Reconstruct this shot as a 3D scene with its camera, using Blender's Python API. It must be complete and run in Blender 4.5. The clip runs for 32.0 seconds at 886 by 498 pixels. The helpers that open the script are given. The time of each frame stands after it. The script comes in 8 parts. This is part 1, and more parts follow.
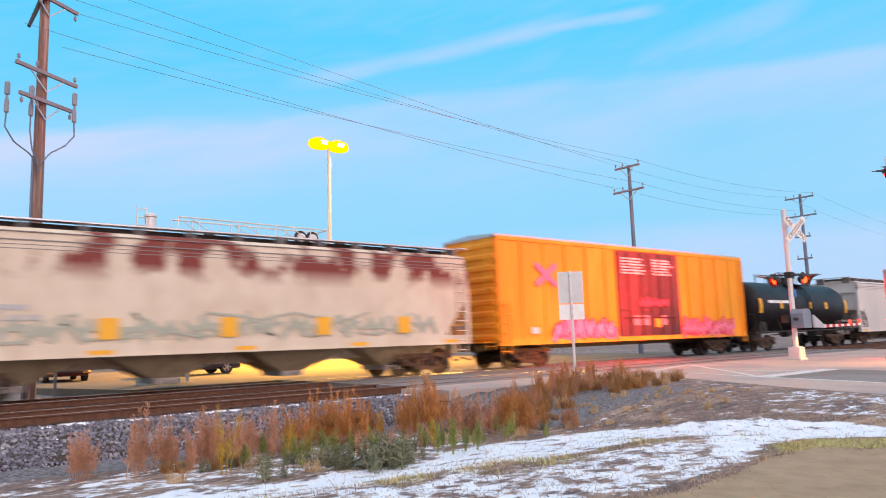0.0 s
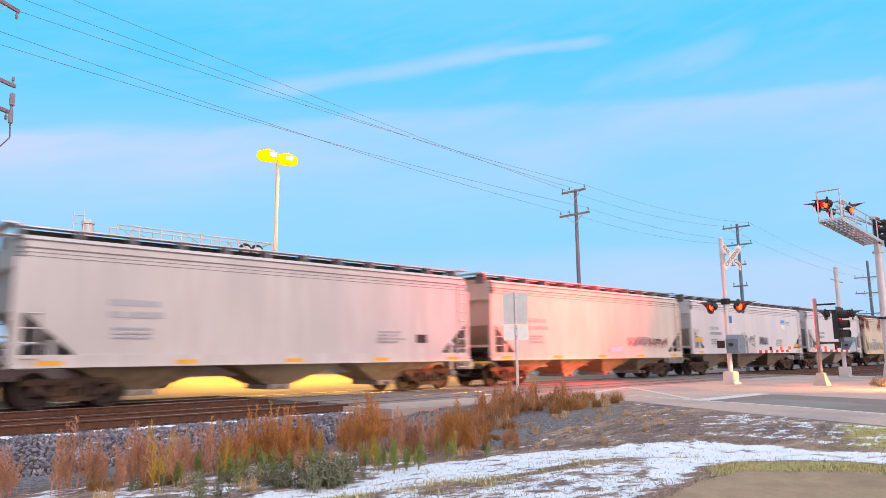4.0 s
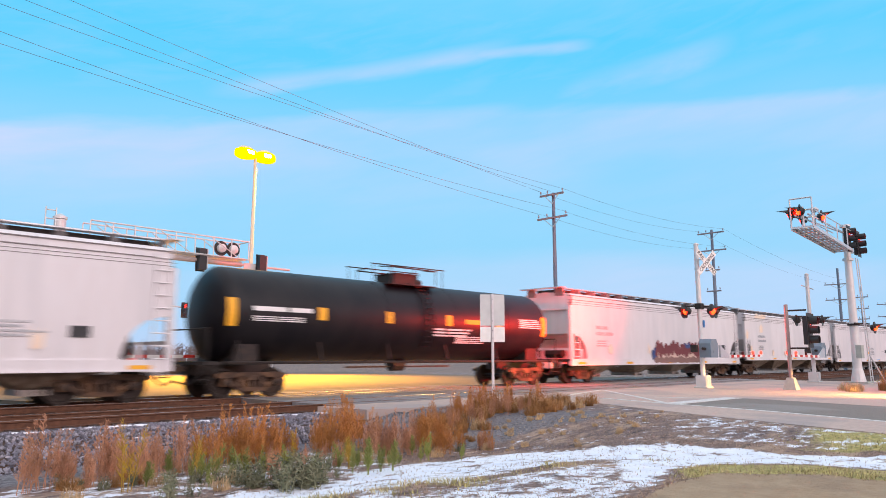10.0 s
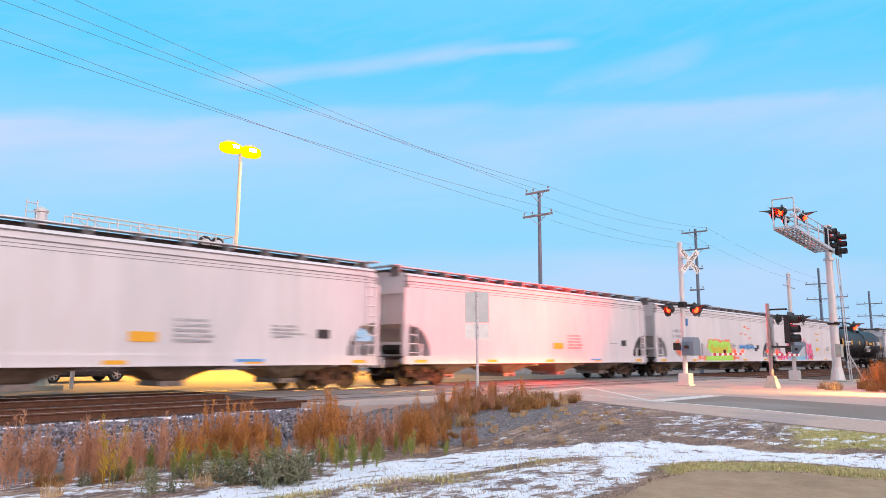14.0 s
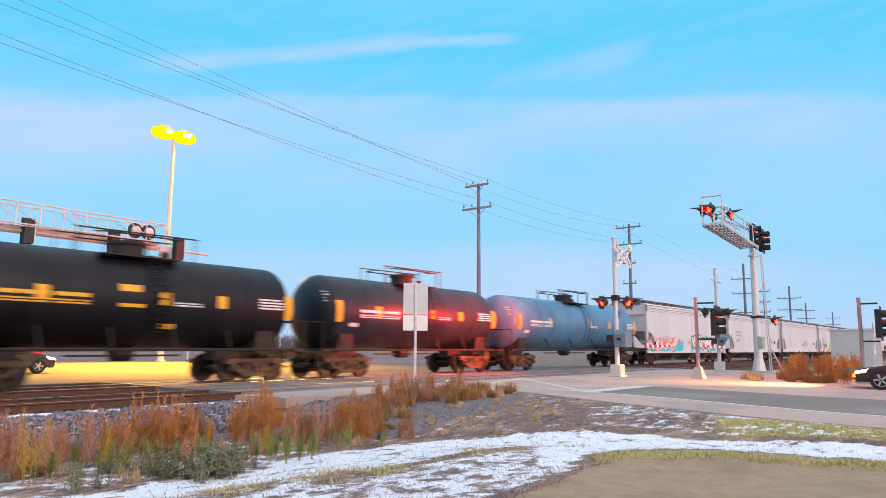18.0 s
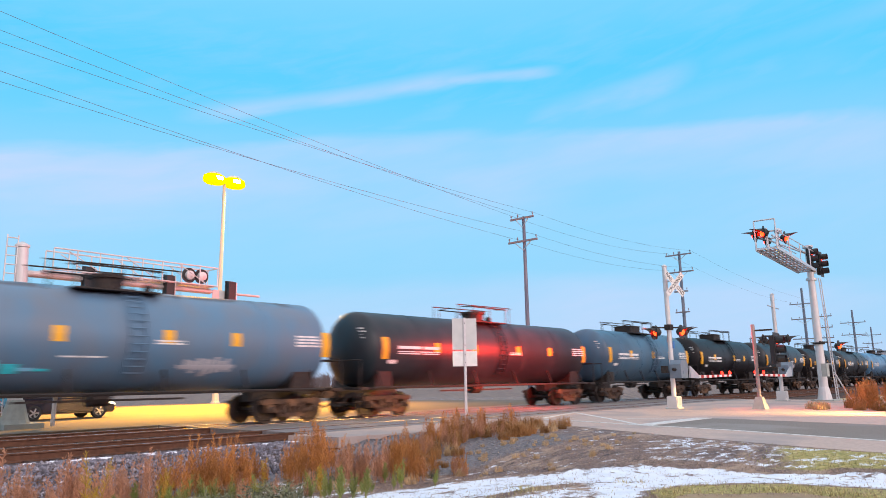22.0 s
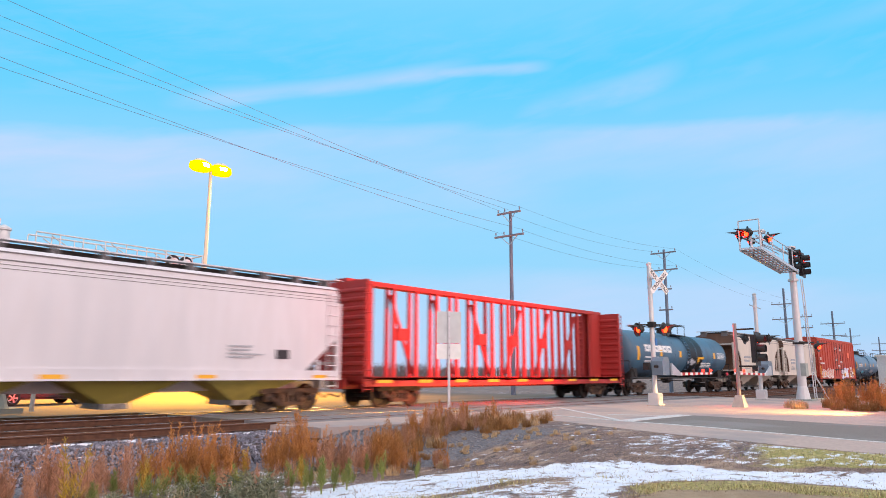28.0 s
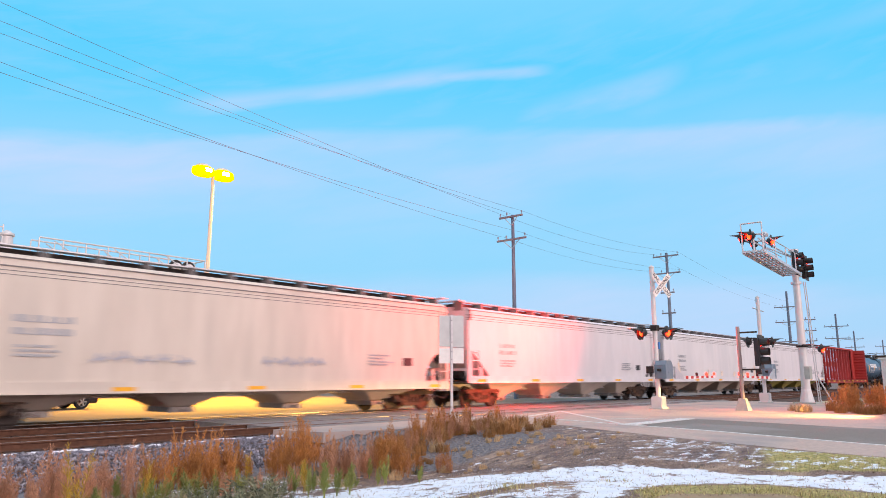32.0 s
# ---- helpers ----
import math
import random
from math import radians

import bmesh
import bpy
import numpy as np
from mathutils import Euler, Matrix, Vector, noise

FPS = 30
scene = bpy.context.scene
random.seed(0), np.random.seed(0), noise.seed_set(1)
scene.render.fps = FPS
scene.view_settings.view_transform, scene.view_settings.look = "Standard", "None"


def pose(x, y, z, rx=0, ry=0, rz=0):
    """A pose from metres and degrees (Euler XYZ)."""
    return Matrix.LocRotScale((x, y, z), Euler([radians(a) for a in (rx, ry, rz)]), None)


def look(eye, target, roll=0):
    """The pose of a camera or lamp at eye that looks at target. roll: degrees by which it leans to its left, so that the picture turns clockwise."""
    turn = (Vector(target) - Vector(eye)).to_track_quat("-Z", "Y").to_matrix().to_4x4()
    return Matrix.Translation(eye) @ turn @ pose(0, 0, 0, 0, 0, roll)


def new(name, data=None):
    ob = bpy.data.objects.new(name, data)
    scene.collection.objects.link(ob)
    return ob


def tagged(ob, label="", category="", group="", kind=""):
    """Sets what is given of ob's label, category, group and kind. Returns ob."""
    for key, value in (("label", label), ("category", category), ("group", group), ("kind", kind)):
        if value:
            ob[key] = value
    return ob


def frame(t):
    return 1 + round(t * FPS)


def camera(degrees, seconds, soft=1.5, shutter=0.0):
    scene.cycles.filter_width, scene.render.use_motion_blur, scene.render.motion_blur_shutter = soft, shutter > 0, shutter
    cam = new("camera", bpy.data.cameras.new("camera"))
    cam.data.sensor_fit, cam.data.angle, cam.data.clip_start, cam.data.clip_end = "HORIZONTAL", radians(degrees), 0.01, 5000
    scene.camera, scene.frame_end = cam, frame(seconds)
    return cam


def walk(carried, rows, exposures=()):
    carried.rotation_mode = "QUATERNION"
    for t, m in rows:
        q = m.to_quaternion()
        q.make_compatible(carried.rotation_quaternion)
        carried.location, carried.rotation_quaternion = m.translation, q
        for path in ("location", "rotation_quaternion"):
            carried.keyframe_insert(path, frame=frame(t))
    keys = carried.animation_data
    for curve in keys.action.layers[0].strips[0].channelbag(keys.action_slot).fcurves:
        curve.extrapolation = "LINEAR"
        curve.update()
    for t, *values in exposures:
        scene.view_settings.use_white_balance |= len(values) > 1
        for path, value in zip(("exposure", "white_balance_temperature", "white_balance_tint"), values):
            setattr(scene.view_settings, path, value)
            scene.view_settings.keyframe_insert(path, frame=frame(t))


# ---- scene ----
cam = camera(64.43, 32.0, soft=0.5, shutter=0.5)
EYE = (0.0, 0.0, 1.22)
# seconds, tilt, roll, heading; x runs along the track, y across it, z = 0 at the rail tops
PATH = """
0 97.37 1.81 -39.11
0.5 98.44 2.01 -38.09
0.8 98.83 1.81 -39.69
1 98.8 1.46 -40.62
1.5 98.72 1.06 -42.18
2 98.42 0.52 -43.14
2.5 98.26 0.22 -43.65
4.5 98.93 0.77 -43.6
5 99.03 0.86 -43.68
5.5 99.1 0.89 -43.81
6 99.11 0.81 -43.96
6.5 99.1 0.71 -44.13
7 99.06 0.59 -44.28
7.5 98.99 0.49 -44.39
8 98.96 0.44 -44.47
8.5 98.9 0.32 -44.63
9 98.85 0.19 -44.91
9.5 98.81 0.07 -45.2
10 98.82 0.02 -45.52
10.5 98.87 0.01 -45.79
11 98.89 -0.04 -45.98
11.5 98.88 -0.04 -46.1
12 98.77 -0.16 -46.26
12.5 98.65 -0.21 -46.43
13 98.57 -0.25 -46.57
13.5 98.54 -0.31 -46.7
14 98.56 -0.28 -46.76
14.5 98.59 -0.28 -46.78
15 98.62 -0.28 -46.82
15.5 98.59 -0.27 -46.96
17.5 97.78 -0.55 -51.18
18 97.91 -0.35 -51.77
18.5 98.35 -0.02 -51.37
19 98.92 0.16 -50.28
19.5 99.43 0.28 -49.15
20 99.75 0.34 -48.39
20.5 100.06 0.52 -47.91
21 100.32 0.76 -47.75
21.5 100.6 0.98 -47.7
22 100.78 0.99 -47.72
22.5 100.87 0.95 -47.77
23 100.9 0.84 -47.85
23.5 100.86 0.73 -47.96
24 100.81 0.6 -48.05
24.5 100.76 0.51 -48.16
25 100.69 0.42 -48.28
25.5 100.61 0.27 -48.38
26 100.52 0.17 -48.48
26.5 100.42 0.09 -48.63
28.5 100.17 -0.09 -49.09
29 100.2 -0.04 -48.98
29.5 100.28 0.06 -48.86
30 100.39 0.18 -48.75
30.5 100.47 0.17 -48.7
31 100.52 0.18 -48.71
31.5 100.52 0.14 -48.78
32 100.52 0.09 -48.83
"""
walk(cam, [(r[0], pose(*EYE, *r[1:])) for r in ([float(v) for v in line.split()] for line in PATH.split("\n") if line)])

# ---- world and light ----
world = bpy.data.worlds.new("dusk_sky")
scene.world = world
world.use_nodes = True
wt = world.node_tree
wt.nodes.clear()


def wn(kind, **values):
    n = wt.nodes.new(kind)
    for k, v in values.items():
        n.inputs[k].default_value = v
    return n


def ramp(tree, fac, stops, mode="LINEAR"):
    n = tree.nodes.new("ShaderNodeValToRGB")
    n.color_ramp.interpolation = mode
    while len(n.color_ramp.elements) < len(stops):
        n.color_ramp.elements.new(0.5)
    for e, (p, c) in zip(n.color_ramp.elements, stops):
        e.position, e.color = p, (*c, 1)
    tree.links.new(fac, n.inputs[0])
    return n.outputs[0]


def wmath(op, a, b=None):
    n = wt.nodes.new("ShaderNodeMath")
    n.operation = op
    for i, v in enumerate((a, b)):
        if v is None:
            continue
        if isinstance(v, (int, float)):
            n.inputs[i].default_value = v
        else:
            wt.links.new(v, n.inputs[i])
    return n.outputs[0]


def wmix(fac, a, b, blend="MIX"):
    n = wt.nodes.new("ShaderNodeMix")
    n.data_type, n.blend_type = "RGBA", blend
    for i, v in ((0, fac), (6, a), (7, b)):
        if isinstance(v, (int, float)):
            n.inputs[i].default_value = v
        elif isinstance(v, tuple):
            n.inputs[i].default_value = (*v, 1)
        else:
            wt.links.new(v, n.inputs[i])
    return n.outputs[2]


coords = wt.nodes.new("ShaderNodeTexCoord").outputs["Generated"]
sep = wt.nodes.new("ShaderNodeSeparateXYZ")
wt.links.new(coords, sep.inputs[0])
up = sep.outputs[2]
# blue dusk ahead of the camera, paler and pinker low down
ahead = ramp(wt, up, [(0.0, (0.44, 0.65, 0.90)), (0.06, (0.31, 0.66, 0.96)), (0.2, (0.21, 0.66, 0.98)), (0.42, (0.10, 0.62, 1.0)), (0.58, (0.28, 0.68, 1.0)), (0.8, (1.0, 1.05, 1.15))])
# the afterglow in the sky behind the camera
behind = ramp(wt, up, [(0.0, (1.50, 1.06, 1.06)), (0.25, (1.38, 1.11, 1.17)), (0.6, (1.12, 1.06, 1.13)), (1.0, (1.0, 1.05, 1.15))])
# the glow lies along the -y side
glow = ramp(wt, wmath("ADD", wmath("MULTIPLY", wmath("ADD", wmath("MULTIPLY", sep.outputs[1], -0.95), wmath("MULTIPLY", sep.outputs[0], -0.3)), 0.5), 0.5), [(0.35, (0, 0, 0)), (0.85, (1, 1, 1))], "EASE")
sky = wmix(glow, ahead, behind)
# thin cloud by compass and height: a wide veil with a crisp upper edge, two fine streaks, wisps
az = wmath("MULTIPLY", wmath("ARCTAN2", sep.outputs[0], sep.outputs[1]), 180 / math.pi)
el = wmath("MULTIPLY", wmath("ARCSINE", up), 180 / math.pi)
plane = wt.nodes.new("ShaderNodeCombineXYZ")
wt.links.new(wmath("MULTIPLY", az, 0.05), plane.inputs[0])
wt.links.new(wmath("ADD", wmath("MULTIPLY", el, 0.22), wmath("MULTIPLY", az, -0.025)), plane.inputs[1])
soft_noise = wn("ShaderNodeTexNoise", Scale=1.1, Detail=6.0, Roughness=0.55, Distortion=0.3)
wt.links.new(plane.outputs[0], soft_noise.inputs["Vector"])
broad = wn("ShaderNodeTexNoise", Scale=0.45, Detail=3.0, Roughness=0.5)
wt.links.new(plane.outputs[0], broad.inputs["Vector"])
wob = wmath("MULTIPLY", wmath("SUBTRACT", soft_noise.outputs[0], 0.5), 7.0)
off_az = wmath("SUBTRACT", az, 52.0)
lifted = wmath("ADD", wmath("ADD", wmath("ADD", el, wmath("MULTIPLY", wmath("MULTIPLY", off_az, off_az), 0.0024)), 0.4), wmath("MULTIPLY", wob, 0.4))
veil = ramp(wt, wmath("DIVIDE", lifted, 40.0), [(0.0, (0.45, 0.45, 0.45)), (0.15, (0.5, 0.5, 0.5)), (0.19, (0.52, 0.52, 0.52)), (0.235, (0.16, 0.16, 0.16)), (0.33, (0.30, 0.30, 0.30)), (0.40, (0.52, 0.52, 0.52)), (0.47, (0.95, 0.95, 0.95)), (0.492, (0.9, 0.9, 0.9)), (0.515, (0.22, 0.22, 0.22)), (0.60, (0.0, 0.0, 0.0))])


def streak(az0, el0, az1, el1, width, gain):
    """One fine streak between two compass points."""
    line = wmath("ADD", wmath("MULTIPLY", wmath("SUBTRACT", az, az0), (el1 - el0) / (az1 - az0)), el0)
    off = wmath("ABSOLUTE", wmath("SUBTRACT", wmath("ADD", el, wmath("MULTIPLY", wob, 0.25)), line))
    body = ramp(wt, wmath("DIVIDE", off, width * 2.2), [(0.0, (gain, gain, gain)), (1.0, (0, 0, 0))], "EASE")
    m, h = (az0 + az1) / 2, (az1 - az0) / 2
    ends = ramp(wt, wmath("DIVIDE", wmath("ABSOLUTE", wmath("SUBTRACT", az, m)), h * 2.0), [(0.3, (1, 1, 1)), (0.62, (0, 0, 0))], "EASE")
    wisp = ramp(wt, soft_noise.outputs[0], [(0.36, (0.25, 0.25, 0.25)), (0.62, (1, 1, 1))])
    return wmath("MULTIPLY", wmath("MULTIPLY", body, ends), wisp)


fibre_place = wt.nodes.new("ShaderNodeCombineXYZ")
wt.links.new(wmath("MULTIPLY", az, 0.16), fibre_place.inputs[0])
wt.links.new(wmath("ADD", wmath("MULTIPLY", el, 0.75), wmath("MULTIPLY", az, -0.14)), fibre_place.inputs[1])
fibre = wn("ShaderNodeTexNoise", Scale=1.0, Detail=5.0, Roughness=0.6, Distortion=0.4)
wt.links.new(fibre_place.outputs[0], fibre.inputs["Vector"])
cloud = wmath("MULTIPLY", veil, ramp(wt, broad.outputs[0], [(0.35, (0.35, 0.35, 0.35)), (0.6, (1, 1, 1))]))
cloud = wmath("MULTIPLY", cloud, ramp(wt, fibre.outputs[0], [(0.3, (0.82, 0.82, 0.82)), (0.62, (1, 1, 1))]))
for s in (streak(27, 20.7, 51, 24.9, 0.6, 0.55), streak(47, 24.4, 58, 24.7, 0.35, 0.5), streak(41, 19.4, 50, 22.2, 0.6, 0.32), streak(55, 20.7, 69, 23.3, 0.8, 0.42),
          streak(63, 20.6, 80, 22.4, 0.9, 0.16), streak(70, 23.5, 86, 25.2, 0.6, 0.2)):
    cloud = wmath("MAXIMUM", cloud, s)
# faint haze of ice cloud between the streaks
cloud = wmath("MAXIMUM", cloud, wmath("MULTIPLY", ramp(wt, fibre.outputs[0], [(0.42, (0, 0, 0)), (0.75, (0.13, 0.13, 0.13))]), ramp(wt, wmath("DIVIDE", el, 40.0), [(0.42, (0, 0, 0)), (0.5, (1, 1, 1)), (0.66, (1, 1, 1)), (0.75, (0, 0, 0))])))
sky = wmix(cloud, sky, (0.64, 0.70, 0.99))
day = wt.nodes.new("ShaderNodeTexSky")
day.sky_type, day.sun_disc = "NISHITA", False
day.sun_elevation, day.sun_rotation = radians(1.5), radians(197)
sky = wmix(1.0, sky, wmix(1.0, day.outputs[0], (0.02, 0.02, 0.02), "MULTIPLY"), "ADD")
back = wn("ShaderNodeBackground", Strength=1.0)
wt.links.new(sky, back.inputs[0])
wout = wt.nodes.new("ShaderNodeOutputWorld")
wt.links.new(back.outputs[0], wout.inputs[0])

sun = new("sun", bpy.data.lights.new("sun", "SUN"))
sun.data.energy, sun.data.angle, sun.data.color = 1.3, radians(25), (1.0, 0.84, 0.84)
sun.matrix_world = look((-2, -20, 9), (0, 0, 0))


def spot(name, eye, target, power, colour, size, blend=0.6, radius=0.1):
    lamp = new(name, bpy.data.lights.new(name, "SPOT"))
    lamp.data.energy, lamp.data.color, lamp.data.spot_size, lamp.data.spot_blend = power, colour, radians(size), blend
    lamp.data.shadow_soft_size = radius
    lamp.matrix_world = look(eye, target)
    return lamp


LAMP = (31.5, 54.3, 19.4)
# sodium heads over the far side of the crossing
for dx in (-0.55, 0.55):
    spot("sodium_light", (LAMP[0] + dx * 1.6, LAMP[1], LAMP[2] - 1.0), (LAMP[0] - 6 + dx * 4, LAMP[1] - 10, 0), 170000, (1.0, 0.43, 0.004), 76, 0.8, 0.4)
# the lit red lenses of the crossing signal, which shine along the track
spot("red_signal_light", (28.3, 13.95, 3.2), (27.0, 19.4, 4.9), 15500, (1.0, 0.025, 0.012), 132, 1.0, 0.1)
# the lenses that face the road, over the pavement
spot("red_signal_light", (29.7, 12.3, 3.1), (31.0, 3.0, 0.0), 700, (1.0, 0.06, 0.05), 140, 1.0, 0.1)
spot("red_signal_light", (34.0, 8.6, 6.7), (33.0, 0.0, 0.0), 1500, (1.0, 0.07, 0.05), 140, 1.0, 0.1)
# low beams of the car that waits on the pavement, cut off at the lamps' height by added plates
for x in (28.7, 30.0):
    spot("headlight_beam", (x, 4.26, 0.50), (x - 6.5, 24.0, 0.40), 4600, (1.0, 0.52, 0.12), 62, 0.7, 0.004)
scene.view_settings.exposure = 0.0

# ---- materials ----
MATS = {}


def material(name, colour, rough=0.7, metal=0.0, second=None, scale=3.0, amount=0.35, bump=0.15, bump_scale=30.0, stretch=(1, 1, 1), emit=0.0,
             third=None, third_scale=0.6, third_cut=(0.5, 0.62), vary=0.0, top=None, coat=0.0, gloss=0.5):
    """A surface with two scales of variation: fine grain of a second colour, and broad stains of a third one."""
    if name in MATS:
        return MATS[name]
    m = bpy.data.materials.new(name)
    m.use_nodes = True
    nt = m.node_tree
    p = nt.nodes["Principled BSDF"]
    p.inputs["Roughness"].default_value, p.inputs["Metallic"].default_value = rough, metal
    p.inputs["Specular IOR Level"].default_value = gloss
    if coat:
        p.inputs["Coat Weight"].default_value = coat
    tc = nt.nodes.new("ShaderNodeTexCoord")
    mp = nt.nodes.new("ShaderNodeMapping")
    mp.inputs["Scale"].default_value = stretch
    nt.links.new(tc.outputs["Object"], mp.inputs[0])
    info = nt.nodes.new("ShaderNodeObjectInfo")
    nt.links.new(info.outputs["Random"], mp.inputs["Location"])

    def noise_tex(sc, detail=4.0):
        n = nt.nodes.new("ShaderNodeTexNoise")
        n.inputs["Scale"].default_value, n.inputs["Detail"].default_value = sc, detail
        nt.links.new(mp.outputs[0], n.inputs["Vector"])
        return n.outputs[0]

    def mix(fac, a, b, blend="MIX"):
        n = nt.nodes.new("ShaderNodeMix")
        n.data_type, n.blend_type = "RGBA", blend
        for i, v in ((0, fac), (6, a), (7, b)):
            if isinstance(v, (int, float)):
                n.inputs[i].default_value = v
            elif isinstance(v, tuple):
                n.inputs[i].default_value = (*v[:3], 1)
            else:
                nt.links.new(v, n.inputs[i])
        return n.outputs[2]

    second = second or tuple(c * 0.7 for c in colour)
    grain = ramp(nt, noise_tex(scale, 6.0), [(0.35, (0, 0, 0)), (0.7, (amount, amount, amount))])
    col = mix(grain, colour, second)
    if third:
        mask = ramp(nt, noise_tex(third_scale, 5.0), [(third_cut[0], (0, 0, 0)), (third_cut[1], (1, 1, 1))])
        if top:  # stains that hang from the top of the thing: top = (z where they end, z where they are full)
            sp = nt.nodes.new("ShaderNodeSeparateXYZ")
            nt.links.new(tc.outputs["Object"], sp.inputs[0])
            mr = nt.nodes.new("ShaderNodeMapRange")
            mr.inputs[1].default_value, mr.inputs[2].default_value = top
            nt.links.new(sp.outputs[2], mr.inputs[0])
            mask = mix(1.0, mask, mr.outputs[0], "MULTIPLY")
        col = mix(mask, col, third)
    if vary:
        hv = nt.nodes.new("ShaderNodeHueSaturation")
        mr = nt.nodes.new("ShaderNodeMapRange")
        mr.inputs[3].default_value, mr.inputs[4].default_value = 1 - vary, 1 + vary
        nt.links.new(info.outputs["Random"], mr.inputs[0])
        nt.links.new(mr.outputs[0], hv.inputs["Value"])
        nt.links.new(col, hv.inputs["Color"])
        col = hv.outputs[0]
    nt.links.new(col, p.inputs["Base Color"])
    if bump:
        b = nt.nodes.new("ShaderNodeBump")
        b.inputs["Strength"].default_value, b.inputs["Distance"].default_value = bump, 0.02
        nt.links.new(noise_tex(bump_scale), b.inputs["Height"])
        nt.links.new(b.outputs[0], p.inputs["Normal"])
    if emit:
        p.inputs["Emission Color"].default_value = (*colour, 1)
        p.inputs["Emission Strength"].default_value = emit
    MATS[name] = m
    return m


def car_paint(name, colour, dirt=(0.32, 0.24, 0.18), amount=0.25, **kw):
    """Weathered freight-car paint: vertical streaks of road dirt, faded patches."""
    kw.setdefault("third", tuple(c * 0.86 for c in colour))
    return material(name, colour, 0.62, 0.0, second=dirt, scale=2.2, amount=amount, bump=0.06, bump_scale=14, stretch=(1.6, 1.6, 0.28), third_scale=0.5, **kw)


steel_dark = material("dark_steel", (0.018, 0.016, 0.016), 0.65, 0.2, second=(0.06, 0.036, 0.025), scale=6, amount=0.6)
rust_steel = material("rusty_cast_steel", (0.085, 0.05, 0.033), 0.8, 0.1, second=(0.022, 0.015, 0.012), scale=7, amount=0.8, third=(0.19, 0.10, 0.05), third_scale=2.0, third_cut=(0.5, 0.7))
wheel_steel = material("worn_wheel_steel", (0.04, 0.03, 0.026), 0.5, 0.5, second=(0.02, 0.015, 0.012), scale=9, amount=0.6)
rail_top = material("polished_rail_head", (0.55, 0.52, 0.50), 0.25, 0.9, second=(0.4, 0.33, 0.28), scale=12)
rail_side = material("rusted_rail_web", (0.13, 0.055, 0.03), 0.85, 0.0, second=(0.05, 0.022, 0.012), scale=8, amount=0.7)
tie_wood = material("creosoted_tie_wood", (0.06, 0.03, 0.02), 0.9, 0.0, second=(0.025, 0.014, 0.01), scale=6, amount=0.8, stretch=(6, 1, 1), vary=0.25)
galv = material("galvanised_steel", (0.62, 0.62, 0.64), 0.38, 0.55, second=(0.45, 0.46, 0.5), scale=9, amount=0.5, bump=0.03)
alu = material("silver_paint", (0.66, 0.65, 0.65), 0.45, 0.15, second=(0.55, 0.53, 0.52), scale=4, amount=0.4, bump=0.03)
black_metal = material("matt_black_housing", (0.018, 0.018, 0.02), 0.5, 0.0, second=(0.03, 0.03, 0.03), bump=0.03)
pole_wood = material("weathered_pole_wood", (0.17, 0.215, 0.29), 0.9, 0.0, second=(0.10, 0.125, 0.165), scale=5, amount=0.8, stretch=(6, 6, 0.35), bump=0.4, third=(0.21, 0.23, 0.28), third_scale=1.0)
arm_wood = material("grey_crossarm_wood", (0.27, 0.26, 0.30), 0.9, 0.0, second=(0.13, 0.12, 0.13), scale=6, amount=0.6, stretch=(1, 6, 6))
porcelain = material("grey_insulator", (0.24, 0.25, 0.30), 0.3, 0.0, bump=0.0)
wire_mat = material("dark_wire", (0.15, 0.17, 0.23), 0.6, 0.3, bump=0.0)
white_paint = material("white_reflective_paint", (0.80, 0.79, 0.77), 0.5, 0.0, second=(0.6, 0.58, 0.55), scale=5, amount=0.4, bump=0.02)
red_paint = material("red_reflective_paint", (0.55, 0.03, 0.02), 0.5, 0.0, second=(0.4, 0.02, 0.02), bump=0.02)
sign_back = material("bare_aluminium_sign_back", (0.55, 0.57, 0.57), 0.5, 0.35, second=(0.42, 0.44, 0.45), scale=3, amount=0.5, bump=0.02)
yellow_mark = material("yellow_reflector", (0.85, 0.42, 0.02), 0.5, 0.0, second=(0.7, 0.32, 0.02), bump=0.0)
white_mark = material("white_stencil", (0.78, 0.77, 0.76), 0.6, 0.0, second=(0.6, 0.58, 0.57), bump=0.0)
grey_mark = material("faded_stencil", (0.36, 0.37, 0.40), 0.6, 0.0, second=(0.5, 0.5, 0.5), bump=0.0)
red_mark = material("red_stencil", (0.55, 0.08, 0.08), 0.6, 0.0, bump=0.0)
black_mark = material("black_stencil", (0.03, 0.03, 0.035), 0.6, 0.0, bump=0.0)
red_lens = material("lit_red_lens", (1.0, 0.012, 0.006), 0.3, 0.0, bump=0.0, emit=12.0)
amber_lens = material("lit_amber_lens", (1.0, 0.013, 0.002), 0.3, 0.0, bump=0.0, emit=26.0)
hood_black = material("dull_black_hood", (0.04, 0.036, 0.036), 0.6, 0.0, second=(0.05, 0.045, 0.045), bump=0.02)
dark_lens = material("unlit_lens", (0.09, 0.02, 0.02), 0.25, 0.0, bump=0.0)
# yellow rim and white core model the lamp's bloom as solid glowing shapes
sodium_glow = material("sodium_glass_with_bloom", (1.0, 0.68, 0.0), 0.6, 0.0, bump=0.0, emit=1.15, gloss=0.0)
sodium_glare_core = material("sodium_glare_core", (1.0, 0.95, 0.8), 0.3, 0.0, bump=0.0, emit=12.0)
# pale yellowish paint carries the lamplight that falls on pole and arms
sodium_paint = material("lamplit_pole_paint", (0.66, 0.62, 0.52), 0.5, 0.0, second=(0.52, 0.48, 0.40), bump=0.02)
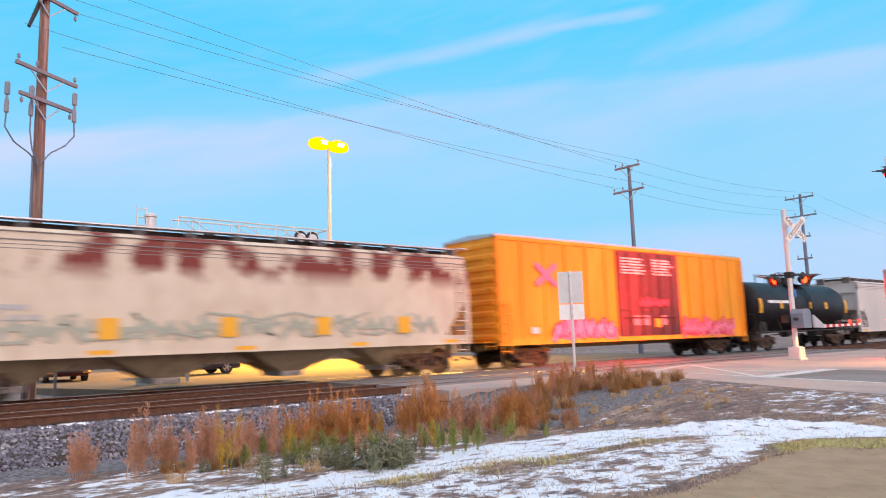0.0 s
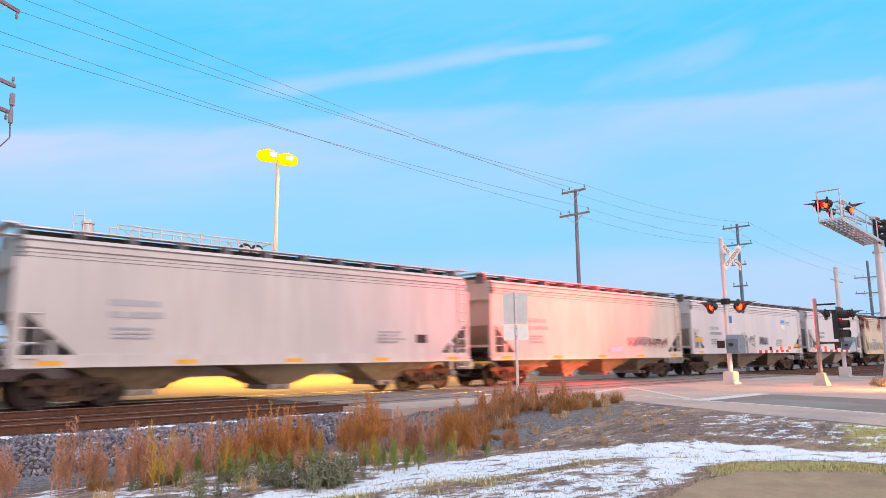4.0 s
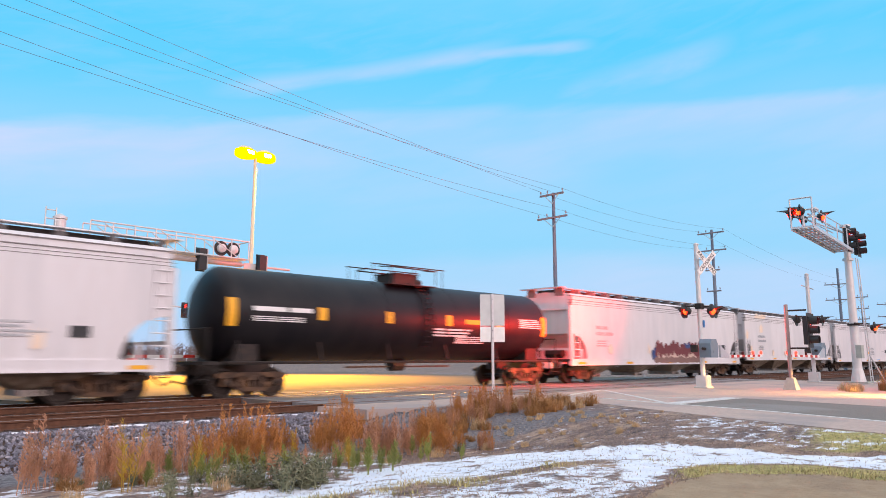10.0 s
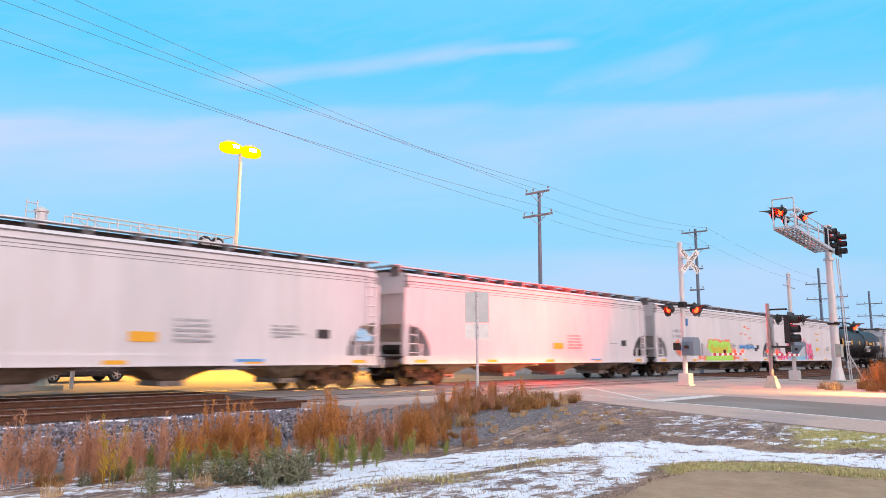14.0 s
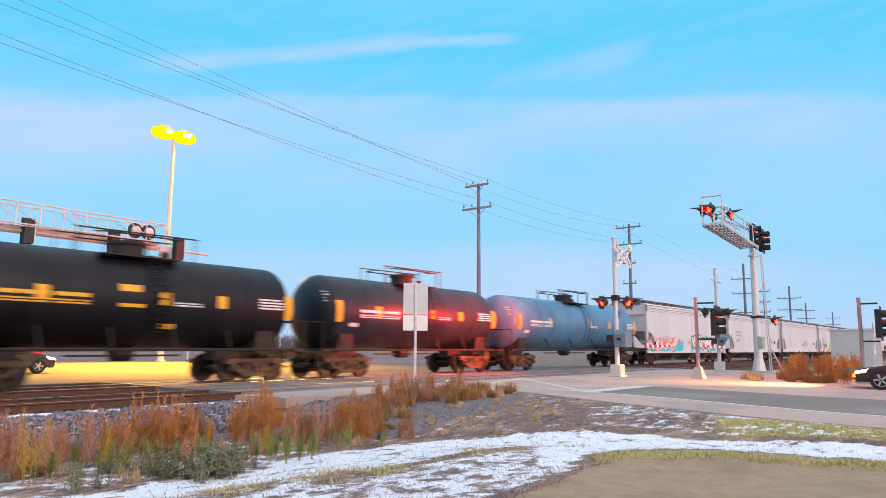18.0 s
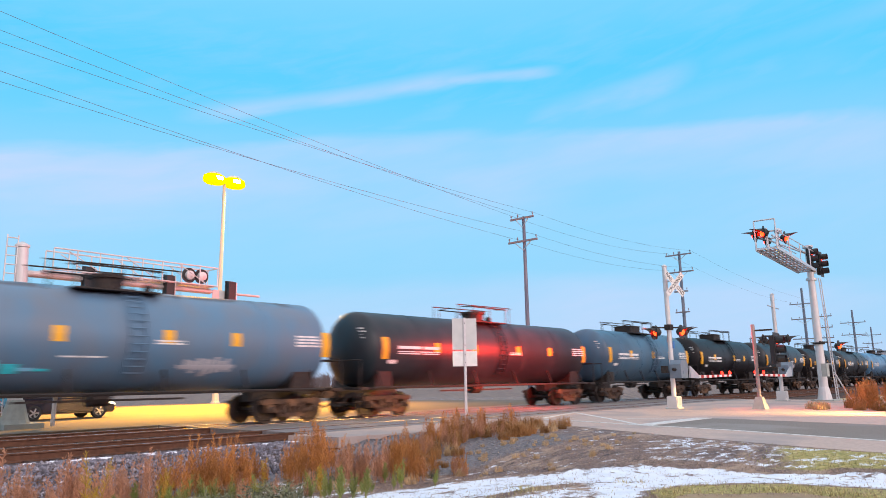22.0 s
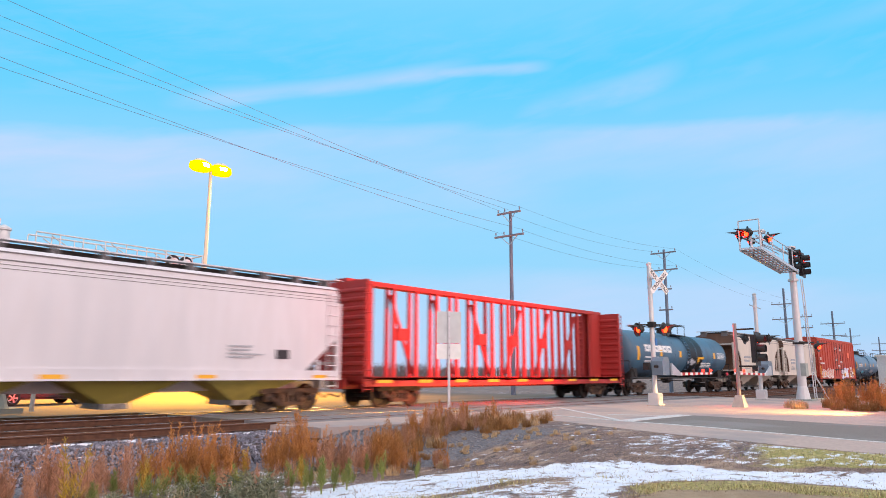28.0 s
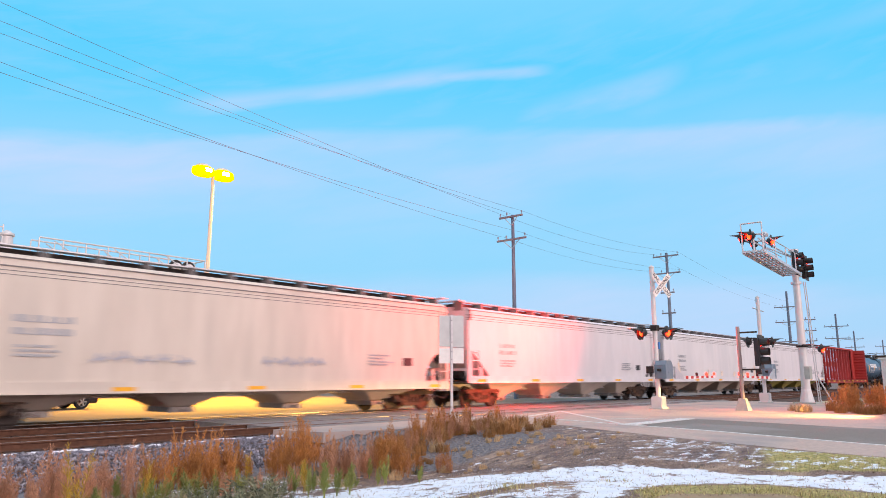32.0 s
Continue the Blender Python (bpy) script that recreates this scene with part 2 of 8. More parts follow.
asphalt = material("worn_asphalt", (0.22, 0.19, 0.165), 0.9, 0.0, second=(0.165, 0.145, 0.13), scale=18, amount=0.7, bump=0.3, bump_scale=70, third=(0.25, 0.225, 0.21), third_scale=0.35)
# pinkish base has the warm signal light on the apron mixed in
concrete = material("warm_lit_road_concrete", (0.52, 0.39, 0.33), 0.85, 0.0, second=(0.36, 0.28, 0.25), scale=9, amount=0.6, bump=0.15, bump_scale=50, third=(0.36, 0.30, 0.28), third_scale=0.4)
panel_conc = material("crossing_panel_concrete", (0.25, 0.225, 0.225), 0.8, 0.0, second=(0.15, 0.13, 0.13), scale=5, amount=0.7, third=(0.17, 0.14, 0.135), third_scale=0.5, stretch=(0.3, 2, 1))
found_conc = material("foundation_concrete", (0.38, 0.41, 0.38), 0.85, 0.0, second=(0.28, 0.30, 0.28), scale=6, amount=0.6)
line_paint = material("worn_road_line", (0.72, 0.70, 0.68), 0.7, 0.0, second=(0.40, 0.37, 0.35), scale=14, amount=0.7)
gravel_mat = material("grey_ballast_stone", (0.20, 0.195, 0.24), 0.9, 0.0, second=(0.11, 0.10, 0.12), scale=8, amount=0.7, vary=0.0, third=(0.30, 0.28, 0.31), third_scale=3.0)


def island_tint(m, low, high):
    """Lets each joined piece differ a little in brightness."""
    nt = m.node_tree
    p = nt.nodes["Principled BSDF"]
    src = p.inputs["Base Color"].links[0].from_socket
    geo = nt.nodes.new("ShaderNodeNewGeometry")
    mr = nt.nodes.new("ShaderNodeMapRange")
    mr.inputs[3].default_value, mr.inputs[4].default_value = low, high
    nt.links.new(geo.outputs["Random Per Island"], mr.inputs[0])
    hv = nt.nodes.new("ShaderNodeHueSaturation")
    nt.links.new(mr.outputs[0], hv.inputs["Value"])
    nt.links.new(src, hv.inputs["Color"])
    nt.links.new(hv.outputs[0], p.inputs["Base Color"])
    return m


island_tint(gravel_mat, 0.4, 1.45)


# ---- mesh helpers ----
def box(bm, x0, x1, y0, y1, z0, z1):
    vs = [bm.verts.new((x, y, z)) for z in (z0, z1) for y in (y0, y1) for x in (x0, x1)]
    for f in ((0, 2, 3, 1), (4, 5, 7, 6), (0, 1, 5, 4), (2, 6, 7, 3), (0, 4, 6, 2), (1, 3, 7, 5)):
        bm.faces.new([vs[i] for i in f])


def rod(bm, a, b, r, r2=None, n=6, caps=True):
    """A round bar from a to b."""
    a, b = Vector(a), Vector(b)
    r2 = r if r2 is None else r2
    d = (b - a).normalized()
    u = d.orthogonal().normalized()
    w = d.cross(u)
    ring = [[bm.verts.new(p + (u * math.cos(2 * math.pi * i / n) + w * math.sin(2 * math.pi * i / n)) * rr) for i in range(n)] for p, rr in ((a, r), (b, r2))]
    for i in range(n):
        bm.faces.new((ring[0][i], ring[0][(i + 1) % n], ring[1][(i + 1) % n], ring[1][i]))
    if caps:
        bm.faces.new(ring[0][::-1])
        bm.faces.new(ring[1])


def beam(bm, a, b, w, h):
    """A rectangular bar from a to b, w wide (level) and h high."""
    a, b = Vector(a), Vector(b)
    d = (b - a).normalized()
    side = d.cross(Vector((0, 0, 1)))
    side = side.normalized() if side.length > 1e-4 else Vector((1, 0, 0))
    top = side.cross(d)
    vs = [bm.verts.new(p + side * (i * w / 2) + top * (j * h / 2)) for p in (a, b) for i, j in ((-1, -1), (1, -1), (1, 1), (-1, 1))]
    for f in ((0, 1, 2, 3), (7, 6, 5, 4), (0, 4, 5, 1), (1, 5, 6, 2), (2, 6, 7, 3), (3, 7, 4, 0)):
        bm.faces.new([vs[i] for i in f])


def prism(bm, outline, y0, y1):
    """An outline in (x, z) drawn out from y0 to y1."""
    f = [bm.verts.new((x, y0, z)) for x, z in outline]
    g = [bm.verts.new((x, y1, z)) for x, z in outline]
    n = len(outline)
    for i in range(n):
        bm.faces.new((f[i], f[(i + 1) % n], g[(i + 1) % n], g[i]))
    bm.faces.new(f[::-1])
    bm.faces.new(g)


def lathe(bm, profile, n=16, axis="z", centre=(0, 0, 0)):
    """A turned body from (radius, height) pairs."""
    rings = []
    for r, h in profile:
        ring = []
        for i in range(n):
            c, s = math.cos(2 * math.pi * i / n) * r, math.sin(2 * math.pi * i / n) * r
            p = {"z": (c, s, h), "y": (c, h, s), "x": (h, c, s)}[axis]
            ring.append(bm.verts.new([p[k] + centre[k] for k in range(3)]))
        rings.append(ring)
    for a, b in zip(rings, rings[1:]):
        for i in range(n):
            bm.faces.new((a[i], a[(i + 1) % n], b[(i + 1) % n], b[i]))
    bm.faces.new(rings[0][::-1])
    bm.faces.new(rings[-1])


def mesh_of(name, bm, mat, smooth=False):
    bmesh.ops.recalc_face_normals(bm, faces=bm.faces)
    me = bpy.data.meshes.new(name)
    bm.to_mesh(me)
    bm.free()
    me.materials.append(mat)
    if smooth:
        me.shade_smooth()
        me.set_sharp_from_angle(angle=radians(35))
    return me


def part(name, bm, mat, parent=None, label="", smooth=False, at=None):
    ob = new(name, bm if isinstance(bm, bpy.types.Mesh) else mesh_of(name, bm, mat, smooth))
    if parent:
        ob.parent = parent
    if at is not None:
        ob.matrix_basis = at
    return tagged(ob, label)


SHARED = {}


def shared(key, build, mat, smooth=False):
    """One mesh for all alike parts."""
    if (key, mat.name) not in SHARED:
        bm = bmesh.new()
        build(bm)
        SHARED[(key, mat.name)] = mesh_of(str(key[0]) if isinstance(key, tuple) else key, bm, mat, smooth)
    return SHARED[(key, mat.name)]


def thing(name, at, label, category, group="", kind=""):
    ob = new(name)
    ob.empty_display_size = 0.3
    ob.matrix_basis = at
    return tagged(ob, label, category, group, kind)

# ---- the train ----
TRACK_NEAR, TRACK_FAR = 16.77, 21.07
SIDE = -1.6


def build_truck_frame(bm):
    for s in (-1, 1):
        y0, y1 = s * 0.93, s * 1.08
        prism(bm, [(-1.22, 0.62), (-1.22, 0.74), (-0.95, 0.80), (-0.42, 0.78), (0.42, 0.78), (0.95, 0.80), (1.22, 0.74), (1.22, 0.62), (0.9, 0.62), (0.42, 0.64), (-0.42, 0.64), (-0.9, 0.62)], y0, y1)
        prism(bm, [(-1.0, 0.62), (-0.86, 0.62), (-0.36, 0.33), (0.36, 0.33), (0.86, 0.62), (1.0, 0.62), (0.44, 0.20), (-0.44, 0.20)], y0, y1)
        for x in (-0.40, 0.40):
            box(bm, x - 0.08, x + 0.08, y0, y1, 0.30, 0.68)
        for x in (-0.889, 0.889):
            box(bm, x - 0.15, x + 0.15, s * 0.88, s * 1.13, 0.36, 0.60)
        for x in (-0.2, 0.0, 0.2):
            rod(bm, (x, s * 1.0, 0.33), (x, s * 1.0, 0.56), 0.08, n=8)
    box(bm, -0.22, 0.22, -1.12, 1.12, 0.54, 0.68)


def build_wheelset(bm):
    for s in (-1, 1):
        lathe(bm, [(0.10, s * 0.66), (0.40, s * 0.67), (0.485, s * 0.69), (0.457, s * 0.71), (0.45, s * 0.83), (0.38, s * 0.83), (0.35, s * 0.78), (0.16, s * 0.77), (0.14, s * 0.84), (0.09, s * 0.85)], 20, "y")
        lathe(bm, [(0.10, s * 0.86), (0.10, s * 1.17), (0.06, s * 1.19)], 10, "y")
    rod(bm, (0, -0.7, 0), (0, 0.7, 0), 0.09, n=8)
    for k in range(3):
        a = k * 2 * math.pi / 3
        rod(bm, (math.cos(a) * 0.05, -1.2, math.sin(a) * 0.05), (math.cos(a) * 0.05, 1.2, math.sin(a) * 0.05), 0.018, n=6)


def running_gear(car, length, pivot, frame_mat=None):
    """Two trucks, a centre sill and the couplers."""
    frame_mat = frame_mat or rust_steel
    for s in (-1, 1):
        part("truck_frame", shared("truck_frame", build_truck_frame, frame_mat), frame_mat, car, at=pose(s * pivot, 0, 0))
        for a in (-0.889, 0.889):
            part("wheelset", shared("wheelset", build_wheelset, wheel_steel, True), wheel_steel, car, at=pose(s * pivot + a, 0, 0.457))
        bm = bmesh.new()
        e = s * length / 2
        box(bm, min(e, e - s * 0.75), max(e, e - s * 0.75), -0.09, 0.09, 0.82, 0.96)
        box(bm, min(e + s * 0.05, e - s * 0.22), max(e + s * 0.05, e - s * 0.22), -0.17, 0.17, 0.74, 1.02)
        part("coupler", bm, rust_steel, car)
        bm = bmesh.new()
        rod(bm, (e - s * 0.9, -0.35, 0.8), (e - s * 0.35, -0.4, 0.42), 0.03)
        rod(bm, (e - s * 0.35, -0.4, 0.42), (e + s * 0.02, -0.25, 0.55), 0.03)
        part("brake_hose", bm, black_metal, car)


def centre_sill(car, length, mat, z0=0.72, z1=1.02):
    bm = bmesh.new()
    box(bm, -length / 2 + 0.45, length / 2 - 0.45, -0.22, 0.22, z0, z1)
    for s in (-1, 1):
        box(bm, *(sorted((s * (length / 2 - 0.5), s * (length / 2 - 0.62)))), -0.5, 0.5, 0.72, 1.12)
    part("centre_sill", bm, mat, car)


def ladder(bm, x, y, z0, z1, width=0.42, step=0.36, along="x", r=0.022):
    for k in (-1, 1):
        p = (x + k * width / 2, y) if along == "x" else (x, y + k * width / 2)
        rod(bm, (*p, z0), (*p, z1), r)
    n = int((z1 - z0) / step)
    for i in range(n + 1):
        z = z0 + 0.1 + i * (z1 - z0 - 0.2) / max(n, 1)
        a = (x - width / 2, y, z) if along == "x" else (x, y - width / 2, z)
        b = (x + width / 2, y, z) if along == "x" else (x, y + width / 2, z)
        rod(bm, a, b, r * 0.9)


def hopper_profile(z0, wide, high):
    """Half of a covered hopper's cross-section, from the sill to the roof's middle."""
    return [(wide - 0.03, z0), (wide, z0 + 0.9), (wide, high - 1.05), (wide, high - 0.62), (wide - 0.03, high - 0.38), (wide - 0.13, high - 0.28), (wide - 0.5, high - 0.21), (0.0, high - 0.14)]


gate_grey = material("worn_outlet_gate", (0.36, 0.33, 0.31), 0.6, 0.3, second=(0.20, 0.16, 0.14), scale=6, amount=0.7)
# dark grey paints in the shade along roof seams and under running boards
seam_shade_grey = material("shadowed_seam_steel", (0.22, 0.20, 0.20), 0.7, 0.0, bump=0.0)


def covered_hopper(name, length, paint, bay_paint, bays, label, marks=(), high=4.62, end_paint=None, wide_bays=False, cut=1.25, cut_top=2.4, arched=True, group="covered hoppers", low=None, plain=False):
    low = low or (0.86 if arched else 1.06)
    foot = low + 0.3
    car = thing(name, pose(0, TRACK_FAR, 0), label, "freight car", group)
    half = length / 2 - 0.65
    wide = -SIDE
    prof = hopper_profile(foot, wide, high)
    # more rows where the ends are cut away
    prof = prof[:1] + [(wide - 0.03 * (1 - k / 8), foot + (cut_top - foot) * k / 8) for k in range(1, 9)] + [p for p in prof[1:] if p[1] > cut_top + 0.05]
    full = [(-y, z) for y, z in prof] + [(y, z) for y, z in prof[-2::-1]]

    def reach(z):
        u = max(0.0, cut_top - z) / (cut_top - foot)
        return half - 0.18 - cut * (math.sqrt(max(0.0, 1 - (1 - u) ** 2)) if arched else u)

    bm = bmesh.new()
    n = 14
    rows = []
    for y, z in full:
        # extra row on the sides where the slope sheet begins
        rows.append([bm.verts.new((-1 * reach(z) + 2 * reach(z) * i / n, y, z)) for i in range(n + 1)])
    for a, b in zip(rows, rows[1:]):
        for i in range(n):
            bm.faces.new((a[i], a[i + 1], b[i + 1], b[i]))
    part("body", bm, paint, car, smooth=True)
    # sloping end sheets that close the body
    bm = bmesh.new()
    rows = [[bm.verts.new((e * (reach(z) - 0.004), y * 0.985, z)) for e in (-1, 1)] for y, z in full]
    m, n = len(rows), 1
    for i in (0, n):
        for k in range(m // 2):
            vs = [rows[k][i], rows[k + 1][i], rows[m - 2 - k][i], rows[m - 1 - k][i]]
            if len(set(vs)) == 4:
                bm.faces.new(vs)
            else:
                bm.faces.new([rows[k][i], rows[k + 1][i], rows[m - 1 - k][i]])
    bm.faces.new([r for r in (rows[0][0], rows[0][n], rows[-1][n], rows[-1][0])])
    part("slope_sheet", bm, end_paint or paint, car)
    # sills, top plates, end posts
    for s in (-1, 1):
        bm = bmesh.new()
        box(bm, -half, half, *sorted((s * (wide - 0.14), s * (wide + 0.012))), low, low + 0.32)
        box(bm, -half, half, *sorted((s * (wide - 0.1), s * (wide + 0.05))), low, low + 0.04)
        part("side_sill", bm, paint, car)
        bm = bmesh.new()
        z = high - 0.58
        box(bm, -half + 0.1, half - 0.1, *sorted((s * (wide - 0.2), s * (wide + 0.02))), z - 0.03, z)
        part("top_chord", bm, seam_shade_grey, car)
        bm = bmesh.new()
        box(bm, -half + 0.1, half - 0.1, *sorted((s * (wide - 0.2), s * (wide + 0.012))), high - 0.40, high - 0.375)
        part("roof_seam", bm, seam_shade_grey, car)
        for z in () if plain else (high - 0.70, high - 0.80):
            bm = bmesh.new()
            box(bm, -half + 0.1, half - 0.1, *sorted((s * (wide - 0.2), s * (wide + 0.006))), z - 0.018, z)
            part("side_seam", bm, seam_shade_grey, car)
    for e in (-1, 1):
        bm = bmesh.new()
        for s in (-1, 1):
            x0, x1 = sorted((e * half, e * (half - 0.2)))
            box(bm, x0, x1, *sorted((s * wide, s * (wide - 0.16))), low + 0.28, high - 0.85)
            beam(bm, (e * (half - 0.95), s * (wide - 0.08), low + 0.28), (e * (half - 0.95), s * (wide - 0.08), cut_top - 0.75), 0.1, 0.1)
        for z in (1.6, high - 1.05):
            box(bm, *sorted((e * (half - 0.02), e * (half - 0.12))), -wide, wide, z, z + 0.1)
        part("end_frame", bm, paint, car)
        bm = bmesh.new()
        box(bm, *sorted((e * (half + 0.02), e * (half - cut + 0.2))), -wide + 0.05, wide - 0.05, 1.10, 1.16)
        part("end_platform", bm, steel_dark, car)
        for s in (-1, 1):
            bm = bmesh.new()
            ladder(bm, e * (half - 0.42), s * (wide + 0.05), 0.75 if s * e < 0 else 1.2, cut_top + 0.0 if s * e > 0 else high - 0.5)
            part("ladder", bm, paint, car)
        bm = bmesh.new()
        rod(bm, (e * (half - 0.4), 0.55, 1.15), (e * (half - 0.4), 0.55, 2.2), 0.03)
        lathe(bm, [(0.05, e * (half - 0.44)), (0.28, e * (half - 0.42)), (0.28, e * (half - 0.39)), (0.05, e * (half - 0.38))], 12, "x", (0, 0.55, 2.2))
        rod(bm, (e * (half - 0.9), -0.5, 1.45), (e * (half - 0.9), 0.5, 1.45), 0.22, n=10)
        part("brake_gear", bm, steel_dark, car)
    # roof: running boards on saddles, and hatches
    bm = bmesh.new()
    for s in (-1, 1):
        box(bm, -half + 0.1, half - 0.1, *sorted((s * (wide - 0.62), s * (wide - 0.95))), high + 0.02, high + 0.06)
    for e in (-1, 1):
        box(bm, *sorted((e * (half - 0.1), e * (half + 0.25))), -wide + 0.3, wide - 0.3, high + 0.02, high + 0.06)
    part("running_board", bm, galv, car)
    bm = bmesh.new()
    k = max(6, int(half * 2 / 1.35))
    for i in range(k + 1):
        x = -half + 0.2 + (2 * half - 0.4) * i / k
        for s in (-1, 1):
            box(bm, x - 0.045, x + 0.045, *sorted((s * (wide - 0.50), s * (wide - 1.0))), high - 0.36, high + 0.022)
    tagged(part("board_saddle", bm, seam_shade_grey, car), kind="stuff")
    bm = bmesh.new()
    box(bm, -half + 0.35, half - 0.35, -0.62, 0.62, high - 0.3, high - 0.01)
    for i in range(5):
        x = -half + 2 + (2 * half - 4) * i / 4
        box(bm, x - 0.7, x + 0.7, -0.48, 0.48, high - 0.03, high + 0.015)
    part("roof_hatch", bm, steel_dark, car)
    # discharge bays under the body
    span = 2 * (half - cut + 0.05)
    pitch = span / bays
    for i in range(bays):
        c = -span / 2 + pitch * (i + 0.5)
        bm = bmesh.new()
        # sides that curve in to the outlet, so that the gap between two bays is an arch
        u, v = (0.46, 0.11) if wide_bays else (0.42, 0.09)
        rings = []
        for k in range(7):
            q = k / 6
            z = low + 0.03 - (low - 0.39) * q
            w = pitch * (v + (u - v) * (0.55 * (1 - q) + 0.45 * (1 - math.sqrt(max(0.0, 1 - (1 - q) ** 2))) if arched else 1 - q))
            d = wide - 0.18 - 0.75 * q
            rings.append([bm.verts.new((c + x * w, y * d, z)) for x, y in ((-1, -1), (1, -1), (1, 1), (-1, 1))])
        for a, b in zip(rings, rings[1:]):
            for q in range(4):
                bm.faces.new((a[q], a[(q + 1) % 4], b[(q + 1) % 4], b[q]))
        bm.faces.new(rings[-1])
        bm.faces.new(rings[0][::-1])
        part("discharge_bay", bm, bay_paint, car, smooth=True)
        bm = bmesh.new()
        box(bm, c - pitch * 0.09, c + pitch * 0.09, -0.78, 0.78, 0.26, 0.42)
        rod(bm, (c, -1.0, 0.33), (c, 1.0, 0.33), 0.05)
        part("outlet_gate", bm, gate_grey, car)
    centre_sill(car, length, paint)
    running_gear(car, length, length / 2 - 2.35)
    for k, (xa, xb, za, zb, mat) in enumerate(marks):
        stencil(car, xa, xb, za, zb, mat)
    for i in range(0 if plain else 5):
        x = -half + 0.9 + (2 * half - 1.8) * i / 4
        stencil(car, x - 0.32, x + 0.32, low + 0.06, low + 0.17, yellow_mark, SIDE - 0.017)
    return car


def stencil(car, xa, xb, za, zb, mat, y=SIDE - 0.006):
    bm = bmesh.new()
    box(bm, xa, xb, y - 0.004, y + 0.02, za, zb)
    return part("marking", bm, mat, car)


def lines(car, x, z, wide, high, rows, mat, y=SIDE - 0.006, seed=0):
    """A block of lettering too small to read: bars of uneven length."""
    rnd = random.Random(seed + int(x * 10))
    tall = high / rows * 0.6
    step = max(tall * 0.66, 0.08)
    for i in range(rows):
        zz = z + high * (rows - 1 - i) / rows
        n = max(2, int(wide * rnd.uniform(0.7, 1.0) / step))
        top = []
        for k in range(n):
            up_ = tall * (0.12 if 0 < k < n - 1 and rnd.random() < 0.14 else rnd.uniform(0.86, 1.0))
            top += [(x + step * k, zz + up_), (x + step * (k + 0.72), zz + up_), (x + step * (k + 0.74), zz + tall * 0.1), (x + step * (k + 0.98), zz + tall * 0.1)]
        bm = bmesh.new()
        prism(bm, [(x, zz), (top[-2][0], zz)] + top[-2::-1], y - 0.004, y + 0.02)
        part("lettering", bm, mat, car)


def patch(car, xa, xb, za, zb, mat, seed=0, y=SIDE - 0.014, rag=0.18, name="graffiti_ground"):
    """A sprayed ground with a ragged upper edge."""
    rnd = random.Random(seed)
    n = max(8, int((xb - xa) * 5))
    h = zb - za
    top = [(xa + (xb - xa) * i / n, zb - h * rag * rnd.random() * (2.2 if i in (0, n) else 1)) for i in range(n + 1)]
    low = [(xa + (xb - xa) * (i + 0.5) / n, za + h * rag * 0.35 * rnd.random()) for i in range(n)]
    bm = bmesh.new()
    prism(bm, low + top[::-1], y - 0.002, y + 0.006)
    return part(name, bm, mat, car)


def graffiti(car, xa, xb, za, zb, mats, seed=0, y=SIDE - 0.018, letters=5, spiky=0.25, stroke=0.3):
    """Sprayed letter-like shapes: strokes in an outline colour with a brighter fill and small highlights; mats = (outline, fill, highlight)."""
    rnd = random.Random(seed)
    w, h = (xb - xa) / letters, zb - za
    for i in range(letters):
        x0, z0 = xa + w * i, za + h * rnd.uniform(0, 0.12)
        gw, gh = w * rnd.uniform(0.72, 0.9), h * rnd.uniform(0.75, 0.95)
        lean = rnd.uniform(-spiky, spiky) * 0.5
        # jagged swoops that spell nothing
        up_ = rnd.random() < 0.5
        pts = [(k / 3 + rnd.uniform(-0.12, 0.12), (rnd.uniform(0.7, 1.0) if (k % 2 == 0) == up_ else rnd.uniform(0.0, 0.3))) for k in range(4)]
        pts = [(x0 + gw * (px + lean * pz), z0 + gh * pz) for px, pz in pts]
        strokes = [(*p, *q) for p, q in zip(pts, pts[1:])]
        strokes.append((x0 + gw * rnd.uniform(-0.1, 0.2), z0 + gh * rnd.uniform(0.3, 0.5), x0 + gw * rnd.uniform(0.8, 1.1), z0 + gh * rnd.uniform(0.4, 0.7)))
        prev = None
        for layer, (mat, k) in enumerate(zip(mats, (1.0, 0.62, 0.2))):
            bm = bmesh.new()
            yy = y - 0.006 * layer
            t = h * stroke * k
            for j, (ax, az_, bx, bz) in enumerate(strokes if layer < 2 else strokes[:2]):
                d = Vector((bx - ax, 0, bz - az_)).normalized()
                nrm = Vector((-d.z, 0, d.x)) * t / 2
                e = d * t * 0.42
                a, b = Vector((ax, yy, az_)) - e, Vector((bx, yy, bz)) + e
                tip = 1 - spiky * rnd.random()
                prism(bm, [(q.x, q.z) for q in (a + nrm, a - nrm, b - nrm * tip, b + d * t * spiky, b + nrm * tip)], yy - 0.002 - 0.0006 * j, yy + 0.004)
            prev = part("graffiti_letter", bm, mat, prev or car) if layer < 2 else part("highlight", bm, mat, prev)


